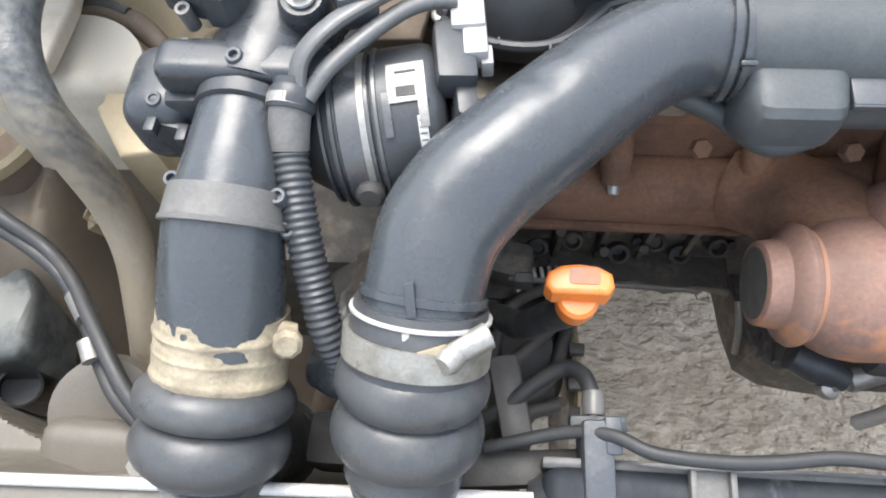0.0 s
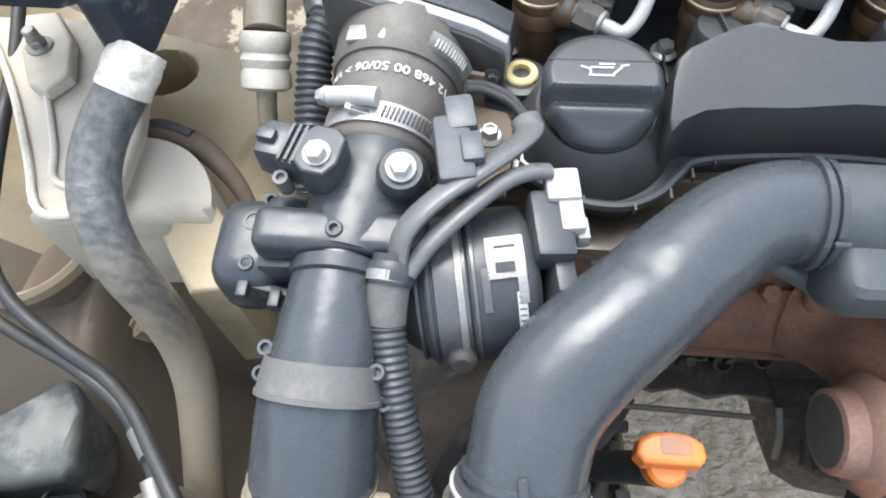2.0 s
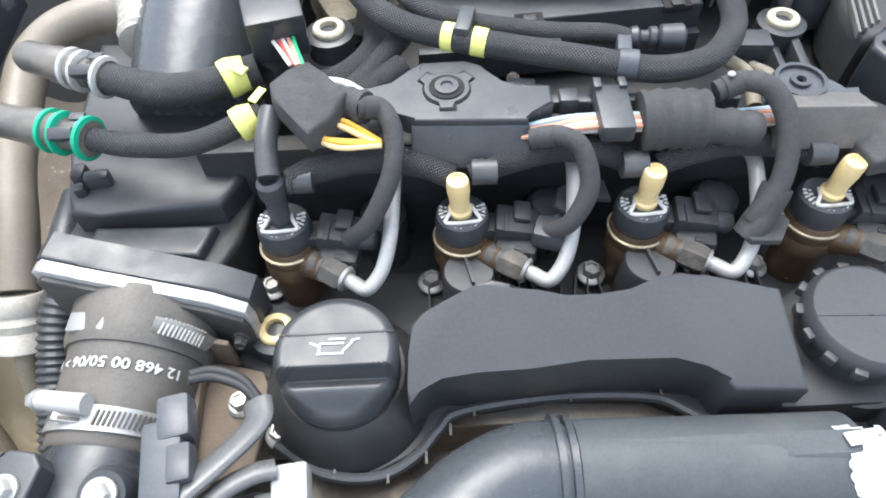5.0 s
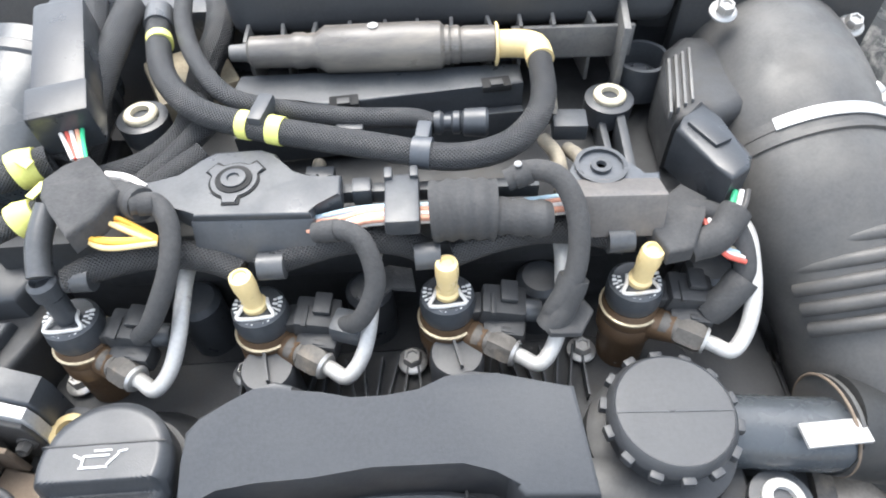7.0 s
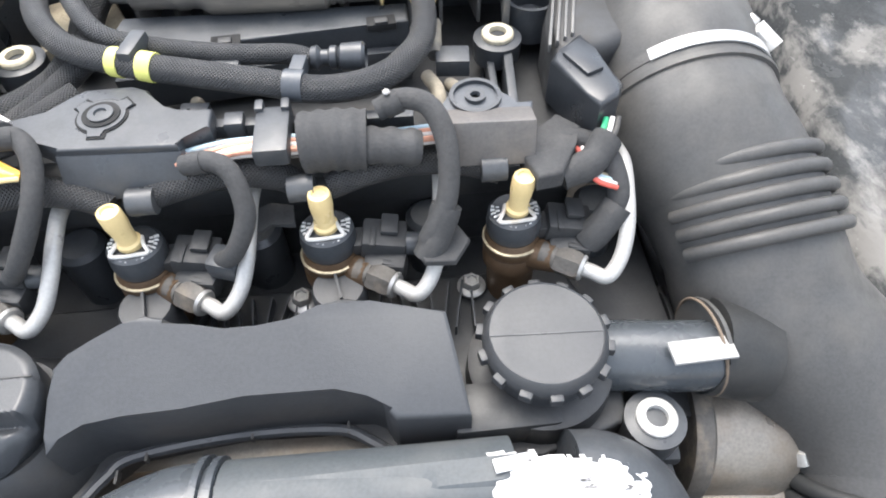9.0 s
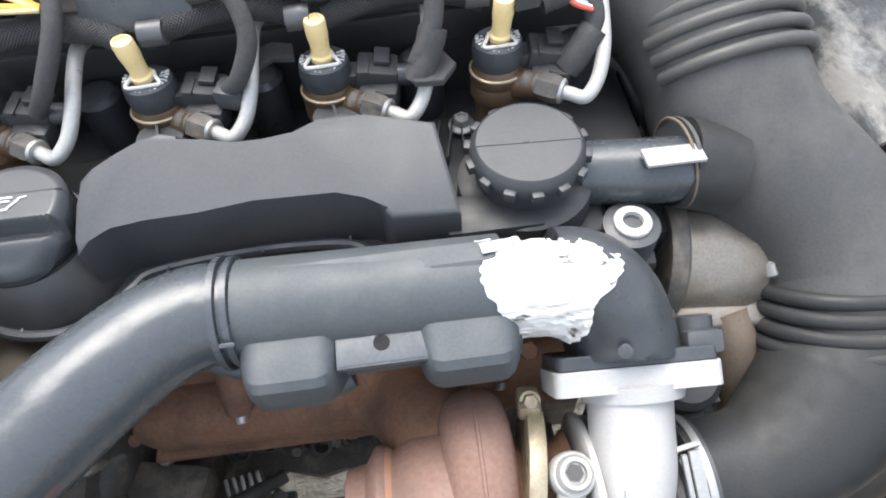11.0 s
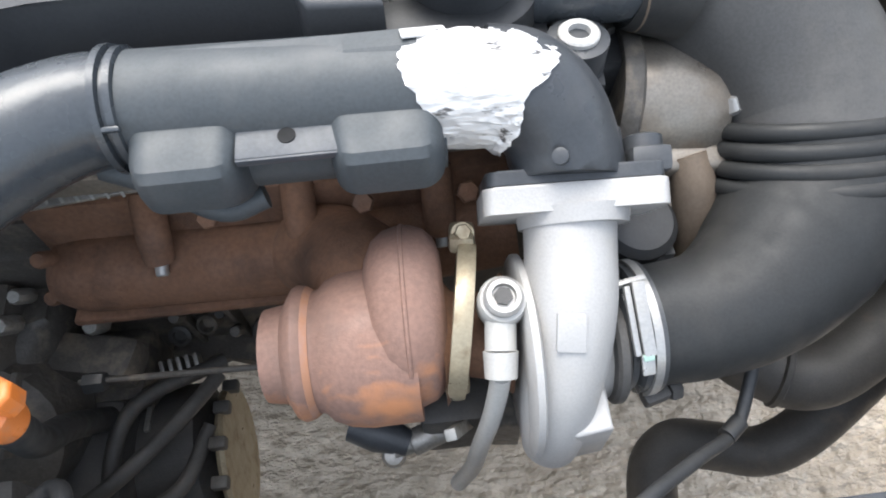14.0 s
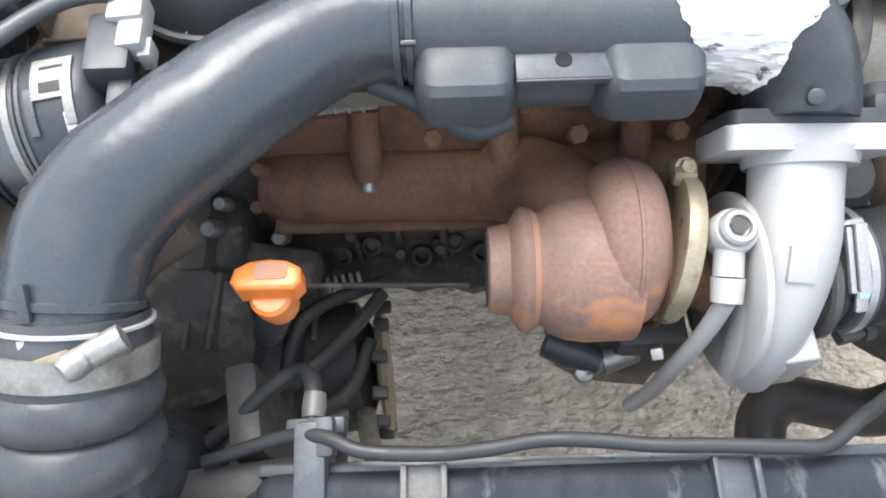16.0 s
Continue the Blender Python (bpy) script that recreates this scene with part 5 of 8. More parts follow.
# timing side casting
casting = thing("pump_housing", (0.39, 0.31, 0.85), "weathered silver aluminium pump housing", "housing")
part("dome", lathe([(0.036, -0.012), (0.0375, -0.008), (0.0375, 0.034), (0.034, 0.044), (0.020, 0.050)], (0.396, 0.330, 0.900), (1, -0.12, -0.10), 44), M_ALUDIRTY, casting)
part("rim_plate", lathe([(0.039, -0.006), (0.040, -0.004), (0.040, 0.003), (0.038, 0.005)], (0.3875, 0.331, 0.901), (1, -0.12, -0.10), 44), M_GREASE, casting, "dark rim plate")
part("web", box((0.415, 0.290, 0.893), (0.062, 0.016, 0.020), (20, 0, -4), 0.006, 4), M_ALUDIRTY, casting)
part("lower_body", join(prism(rounded(0.382, 0.272, 0.050, 0.070, 0.012), 0.70, 0.868, 0.010), lathe([(0.022, 0), (0.022, 0.020), (0.018, 0.024)], (0.386, 0.268, 0.860), (0.1, -0.2, 1), 28)), M_BLACK, casting, "black oily pump body")
part("sleeve_hose", tube([(0.417, 0.291, 0.898), (0.421, 0.278, 0.885), (0.426, 0.264, 0.855), (0.432, 0.252, 0.800), (0.436, 0.246, 0.740)], [0.0105, 0.0118, 0.0122, 0.012, 0.012], 28, 8), M_DIRT, casting, "brown dirt covered sleeve")
part("bracket", join(box((0.3560, 0.3170, 0.9400), (0.028, 0.032, 0.010), (0, 0, -5), 0.003), box((0.3600, 0.308, 0.89), (0.010, 0.040, 0.10), (0, 0, 0), 0.002)), M_BLACK, casting)
for x, y, z in ((0.437, 0.306, 0.915),):
    part("nut", hexagon(0.007, 0.01, (x, y, z), (0.6, -0.4, 0.7)), M_STEEL, casting)

# ---- charge pipe, right bellows ----
def pipe_dents(s, out):
    """Shallow dents along the top of the pipe."""
    d = 0.0
    for at, w, deep, n in ((0.105, 0.007, 0.050, (-0.35, 0.1, 0.95)), (0.078, 0.012, 0.035, (-0.6, 0.3, 0.8)), (0.135, 0.010, 0.030, (0.2, -0.5, 0.85)), (0.050, 0.014, 0.030, (0.3, -0.3, 0.9))):
        d += deep * math.exp(-((s - at) / w) ** 2) * max(0.0, out.dot(Vector(n).normalized())) ** 10
    return 1 - d


charge = thing("charge_pipe", (0.07, 0.23, 0.94), "glossy black plastic charge air pipe", "pipe")
CH = [(0.0235, 0.158, 0.944), (0.0255, 0.172, 0.951), (0.031, 0.192, 0.959), (0.046, 0.212, 0.966), (0.070, 0.234, 0.970), (0.095, 0.258, 0.971), (0.118, 0.278, 0.970), (0.138, 0.2875, 0.969), (0.156, 0.289, 0.968)]
part("pipe", tube(CH, [0.0250, 0.0255, 0.0265, 0.0268, 0.0262, 0.0256, 0.0250, 0.0245, 0.0242], 48, 14, shape=pipe_dents), M_PIPE, charge)
part("collar", join(lathe([(0.0245, -0.003), (0.0272, -0.002), (0.0272, 0.001), (0.0245, 0.002)], (0.0245, 0.166, 0.9475), (0.1, 0.85, 0.5), 40), lathe([(0.0245, -0.003), (0.0268, -0.002), (0.0268, 0.001), (0.0245, 0.002)], (0.0238, 0.160, 0.9445), (0.1, 0.85, 0.5), 40)), M_PIPE, charge)
part("key_rib", box((0.0225, 0.153, 0.9715), (0.004, 0.014, 0.004), (35, 0, 8), 0.001), M_PIPE, charge)
part("end_ring", join(lathe([(0.024, -0.002), (0.0272, -0.0015), (0.0272, 0.0015), (0.024, 0.002)], (0.1525, 0.289, 0.968), (1, 0, 0), 40), lathe([(0.024, -0.002), (0.0262, -0.0015), (0.0262, 0.0015), (0.024, 0.002)], (0.1580, 0.289, 0.968), (1, 0, 0), 40)), M_PIPE, charge)
part("catch", join(*[box((0.158, 0.289 - 0.0275 * math.cos(radians(a)), 0.968 + 0.0275 * math.sin(radians(a))), (0.007, 0.0022, 0.003), (a, 0, 0), 0.0008) for a in (28,)]), M_PIPE, charge)


def lobes(s, joints, waist, crests):
    """Radius of a bellows: round swellings between narrow waists at the joints."""
    for a, b, crest in zip(joints, joints[1:], crests):
        if a <= s < b:
            return waist + (crest - waist) * math.sin(math.pi * (s - a) / (b - a)) ** 0.55
    return waist * (0.97 if s > joints[0] else 1.0)


rb = thing("rubber_bellows", (0.015, 0.11, 0.86), "black rubber bellows hose with steel clamp", "hose", "bellows hoses")
part("neck", tube([(0.0238, 0.163, 0.946), (0.0222, 0.150, 0.936), (0.0208, 0.1415, 0.9285)], [0.0285, 0.0300, 0.0302], 40, 6), M_RUBBER, rb)
part("folds", bent([(0.0212, 0.1450, 0.9308), (0.0195, 0.1305, 0.9184), (0.0178, 0.1160, 0.9060), (0.0162, 0.1025, 0.8945)], 1.0, lambda s: lobes(s, (0.001, 0.0222, 0.0465), 0.0275, (0.0338, 0.0340)), 56, 0.0007), M_RUBBER, rb, sharp=70)
part("lower_end", tube([(0.0168, 0.1075, 0.8985), (0.0155, 0.1060, 0.880), (0.0150, 0.118, 0.850), (0.0140, 0.130, 0.790)], [0.0265, 0.0270, 0.0275, 0.0275], 32), M_RUBBER, rb)
part("white_ring", join(lathe([(0.0292, -0.0009), (0.0303, -0.0006), (0.0303, 0.0006), (0.0292, 0.0009)], (0.0235, 0.160, 0.9435), (0.1, 0.8, 0.62), 44), box((0.0215, 0.1385, 0.9625), (0.003, 0.009, 0.002), (40, 0, 5), 0.0005)), M_LIGHTSTEEL, rb, "pale locating ring")
part("clamp_band", lathe([(0.0308, -0.006), (0.0320, -0.006), (0.0320, 0.006), (0.0308, 0.006)], (0.0220, 0.149, 0.9350), (0.1, 0.8, 0.62), 44), M_CLEAR, rb, "dull steel clamp band")
part("clamp_bolt", join(tube([(0.037, 0.1365, 0.9560), (0.0525, 0.1460, 0.9560)], 0.0055, 14), lathe([(0.0054, 0), (0.0057, 0.005), (0.004, 0.008)], (0.0400, 0.1370, 0.9575), (-0.5, -0.7, 0.3), 10)), M_DULLSTEEL, rb)
part("clamp_lug", box((0.032, 0.1345, 0.9595), (0.013, 0.008, 0.003), (40, 0, 20), 0.002), M_MUD, rb)

# left tube with throttle unit
thr = thing("throttle_unit", (-0.065, 0.23, 0.94), "black plastic throttle unit with inlet tube", "throttle")
TU = [(-0.0600, 0.262, 0.9700), (-0.0615, 0.243, 0.9680), (-0.0630, 0.222, 0.9640), (-0.0645, 0.203, 0.9590), (-0.0655, 0.190, 0.9540), (-0.0670, 0.168, 0.9380), (-0.0685, 0.150, 0.9220)]
part("inlet_tube", tube(TU, [0.0205, 0.0215, 0.0225, 0.0240, 0.0262, 0.0278, 0.0282], 40, 8), M_PIPE, thr, "glossy black inlet tube")
# grey instead of black: the collar's highlight is put into its colour
part("collar", lathe([(0.0245, -0.002), (0.0282, -0.001), (0.0282, 0.001), (0.0245, 0.002)], (-0.0652, 0.1915, 0.9550), (0.05, 0.82, 0.35), 40), M_GREY, thr, "collar edge coloured pale for its highlight")
part("upper_collar", join(lathe([(0.021, -0.004), (0.0232, -0.003), (0.0232, 0.003), (0.021, 0.004)], (-0.0612, 0.2435, 0.9690), (0.03, 1, 0.15), 40)), M_THROTTLE, thr)
# lighter grey paints the sky reflection on the glossy shell
part("half_shell", lathe([(0.0255, -0.0085), (0.0277, -0.0085), (0.0258, 0.006), (0.0242, 0.006)], (-0.0648, 0.200, 0.9578), (0.05, 0.85, 0.35), 40), M_GREY, thr)
part("valve_body", join(tube([(-0.0585, 0.250, 0.966), (-0.0555, 0.272, 0.968), (-0.052, 0.298, 0.970), (-0.050, 0.312, 0.971)], [0.027, 0.028, 0.0275, 0.0255], 32), box((-0.060, 0.258, 0.970), (0.076, 0.018, 0.036), (0, 0, 1), 0.005)), M_THROTTLE, thr)
part("cross_bar", box((-0.060, 0.2555, 0.9835), (0.078, 0.0210, 0.018), (0, 3, 1), 0.0070, 5), M_THROTTLE, thr)
part("motor_housing", join(box((-0.1065, 0.2590, 0.955), (0.036, 0.048, 0.042), (0, 0, 2), 0.0165, 7), box((-0.090, 0.261, 0.960), (0.020, 0.040, 0.036), (0, 0, 2), 0.005)), M_THROTTLE, thr)
part("housing_emblem", lathe([(0.005, 0), (0.005, 0.0008), (0.004, 0.0008), (0.004, 0.0002)], (-0.1045, 0.2660, 0.9757), (0, 0, 1), 20), M_GREY, thr)
for x, y, z in ((-0.1040, 0.2440, 0.9765), (-0.1000, 0.2800, 0.974), (-0.0615, 0.2530, 0.9955), (-0.0395, 0.1990, 0.9690), (-0.0900, 0.2080, 0.9665), (-0.094, 0.200, 0.955), (-0.0365, 0.189, 0.958)):
    part("screw", join(lathe([(0.0040, -0.012), (0.0040, -0.0015), (0.0034, -0.0005), (0.0021, -0.0005), (0.0017, -0.003), (0.0003, -0.003)], (x, y, z), (0, -0.2, 1), 16)), M_BLUEGREY, thr)
part("side_lip", join(box((-0.093, 0.2365, 0.960), (0.040, 0.004, 0.012), (0, 10, -8), 0.001), box((-0.105, 0.234, 0.968), (0.005, 0.008, 0.006), (0, 0, 0), 0.001), box((-0.090, 0.231, 0.966), (0.005, 0.009, 0.006), (0, 0, 0), 0.001)), M_THROTTLE, thr)
part("sensor_block", moved(prism([(-0.010, -0.008), (-0.004, -0.013), (0.006, -0.013), (0.010, -0.006), (0.010, 0.008), (0.005, 0.013), (-0.006, 0.013), (-0.010, 0.008)], 0.978, 0.995, 0.0015), pose(-0.0705, 0.2850, 0.013, 0, 0, -10)), M_THROTTLE, thr, "slate grey pressure sensor")
part("sensor_plug", moved(join(box((-0.1015, 0.2965, 0.986), (0.014, 0.019, 0.018), (0, 0, -12), 0.003), box((-0.1040, 0.2960, 0.996), (0.008, 0.006, 0.005), (0, 0, -12), 0.001)), pose(0.0095, -0.0055, 0.013)), M_THROTTLE, thr)
part("sensor_neck", moved(box((-0.0920, 0.2940, 0.985), (0.012, 0.021, 0.016), (0, 0, -12), 0.002), pose(0.0095, -0.0055, 0.013)), M_THROTTLE, thr)
part("sensor_stub", moved(lathe([(0.0035, -0.01), (0.0035, 0.003), (0.0020, 0.003), (0.0018, 0.001)], (-0.0975, 0.2810, 0.984), (0, -0.2, 1), 14), pose(0.0095, -0.0055, 0.013)), M_GREY, thr)
for k in range(3):
    part("sensor_rib", moved(box((-0.0955 + 0.0032 * k, 0.2945 - 0.0006 * k, 0.9935), (0.0013, 0.020, 0.003), (0, 0, -12), 0), pose(0.0095, -0.0055, 0.013)), M_THROTTLE, thr)
part("sensor_bolt", moved(join(lathe([(0.0062, 0), (0.0062, 0.0015)], (-0.0805, 0.2875, 0.995), (0, -0.2, 1), 20), hexagon(0.0048, 0.005, (-0.0805, 0.287, 0.996), (0, -0.2, 1))), pose(0.0095, -0.0055, 0.013)), M_LIGHTSTEEL, thr)
part("top_bolt", join(lathe([(0.0068, 0), (0.0068, 0.0018)], (-0.0345, 0.2800, 1.003), (0.05, -0.3, 1), 24), hexagon(0.0050, 0.0045, (-0.0345, 0.2795, 1.0045), (0.05, -0.3, 1))), M_LIGHTSTEEL, thr, "bright bolt head")
part("bolt_tower", lathe([(0.013, -0.03), (0.0115, -0.004), (0.0095, 0)], (-0.0345, 0.2800, 1.0025), (0.05, -0.3, 1), 24), M_THROTTLE, thr)
part("temp_sensor", join(box((-0.012, 0.291, 0.998), (0.017, 0.036, 0.018), (0, 0, 10), 0.003), box((-0.0105, 0.310, 1.001), (0.014, 0.020, 0.014), (0, 0, 12), 0.003), box((-0.004, 0.290, 1.003), (0.010, 0.016, 0.012), (0, 0, 10), 0.002)), M_BLUEGREY, thr, "slate grey temperature sensor")

# recirculation valve beside it
egr = thing("valve_actuator", (0.015, 0.258, 0.94), "black round valve actuator with bright cap bands", "actuator")
EX = (1.0, 0.16, 0.05)
EC, EN = Vector((0.017, 0.2555, 0.948)), Vector(EX).normalized()
part("drum", lathe([(0.012, -0.066), (0.022, -0.056), (0.029, -0.046), (0.0340, -0.040), (0.0340, -0.021), (0.0360, -0.020), (0.0366, -0.016), (0.0366, 0.003), (0.0355, 0.007), (0.0310, 0.011), (0.012, 0.013)], EC, EX, 48), M_PLASTIC, egr)
part("sleeve", lathe([(0.0335, -0.037), (0.0350, -0.036), (0.0350, -0.0215), (0.0335, -0.021)], EC, EX, 48), M_CAN, egr, "satin grey sleeve")
part("edge_band", lathe([(0.0352, -0.0265), (0.0359, -0.0262), (0.0359, -0.0232), (0.0352, -0.0230)], EC, EX, 44), M_DULLSTEEL, egr)
part("cap_rim", lathe([(0.0362, -0.0195), (0.0373, -0.0190), (0.0373, -0.0175), (0.0362, -0.0170)], EC, EX, 44), M_CAN, egr)
for k, h in enumerate((-0.0440, -0.0385)):
    part("drum_ring", lathe([(0.028 + 0.004 * k, h - 0.001), (0.0330 + 0.003 * k, h - 0.0007), (0.0330 + 0.003 * k, h + 0.0007), (0.028 + 0.004 * k, h + 0.001)], EC, EX, 44), M_PLASTIC, egr)


def curved_plate(h0, h1, a0, a1, r, thick):
    """A plate bent round the drum, from h0 to h1 along it."""
    vs, fs, n = [], [], 10
    for k in range(n + 1):
        a = radians(a0 + (a1 - a0) * k / n)
        d = Vector((0, -math.cos(a), math.sin(a)))
        d = (d - EN * d.dot(EN)).normalized()
        vs += [EC + EN * h0 + d * r, EC + EN * h1 + d * r, EC + EN * h1 + d * (r + thick), EC + EN * h0 + d * (r + thick)]
    for k in range(n):
        p, q = 4 * k, 4 * k + 4
        fs += [(p + i, p + (i + 1) % 4, q + (i + 1) % 4, q + i) for i in range(4)]
    return mesh_from(vs, fs + [(3, 2, 1, 0), (4 * n, 4 * n + 1, 4 * n + 2, 4 * n + 3)])


clip = part("spring_clip", curved_plate(-0.0120, 0.0045, 66, 96, 0.0366, 0.0012), M_DULLSTEEL, egr, "bright spring clip with slots")
part("clip_leg", curved_plate(0.0005, 0.0045, 48, 66, 0.0366, 0.0012), M_DULLSTEEL, clip)
part("clip_leg", curved_plate(-0.0150, -0.0115, 44, 74, 0.0366, 0.0012), M_CAN, clip)
part("clip_slot", curved_plate(-0.0085, 0.0000, 70, 77, 0.0378, 0.0003), M_BLACK, clip)
part("clip_slot", curved_plate(-0.0085, 0.0010, 87, 89, 0.0378, 0.0003), M_BLACK, clip)
lab = part("label", curved_plate(-0.0005, 0.0035, 28, 56, 0.0367, 0.0005), M_LETTER, egr, "pale printed label strip")
for k in range(6):
    part("print_bar", curved_plate(0.0000, 0.0030, 30 + 4.4 * k, 31 + 4.4 * k + 0.4 * (k % 2), 0.0372, 0.0002), M_GREY, lab)
part("plug_base", join(box((0.032, 0.266, 0.980), (0.018, 0.034, 0.016), (0, 8, 8), 0.003), box((0.036, 0.250, 0.966), (0.010, 0.030, 0.03), (0, 10, 8), 0.003)), M_PLASTIC, egr)
part("plug", join(box((0.0372, 0.2850, 0.984), (0.0155, 0.017, 0.013), (0, 0, 6), 0.002), box((0.0410, 0.2730, 0.983), (0.011, 0.022, 0.011), (0, 0, 6), 0.002), box((0.0465, 0.2660, 0.979), (0.0055, 0.011, 0.009), (0, 0, 6), 0.001)), M_WHITE, egr, "pale grey plug")
part("link", lathe([(0.007, 0), (0.007, 0.012), (0.005, 0.014)], (-0.004, 0.224, 0.945), (0, -1, 0.3), 18), M_DARK, egr)

# harness with ribbed conduit
har = thing("throttle_harness", (-0.03, 0.22, 0.96), "taped wires running into a ribbed black conduit", "cable")
part("conduit", bent([(-0.0365, 0.236, 0.982), (-0.0375, 0.224, 0.972), (-0.0350, 0.208, 0.962), (-0.031, 0.190, 0.950), (-0.026, 0.172, 0.936), (-0.021, 0.156, 0.922), (-0.015, 0.146, 0.905)], 0.0078, lambda s: 1 + 0.06 * math.sin(s * 2 * math.pi / 0.0034), 20, 0.0005), M_PLASTIC, har)
part("collar", join(lathe([(0.0095, -0.005), (0.0105, -0.003), (0.0105, 0.003), (0.0095, 0.005)], (-0.036, 0.238, 0.983), (0.1, 1, 0.4), 24), lathe([(0.0088, 0.003), (0.0095, 0.008)], (-0.036, 0.238, 0.983), (0.1, 1, 0.4), 24)), M_PLASTIC, har)
part("cuff", tube([(-0.0362, 0.239, 0.984), (-0.0374, 0.230, 0.977), (-0.0372, 0.221, 0.970)], [0.0094, 0.0092, 0.0084], 22), M_GREY, har, "frayed grey tape cuff")
part("cuff_clamp", lathe([(0.0098, -0.0022), (0.0106, -0.0022), (0.0106, 0.0022), (0.0098, 0.0022)], (-0.0364, 0.237, 0.9825), (0.1, 1, 0.4), 26), M_DULLSTEEL, har, "pale metal band")
part("taped_wire", tube([(-0.034, 0.240, 0.985), (-0.031, 0.252, 0.995), (-0.019, 0.266, 1.000), (0.000, 0.283, 1.000), (0.015, 0.300, 0.996), (0.0215, 0.312, 0.992), (0.0195, 0.3215, 0.990)], 0.0072, 18, 8, flat=0.50), M_WIRETAPE, har, "grey taped wire")
part("taped_wire", tube([(-0.029, 0.238, 0.985), (-0.020, 0.250, 0.991), (-0.005, 0.266, 0.994), (0.010, 0.281, 0.994), (0.022, 0.2885, 0.992), (0.031, 0.291, 0.990)], 0.0057, 16, 8, flat=0.66), M_WIRETAPE, har)
for o in (0.0, 0.0034):
    part("upper_wire", tube([(0.0195 + 0.2 * o, 0.3215 + 0.4 * o, 0.990), (0.012, 0.328 + o, 0.994), (0.000, 0.331 + o, 0.998), (-0.009, 0.328 + 0.8 * o, 1.002)], 0.0022, 12, 8), M_BLACK, har)

# left bellows
lb = thing("rubber_bellows", (-0.078, 0.11, 0.84), "black rubber bellows hose with mud covered clamp", "hose", "bellows hoses")
neck = tube([(-0.0678, 0.162, 0.9300), (-0.0692, 0.1485, 0.9190), (-0.0708, 0.1355, 0.9108)], [0.0292, 0.0304, 0.0300], 64, 18, wave=lambda s: 1 + 0.035 * math.exp(-((s - 0.008) / 0.0016) ** 2) + 0.03 * math.exp(-((s - 0.030) / 0.0016) ** 2) + 0.015 * math.exp(-((s - 0.019) / 0.0012) ** 2))
for v in neck.verts:
    v.co += 0.0016 * noise.noise(v.co * 70) * Vector((0.3, -0.6, 0.7)) + 0.0007 * noise.noise(v.co * 260) * Vector((0, -0.5, 0.8))
part("neck", neck, M_MUD, lb, "mud covered sleeve and clamp")
part("clamp_bolt", join(tube([(-0.047, 0.150, 0.929), (-0.040, 0.152, 0.928), (-0.034, 0.153, 0.9255)], [0.0045, 0.006, 0.005], 12), lathe([(0.0030, 0), (0.0068, 0.001), (0.0072, 0.006), (0.0050, 0.008)], (-0.037, 0.150, 0.927), (0.2, -0.6, 0.6), 9)), M_MUD, lb)
part("folds", bent([(-0.0708, 0.1368, 0.9116), (-0.0726, 0.1230, 0.9036), (-0.0742, 0.1090, 0.8955), (-0.0757, 0.0975, 0.8888)], 1.0, lambda s: lobes(s, (0.001, 0.0200, 0.0435), 0.0285, (0.0366, 0.0362)), 56, 0.0007), M_RUBBER, lb, sharp=70)
part("lower_cuff", lathe([(0.0285, -0.002), (0.0300, -0.001), (0.0300, 0.001), (0.0285, 0.002)], (-0.0752, 0.1015, 0.8910), (0.10, 0.86, 0.50), 44), M_CREAM, lb, "pale dusty lower cuff")
part("lower_end", tube([(-0.0748, 0.1060, 0.8935), (-0.0755, 0.1055, 0.875), (-0.0770, 0.118, 0.845), (-0.080, 0.130, 0.780)], [0.0275, 0.0280, 0.0285, 0.0285], 32), M_RUBBER, lb)

# ---- intake hose, flange and box behind the throttle ----
tb = thing("throttle_bracket", (0.0, 0.33, 0.96), "brown oily steel bracket beside the oil cap", "bracket")
part("plate", prism([(-0.014, 0.357), (0.012, 0.350), (0.0165, 0.340), (0.0150, 0.318), (0.0125, 0.296), (-0.018, 0.295), (-0.018, 0.330)], 0.9575, 0.9620, 0.0015), M_DIRT, tb)
part("folded_edge", box((-0.0165, 0.324, 0.9660), (0.0030, 0.054, 0.0090), (0, 0, 2), 0.001), M_DIRT, tb)
part("upstand", box((-0.0105, 0.3575, 0.9720), (0.0200, 0.0030, 0.0240), (0, 0, -12), 0.001), M_DIRT, tb)
ih = thing("intake_hose", (-0.045, 0.34, 0.96), "dark rubber intake hose with white printing and steel clamps", "hose")
IX = Vector((0.10, 0.98, 0.12)).normalized()
IA = Vector((-0.0505, 0.318, 0.971))
part("hose", lathe([(0.0275, -0.012), (0.0290, -0.010), (0.0292, 0.006), (0.0312, 0.014), (0.0315, 0.030), (0.0330, 0.040), (0.0345, 0.062)], IA, IX, 44), M_HOSEBROWN, ih)
part("upper_cuff", lathe([(0.0335, 0.034), (0.0350, 0.038), (0.0362, 0.056), (0.035, 0.062)], IA, IX, 44), M_HOSEBROWN, ih)
part("clamp_band", lathe([(0.0297, -0.006), (0.0308, -0.006), (0.0308, 0.005), (0.0297, 0.005)], IA, IX, 44), M_STEEL, ih, "bright perforated clamp band")
part("screw_housing", tube([(-0.0740, 0.3235, 0.9990), (-0.0600, 0.3195, 1.0045), (-0.0490, 0.3175, 1.0060)], 0.0046, 18, 4), M_LIGHTSTEEL, ih, "bright worm screw housing")
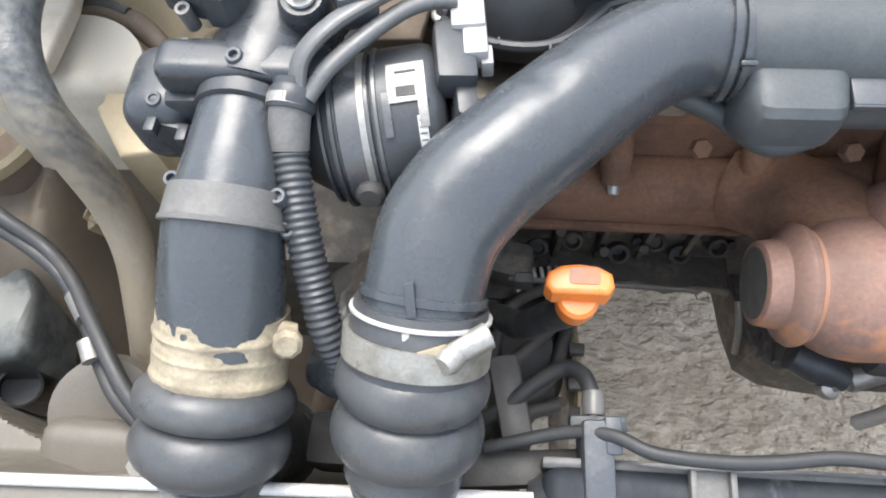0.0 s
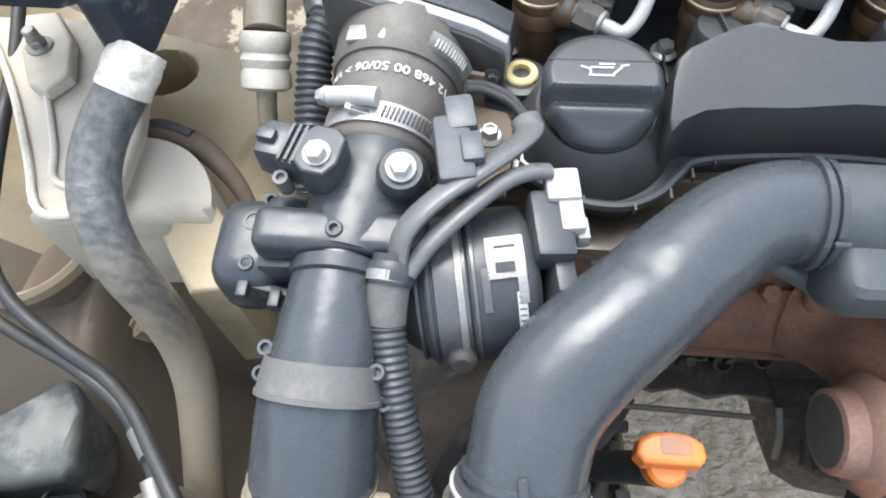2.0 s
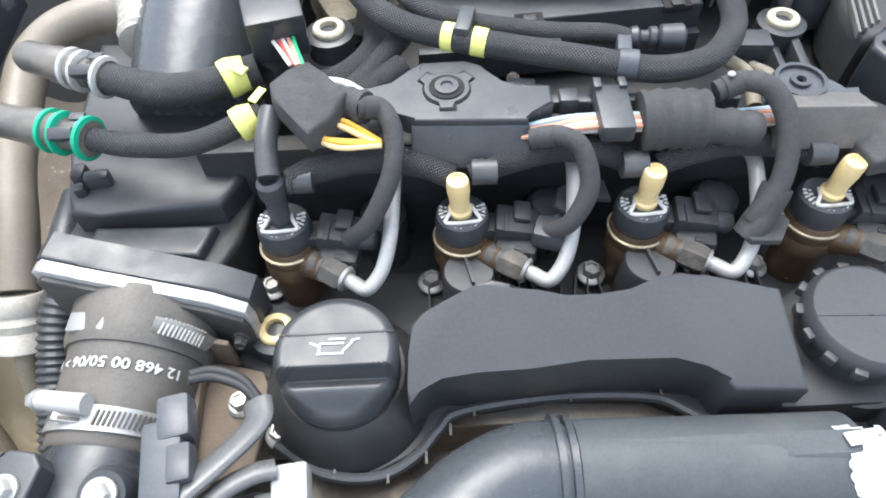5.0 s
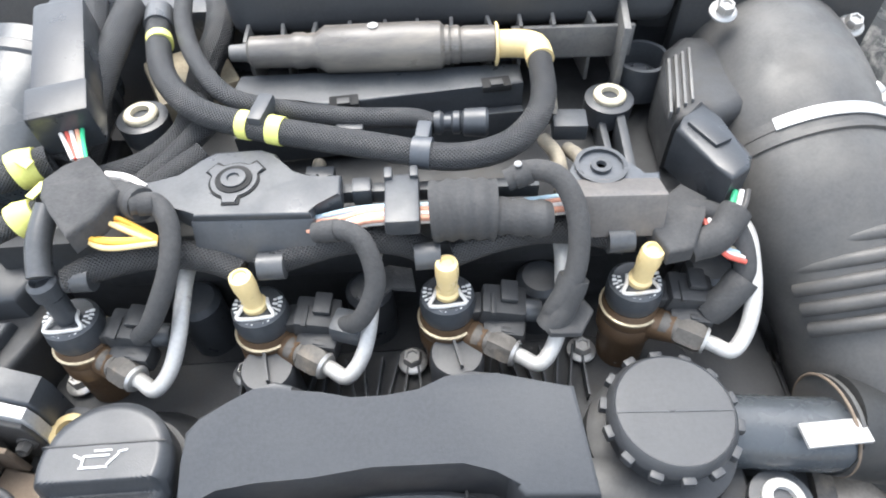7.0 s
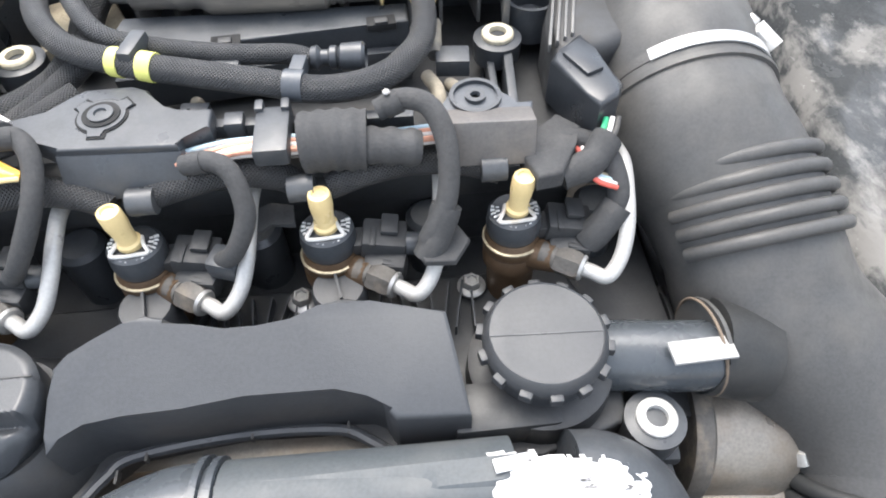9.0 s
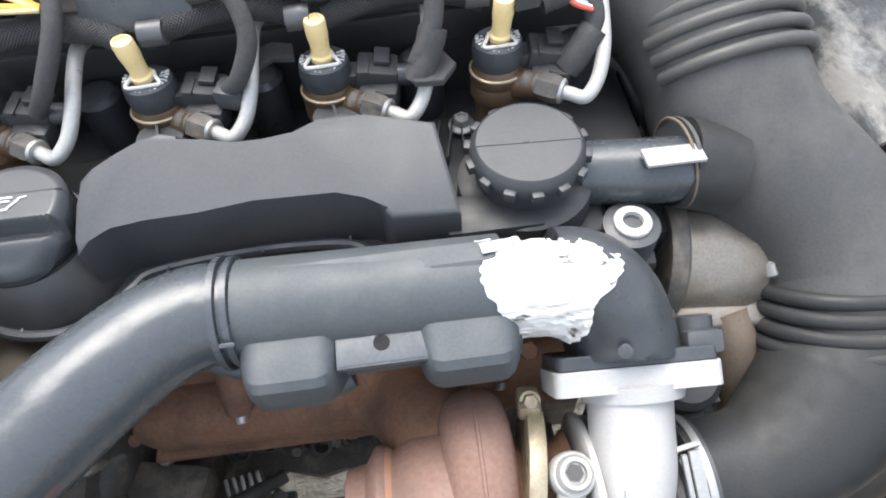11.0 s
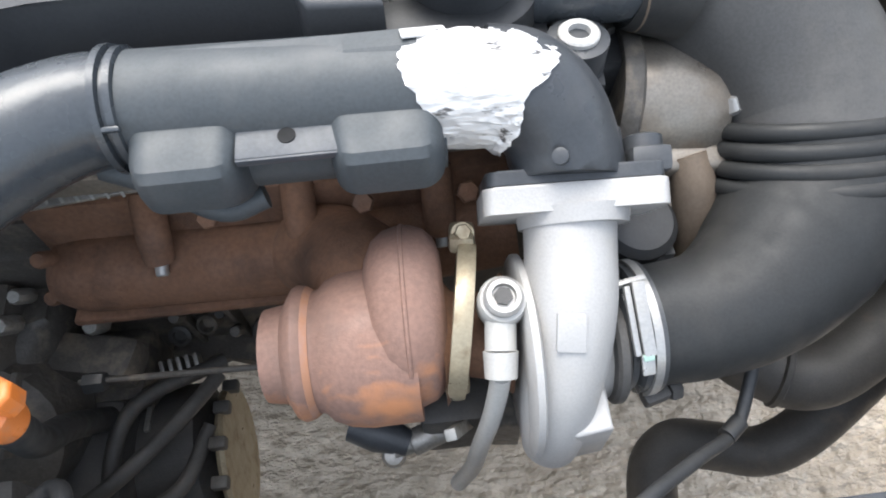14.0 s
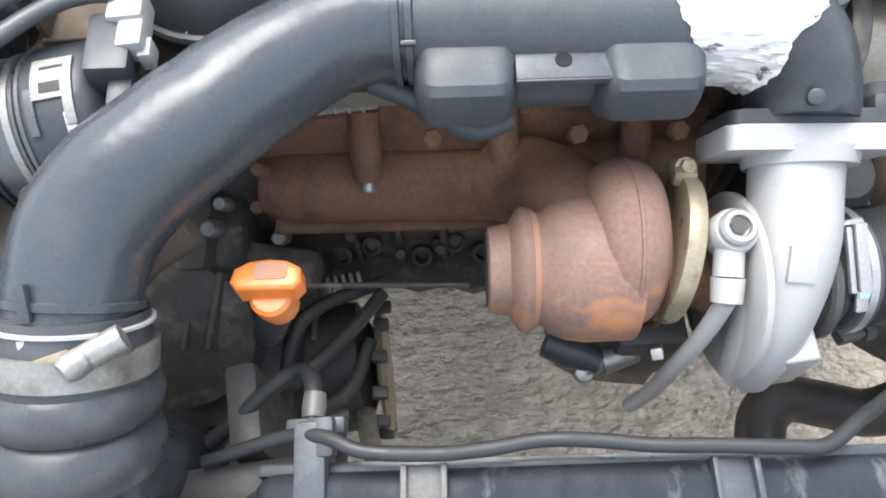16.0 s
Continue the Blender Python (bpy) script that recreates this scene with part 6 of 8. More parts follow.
part("clamp_screw", join(hexagon(0.0044, 0.006, (-0.0740, 0.3235, 0.9990), (-0.92, 0.22, -0.30)), lathe([(0.0052, -0.001), (0.0052, 0.001), (0.004, 0.0012)], (-0.0745, 0.3236, 0.9988), (-0.92, 0.22, -0.30), 18)), M_STEEL, ih)
part("screw_saddle", box((-0.0575, 0.3135, 1.0010), (0.0145, 0.0040, 0.0034), (0, 14, -6), 0.0008), M_LIGHTSTEEL, ih)
part("saddle_slot", box((-0.0572, 0.3128, 1.0028), (0.0090, 0.0014, 0.0010), (0, 14, -6), 0.0002), M_DARK, ih)
IU, IW = Vector((1, -0.1, 0)), Vector((0, -0.12, 1))


def on_hose(a, u, r):
    """A point on the intake hose: angle, length along its axis, radius."""
    return IA + IX * u + r * (math.cos(a) * IU + math.sin(a) * IW)


for k in range(13):
    a = radians(82 - 4.0 * k)
    part("band_slot", box(on_hose(a, -0.0005, 0.0310), (0.0010, 0.0070, 0.0008), (0, 90 - math.degrees(a), -14), 0), M_DARK, ih)
part("cuff_tab", box((-0.0590, 0.3575, 1.0075), (0.021, 0.0095, 0.0025), (8, -14, -8), 0.001), M_STEEL, ih, "bright clamp tab")
part("upper_band", tube([on_hose(radians(60 - 5 * k), 0.0420, 0.0366) for k in range(11)], 0.0045, 10, 3, flat=0.22), M_DULLSTEEL, ih, "dull upper clamp strap")
for k in range(11):
    a = radians(54 - 3.1 * k)
    part("clamp_tooth", box(on_hose(a, 0.0420, 0.0382), (0.0010, 0.0085, 0.0014), (0, 90 - math.degrees(a), -16), 0.0003), M_LIGHTSTEEL, ih, "bright clamp tooth")
text_data = bpy.data.curves.new("part_code", 'FONT')
text_data.body = "12 468 00 50/06 > VM"
text_data.size, text_data.offset, text_data.resolution_u = 0.0068, 0.00012, 3
text_ob = bpy.data.objects.new("part_code", text_data)
text_mesh = bpy.data.meshes.new_from_object(text_ob)
pb = bmesh.new()
pb.from_mesh(text_mesh)
wide = max(v.co.x for v in pb.verts)
bmesh.ops.subdivide_edges(pb, edges=[e for e in pb.edges if e.calc_length() > 0.002], cuts=1)
for v in pb.verts:
    v.co = on_hose(radians(24 + 130 * v.co.x / wide), 0.0262 - v.co.y, 0.0319)
part("printed_code", pb, M_LETTER, ih, "worn white printed part code")
bpy.data.objects.remove(text_ob)

fl = thing("intake_flange", (-0.04, 0.385, 0.96), "black intake flange with bright gasket edge", "flange")
FO = [(-0.050, -0.03), (0.038, -0.03), (0.046, -0.012), (0.047, 0.012), (0.0455, 0.0205), (0.030, 0.028), (0.000, 0.0355), (-0.030, 0.0425), (-0.046, 0.0470), (-0.050, 0.0440)]
part("gasket_plate", upright(FO, (-0.0350, 0.3735, 0.976), 0.006, -8.0, 0.001), M_GASKET, fl, "bright metal plate edge")
# dark face stands in for the shadow below the gasket edge
part("front_plate", upright([(x * 0.97, z - 0.0045) for x, z in FO], (-0.0358, 0.3695, 0.976), 0.003, -8.0, 0.001), M_DARK, fl, "front plate coloured dark for the shadow under the gasket")
part("rear_flange", upright([(x * 1.01, z + 0.001) for x, z in FO], (-0.0335, 0.3845, 0.976), 0.015, -8.0, 0.002), M_PLASTIC, fl)
part("lug_bolt", bolt_mesh(0.005, (0.003, 0.363, 0.976), (0, -1, 0.3)), M_DARK, fl)

ib = thing("intake_box", (-0.05, 0.46, 0.95), "glossy black plastic intake box with stepped lid", "intake")
part("box_body", prism([(-0.092, 0.400), (-0.010, 0.392), (0.000, 0.412), (0.004, 0.450), (0.008, 0.56), (-0.112, 0.57), (-0.104, 0.46), (-0.094, 0.43)], 0.93, 0.992, 0.004), M_BLACK, ib)
part("box_lid", prism([(-0.086, 0.423), (-0.070, 0.421), (-0.008, 0.424), (0.002, 0.444), (0.006, 0.50), (0.000, 0.56), (-0.108, 0.565), (-0.100, 0.47), (-0.090, 0.436)], 0.992, 1.008, 0.004), M_COVER, ib)
part("front_step", prism([(-0.078, 0.404), (-0.018, 0.398), (-0.012, 0.418), (-0.076, 0.420)], 0.99, 0.999, 0.003), M_PLASTIC, ib)
for c, s, a in (((-0.0745, 0.4420, 1.012), (0.013, 0.007, 0.009), 10), ((-0.0860, 0.4470, 1.010), (0.007, 0.010, 0.010), 0), ((-0.0830, 0.4360, 1.010), (0.006, 0.006, 0.008), 20)):
    part("side_clip", box(c, s, (0, 0, a), 0.002), M_PLASTIC, ib)
part("side_pipe", tube([(-0.097, 0.45, 0.99), (-0.099, 0.42, 0.985), (-0.094, 0.40, 0.98)], 0.009, 16), M_RUBBER, ib)

conduit = thing("side_conduit", (-0.10, 0.36, 0.93), "ribbed black conduit beside the intake hose", "cable")
part("conduit", bent([(-0.088, 0.396, 0.985), (-0.0935, 0.380, 0.978), (-0.0950, 0.360, 0.965), (-0.0945, 0.335, 0.950), (-0.093, 0.310, 0.935)], 0.0095, lambda s: 1 + 0.08 * math.sin(s * 2 * math.pi / 0.0042), 20, 0.0006), M_PLASTIC, conduit)

# ---- quick-fit hoses and big plug at the rear left ----
def quick_hose(pts, r, ring_mat, word):
    ob = thing("quick_fit_hose", pts[0], "black braided fuel hose with " + word + " quick coupling", "hose", "quick-fit hoses")
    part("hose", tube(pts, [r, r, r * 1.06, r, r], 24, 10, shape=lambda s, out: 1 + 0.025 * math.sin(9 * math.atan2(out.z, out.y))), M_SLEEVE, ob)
    a, b = Vector(pts[0]), Vector(pts[1])
    d = (a - b).normalized()
    part("coupling", lathe([(0.0092, -0.010), (0.0085, -0.006), (0.0075, 0.000), (0.0075, 0.004), (0.0098, 0.006), (0.0100, 0.024), (0.0092, 0.026), (0.0088, 0.044), (0.007, 0.048)], a, d, 24), M_CANISTER, ob, "dark grey coupling")
    part("latch", join(box(a + d * 0.002 + Vector((0, -0.006, 0.006)), (0.012, 0.006, 0.007), (30, 0, 0), 0.001), box(a + d * -0.002 + Vector((0, 0.007, 0.004)), (0.008, 0.005, 0.007), (0, 0, 0), 0.001)), M_PLASTIC, ob)
    for h in (-0.008, 0.0065, 0.0135):
        part("ring", lathe([(0.0088, h - 0.0018), (0.0113, h - 0.0010), (0.0113, h + 0.0010), (0.0088, h + 0.0018)], a, d, 28), ring_mat, ob, word + " ring")
    return ob


quick_hose([(-0.0745, 0.488, 1.044), (-0.062, 0.4825, 1.044), (-0.035, 0.4715, 1.045), (-0.011, 0.4695, 1.048), (0.016, 0.478, 1.050)], 0.0082, M_LIP, "white")
quick_hose([(-0.0735, 0.4450, 1.041), (-0.060, 0.4405, 1.041), (-0.040, 0.4350, 1.042), (-0.010, 0.4330, 1.044), (0.022, 0.4450, 1.050)], 0.0058, M_GREEN, "green")
yt = thing("yellow_tape", (0.0, 0.48, 1.055), "torn bright yellow tape round the hoses", "tape")
part("wrap", tube([(-0.001, 0.4715, 1.049), (0.003, 0.4735, 1.0495), (0.010, 0.4760, 1.050)], [0.0098, 0.0102, 0.0088], 18), M_NEON, yt)
part("wrap", tube([(0.010, 0.4385, 1.048), (0.014, 0.4405, 1.049), (0.019, 0.4430, 1.0500)], [0.0085, 0.0088, 0.0070], 18), M_NEON, yt)
part("loose_end", box((0.0085, 0.4690, 1.0585), (0.011, 0.005, 0.001), (10, 0, -35), 0), M_NEON, yt)
part("loose_end", box((0.0205, 0.4500, 1.0570), (0.010, 0.004, 0.001), (10, 0, 65), 0), M_NEON, yt)

bp = thing("harness_plug", (0.02, 0.52, 1.06), "large slate grey harness plug with wrapped wires", "connector")
part("shell", box((0.0170, 0.532, 1.070), (0.027, 0.075, 0.024), (6, 0, 14), 0.004), M_SENSOR, bp)
part("shell_lip", box((0.0275, 0.4900, 1.067), (0.029, 0.022, 0.025), (6, 0, 14), 0.002), M_SENSOR, bp)
for k, m in enumerate((M_WHITEWIRE, M_REDWIRE, M_WHITEWIRE, M_PINKWIRE, M_GREENWIRE)):
    part("wire", tube([(0.024 + 0.003 * k, 0.484, 1.066), (0.030 + 0.0022 * k, 0.474 + 0.001 * (k % 2), 1.0655), (0.037 + 0.0015 * k, 0.462, 1.064)], 0.0011, 8), m, bp)
part("tape_ball", prism([(0.029, 0.446), (0.036, 0.455), (0.046, 0.461), (0.055, 0.450), (0.066, 0.437), (0.060, 0.422), (0.050, 0.411), (0.040, 0.424), (0.031, 0.436)], 1.056, 1.068, 0.003), M_TAPE, bp, "flat black cloth tape wrap")
for k in range(6):
    o = 0.0022 * (k % 3)
    a, b, c = ((0.0455, 0.4235), (0.0600, 0.4135), (0.0800, 0.4190)) if k < 3 else ((0.0520, 0.4300), (0.0640, 0.4240), (0.0795, 0.4195))
    part("amber_wire", tube([(a[0] + o, a[1] + 0.008, 1.060), (a[0] + 0.002, a[1] - o * 0.5, 1.058 + 0.001 * (k % 2)), (b[0], b[1] + o, 1.056 + 0.0015 * (k % 2)), (c[0], c[1] + o * 0.6, 1.050)], 0.0013, 8, 8), M_ORWIRE if k % 3 else M_YELLOW, bp, "amber wire")
part("white_wire", tube([(0.054, 0.452, 1.062), (0.064, 0.450, 1.061), (0.072, 0.446, 1.058)], 0.0022, 8), M_WHITEWIRE, bp)
part("tail", bent([(0.052, 0.446, 1.056), (0.064, 0.440, 1.058), (0.074, 0.434, 1.060)], 0.008, lambda s: 1 + 0.05 * math.sin(s * 900), 14), M_TAPE, bp)

funnel = thing("rear_duct", (-0.03, 0.55, 1.0), "black plastic duct mouth behind the hoses", "air duct")
part("mouth", lathe([(0.034, -0.04), (0.040, 0.0), (0.042, 0.03), (0.042, 0.05), (0.036, 0.05)], (-0.030, 0.530, 1.02), (0.1, 1, 0.25), 36), M_PIPE, funnel)
part("mouth_rim", lathe([(0.0418, 0.030), (0.0438, 0.032), (0.0438, 0.038), (0.0418, 0.040)], (-0.030, 0.530, 1.02), (0.1, 1, 0.25), 36), M_RUBBER, funnel)
solid("crumpled_foil_pipe", bent([(-0.085, 0.60, 1.03), (-0.062, 0.555, 1.035), (-0.058, 0.53, 1.03)], 0.018, lambda s: 1 + 0.08 * math.sin(s * 900), 18), M_CREAM, (-0.07, 0.56, 1.01), "pale crumpled insulated pipe", "pipe")

for pts, r in ((((0.002, 0.630, 1.070), (0.012, 0.580, 1.060), (0.018, 0.545, 1.050), (0.018, 0.515, 1.035), (0.010, 0.490, 1.025)), 0.0090), (((0.070, 0.640, 1.060), (0.081, 0.607, 1.055), (0.083, 0.580, 1.050), (0.075, 0.560, 1.040), (0.065, 0.54, 1.02)), 0.0085)):
    h = thing("branch_hose", pts[0], "black pleated hose running down at the bulkhead", "hose", "branch hoses")
    part("hose", tube(pts, r, 24, 10, shape=lambda s, out: 1 + 0.035 * math.sin(8 * math.atan2(out.z, out.x))), M_SLEEVE, h)

# ---- left wing side ----
lh = thing("coolant_hose", (-0.19, 0.26, 0.85), "dusty black coolant hose curving down the wing", "hose")
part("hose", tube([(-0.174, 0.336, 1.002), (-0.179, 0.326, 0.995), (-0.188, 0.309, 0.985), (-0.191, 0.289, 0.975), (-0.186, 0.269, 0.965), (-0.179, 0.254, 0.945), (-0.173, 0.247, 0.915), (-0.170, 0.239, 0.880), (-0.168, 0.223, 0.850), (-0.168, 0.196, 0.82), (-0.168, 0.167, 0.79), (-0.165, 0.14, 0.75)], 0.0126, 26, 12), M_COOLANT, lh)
crumple = tube([(-0.170, 0.3440, 1.0060), (-0.1745, 0.3350, 1.0010), (-0.1790, 0.3255, 0.9945)], [0.0130, 0.0140, 0.0134], 64, 22, cap=False)
for v in crumple.verts:
    v.co += 0.0016 * noise.noise(v.co * 150) * Vector((0.2, -0.3, 0.9)) + 0.0009 * noise.noise(v.co * 420) * Vector((-0.3, -0.4, 0.8))
part("hose_clamp", crumple, M_CREAM, lh, "pale crumpled clamp")

tank = thing("washer_neck", (-0.17, 0.40, 1.0), "scuffed black plastic tank with raised seams", "tank")
part("tank_body", prism([(-0.170, 0.3375), (-0.165, 0.348), (-0.1635, 0.400), (-0.166, 0.470), (-0.176, 0.620), (-0.215, 0.620), (-0.200, 0.380), (-0.192, 0.348), (-0.182, 0.3375)], 1.002, 1.041, 0.005), M_TANK, tank)
RIMS = [(-0.177, 0.560), (-0.177, 0.426), (-0.175, 0.400), (-0.1725, 0.380), (-0.1735, 0.358), (-0.180, 0.345), (-0.192, 0.339), (-0.220, 0.340), (-0.300, 0.348)]
part("lid", prism([(x - 0.006, y + 0.004) for x, y in RIMS] + [(-0.300, 0.56)], 1.030, 1.046, 0.003), M_TANK, tank)
part("seam", tube([(x, y, 1.0425) for x, y in RIMS], 0.0026, 12), M_DULLSTEEL, tank, "pale worn seam")
part("seam", tube([(x - 0.0075, y + 0.005, 1.0465) for x, y in RIMS], 0.0022, 12), M_DULLSTEEL, tank, "pale worn seam")
part("seam_clip", box((-0.1745, 0.398, 1.045), (0.009, 0.014, 0.006), (0, 0, 4), 0.002), M_DULLSTEEL, tank)

mount = thing("engine_mount", (-0.20, 0.31, 0.82), "cream painted engine mount with folded bracket", "engine mount")
part("mount_can", prism([(-0.213 + 0.056 * math.cos(radians(a)), 0.303 + 0.056 * math.sin(radians(a))) for a in range(0, 190, 8)], 0.83, 0.917, 0.012), M_CANWHITE, mount)
part("fold", prism([(-0.176, 0.330), (-0.170, 0.330), (-0.146, 0.302), (-0.140, 0.262), (-0.160, 0.258), (-0.180, 0.286), (-0.186, 0.294), (-0.178, 0.298)], 0.80, 0.909, 0.004), M_BEIGE, mount)
part("arm", tube([(-0.240, 0.366, 0.905), (-0.212, 0.370, 0.908), (-0.182, 0.362, 0.906), (-0.155, 0.340, 0.898), (-0.140, 0.318, 0.885)], [0.007, 0.008, 0.008, 0.006, 0.004], 16), M_DIRT, mount, "brown dirty arm")
part("slot", tube([(-0.228, 0.3700, 0.9120), (-0.205, 0.3715, 0.9150), (-0.185, 0.3650, 0.9130)], 0.0035, 10), M_DARK, mount)
disc_ = thing("strut_cup", (-0.30, 0.32, 0.82), "beige pressed cup with rolled rim on the wing", "panel")
part("cup", lathe([(0.012, 0), (0.048, 0.002), (0.054, 0.010), (0.058, 0.014), (0.060, 0.010), (0.060, -0.02)], (-0.322, 0.328, 0.846), (0.1, -0.1, 1), 44), M_DIRT, disc_)
part("rolled_rim", lathe([(0.0545, 0.0125), (0.0580, 0.0160), (0.0610, 0.0125), (0.0615, 0.004)], (-0.322, 0.328, 0.846), (0.1, -0.1, 1), 44, cap=False), M_BEIGE, disc_, "beige rolled rim")
brk = thing("wing_bracket", (-0.24, 0.36, 0.93), "cream pressed steel bracket on the wing", "bracket")
part("plate", prism([(-0.345, 0.445), (-0.250, 0.445), (-0.215, 0.40), (-0.205, 0.350), (-0.205, 0.305), (-0.215, 0.290), (-0.238, 0.288), (-0.250, 0.298), (-0.264, 0.325), (-0.300, 0.385)], 0.925, 0.934, 0.003), M_CANWHITE, brk)
part("tab", prism([(-0.306, 0.436), (-0.285, 0.440), (-0.266, 0.416), (-0.256, 0.384), (-0.266, 0.370), (-0.280, 0.376), (-0.296, 0.404)], 0.936, 0.944, 0.003), M_CANWHITE, brk, "scuffed white upper tab")
part("tab_bolt", join(bolt_mesh(0.0085, (-0.284, 0.407, 0.944)), lathe([(0.0045, 0.004), (0.0045, 0.013), (0.0035, 0.014)], (-0.284, 0.407, 0.944), (0, 0, 1), 12)), M_DULLSTEEL, brk, "dull steel bolt")
part("inner_rim", tube([(-0.300, 0.43, 0.936), (-0.272, 0.375, 0.936), (-0.252, 0.335, 0.936), (-0.243, 0.312, 0.936), (-0.222, 0.304, 0.936)], 0.0022, 8), M_CREAM, brk)
part("rim", tube([(-0.345, 0.445, 0.936), (-0.300, 0.385, 0.936), (-0.264, 0.325, 0.936), (-0.250, 0.298, 0.936), (-0.238, 0.288, 0.936), (-0.215, 0.290, 0.936)], 0.0025, 8), M_CREAM, brk)
nutb = thing("wing_stud", (-0.249, 0.278, 0.80), "beige painted stud boss on the wing", "stud")
part("boss", join(lathe([(0.014, -0.03), (0.0125, 0.000), (0.008, 0.003), (0.007, 0.008)], (-0.258, 0.284, 0.790), (0, 0, 1), 20), box((-0.250, 0.282, 0.792), (0.022, 0.005, 0.005), (0, 0, -20), 0.001)), M_BEIGE, nutb)
solid("wing_plug", lathe([(0.008, 0), (0.008, 0.003), (0.006, 0.004), (0.001, 0.004)], (-0.137, 0.366, 0.888), (0, 0, 1), 20), M_MUD, (-0.137, 0.366, 0.888), "dirty beige plug screw in the wing", "screw")

ac = thing("coolant_line", (-0.13, 0.43, 0.95), "beige dusty air conditioning line with crimped ferrule", "pipe")
part("line", tube([(-0.060, 0.585, 1.015), (-0.085, 0.584, 1.016), (-0.110, 0.584, 1.016), (-0.133, 0.572, 1.014), (-0.147, 0.552, 1.008), (-0.150, 0.527, 1.000), (-0.144, 0.476, 0.990), (-0.135, 0.437, 0.980), (-0.132, 0.404, 0.964)], 0.0125, 24, 10), M_LINE, ac)
part("ferrule", lathe([(0.0142, 0), (0.0150, 0.003), (0.0150, 0.010), (0.0135, 0.012), (0.0152, 0.016), (0.0135, 0.021), (0.0150, 0.025), (0.0150, 0.032), (0.011, 0.034)], (-0.132, 0.404, 0.964), (-0.02, -0.68, -0.72), 26), M_CREAM, ac, "pale crimped ferrule")
part("thin_end", tube([(-0.1325, 0.382, 0.942), (-0.134, 0.372, 0.926), (-0.135, 0.364, 0.905)], 0.006, 14), M_MUD, ac)

ll = thing("wing_cable", (-0.20, 0.21, 0.85), "pair of black cables running down the wing", "cable")
part("cable", tube([(-0.318, 0.45, 0.94), (-0.311, 0.410, 0.930), (-0.302, 0.348, 0.920), (-0.295, 0.286, 0.900), (-0.277, 0.257, 0.890), (-0.243, 0.234, 0.880), (-0.215, 0.219, 0.870), (-0.194, 0.201, 0.865), (-0.174, 0.178, 0.868), (-0.157, 0.158, 0.870), (-0.138, 0.136, 0.870), (-0.115, 0.112, 0.860)], 0.0045, 16, 10), M_BLACK, ll)
part("cable", tube([(-0.320, 0.262, 0.87), (-0.276, 0.241, 0.870), (-0.238, 0.225, 0.870), (-0.207, 0.207, 0.865), (-0.190, 0.190, 0.860), (-0.178, 0.172, 0.856), (-0.168, 0.153, 0.850), (-0.150, 0.133, 0.85), (-0.115, 0.110, 0.85)], 0.0042, 16, 10), M_BLACK, ll)
part("joint", tube([(-0.190, 0.192, 0.862), (-0.178, 0.178, 0.862)], 0.0062, 14), M_GREY, ll)
part("joint", tube([(-0.176, 0.166, 0.858), (-0.170, 0.155, 0.856)], 0.0060, 14), M_DULLSTEEL, ll)

lamp = thing("lamp_housing", (-0.34, 0.20, 0.80), "mottled dark grey headlamp housing back", "headlamp")
part("housing", prism([(-0.42, 0.32), (-0.355, 0.288), (-0.316, 0.256), (-0.292, 0.246), (-0.279, 0.240), (-0.268, 0.215), (-0.259, 0.182), (-0.264, 0.170), (-0.296, 0.162), (-0.42, 0.155)], 0.74, 0.800, 0.010), M_LAMP, lamp)
part("upper_shell", prism([(-0.42, 0.315), (-0.360, 0.300), (-0.330, 0.278), (-0.312, 0.252), (-0.330, 0.240), (-0.42, 0.24)], 0.76, 0.822, 0.010), M_BLACK, lamp)
part("rear_hole", lathe([(0.013, -0.02), (0.0145, 0.001), (0.0125, 0.002), (0.012, -0.012), (0.001, -0.014)], (-0.274, 0.158, 0.770), (0.5, -0.1, 0.8), 28), M_BLACK, lamp)
tow = thing("crossmember_ring", (-0.155, 0.115, 0.80), "cream crossmember loop behind the front panel, shade in its colour", "crossmember")
part("loop", join(lathe([(0.030, -0.006), (0.036, 0.0), (0.034, 0.008), (0.026, 0.010), (0.002, 0.004)], (-0.175, 0.135, 0.815), (0.1, -0.4, 0.9), 32), box((-0.13, 0.10, 0.82), (0.14, 0.06, 0.03), (20, 0, 0), 0.012, 3)), M_PANEL, tow)
part("stud", hexagon(0.007, 0.012, (-0.128, 0.104, 0.845), (0, -0.3, 1)), M_DULLSTEEL, tow)

# ---- resonator, foil and elbow ----
res = thing("resonator_pipe", (0.23, 0.285, 0.94), "matt black plastic resonator pipe with two chambers", "pipe")
part("pipe", tube([(0.160, 0.289, 0.968), (0.22, 0.288, 0.967), (0.282, 0.287, 0.965)], [0.0242, 0.0242, 0.0250], 40), M_MATTPIPE, res)
FULL = [(0.296, 0.9908), (0.286, 0.9910), (0.2800, 0.9880), (0.2745, 0.9825), (0.2690, 0.9770), (0.2560, 0.9748), (0.2480, 0.9725), (0.2448, 0.9690), (0.2435, 0.9600), (0.2450, 0.9500), (0.252, 0.942), (0.275, 0.940), (0.290, 0.943)]
BARE = [(0.296, 0.9908), (0.286, 0.9905), (0.2800, 0.9870), (0.2755, 0.9815), (0.2725, 0.9750), (0.2716, 0.9690), (0.2640, 0.9655), (0.2590, 0.9600), (0.2575, 0.9540), (0.2580, 0.9490), (0.2610, 0.9430), (0.275, 0.940), (0.290, 0.943)]


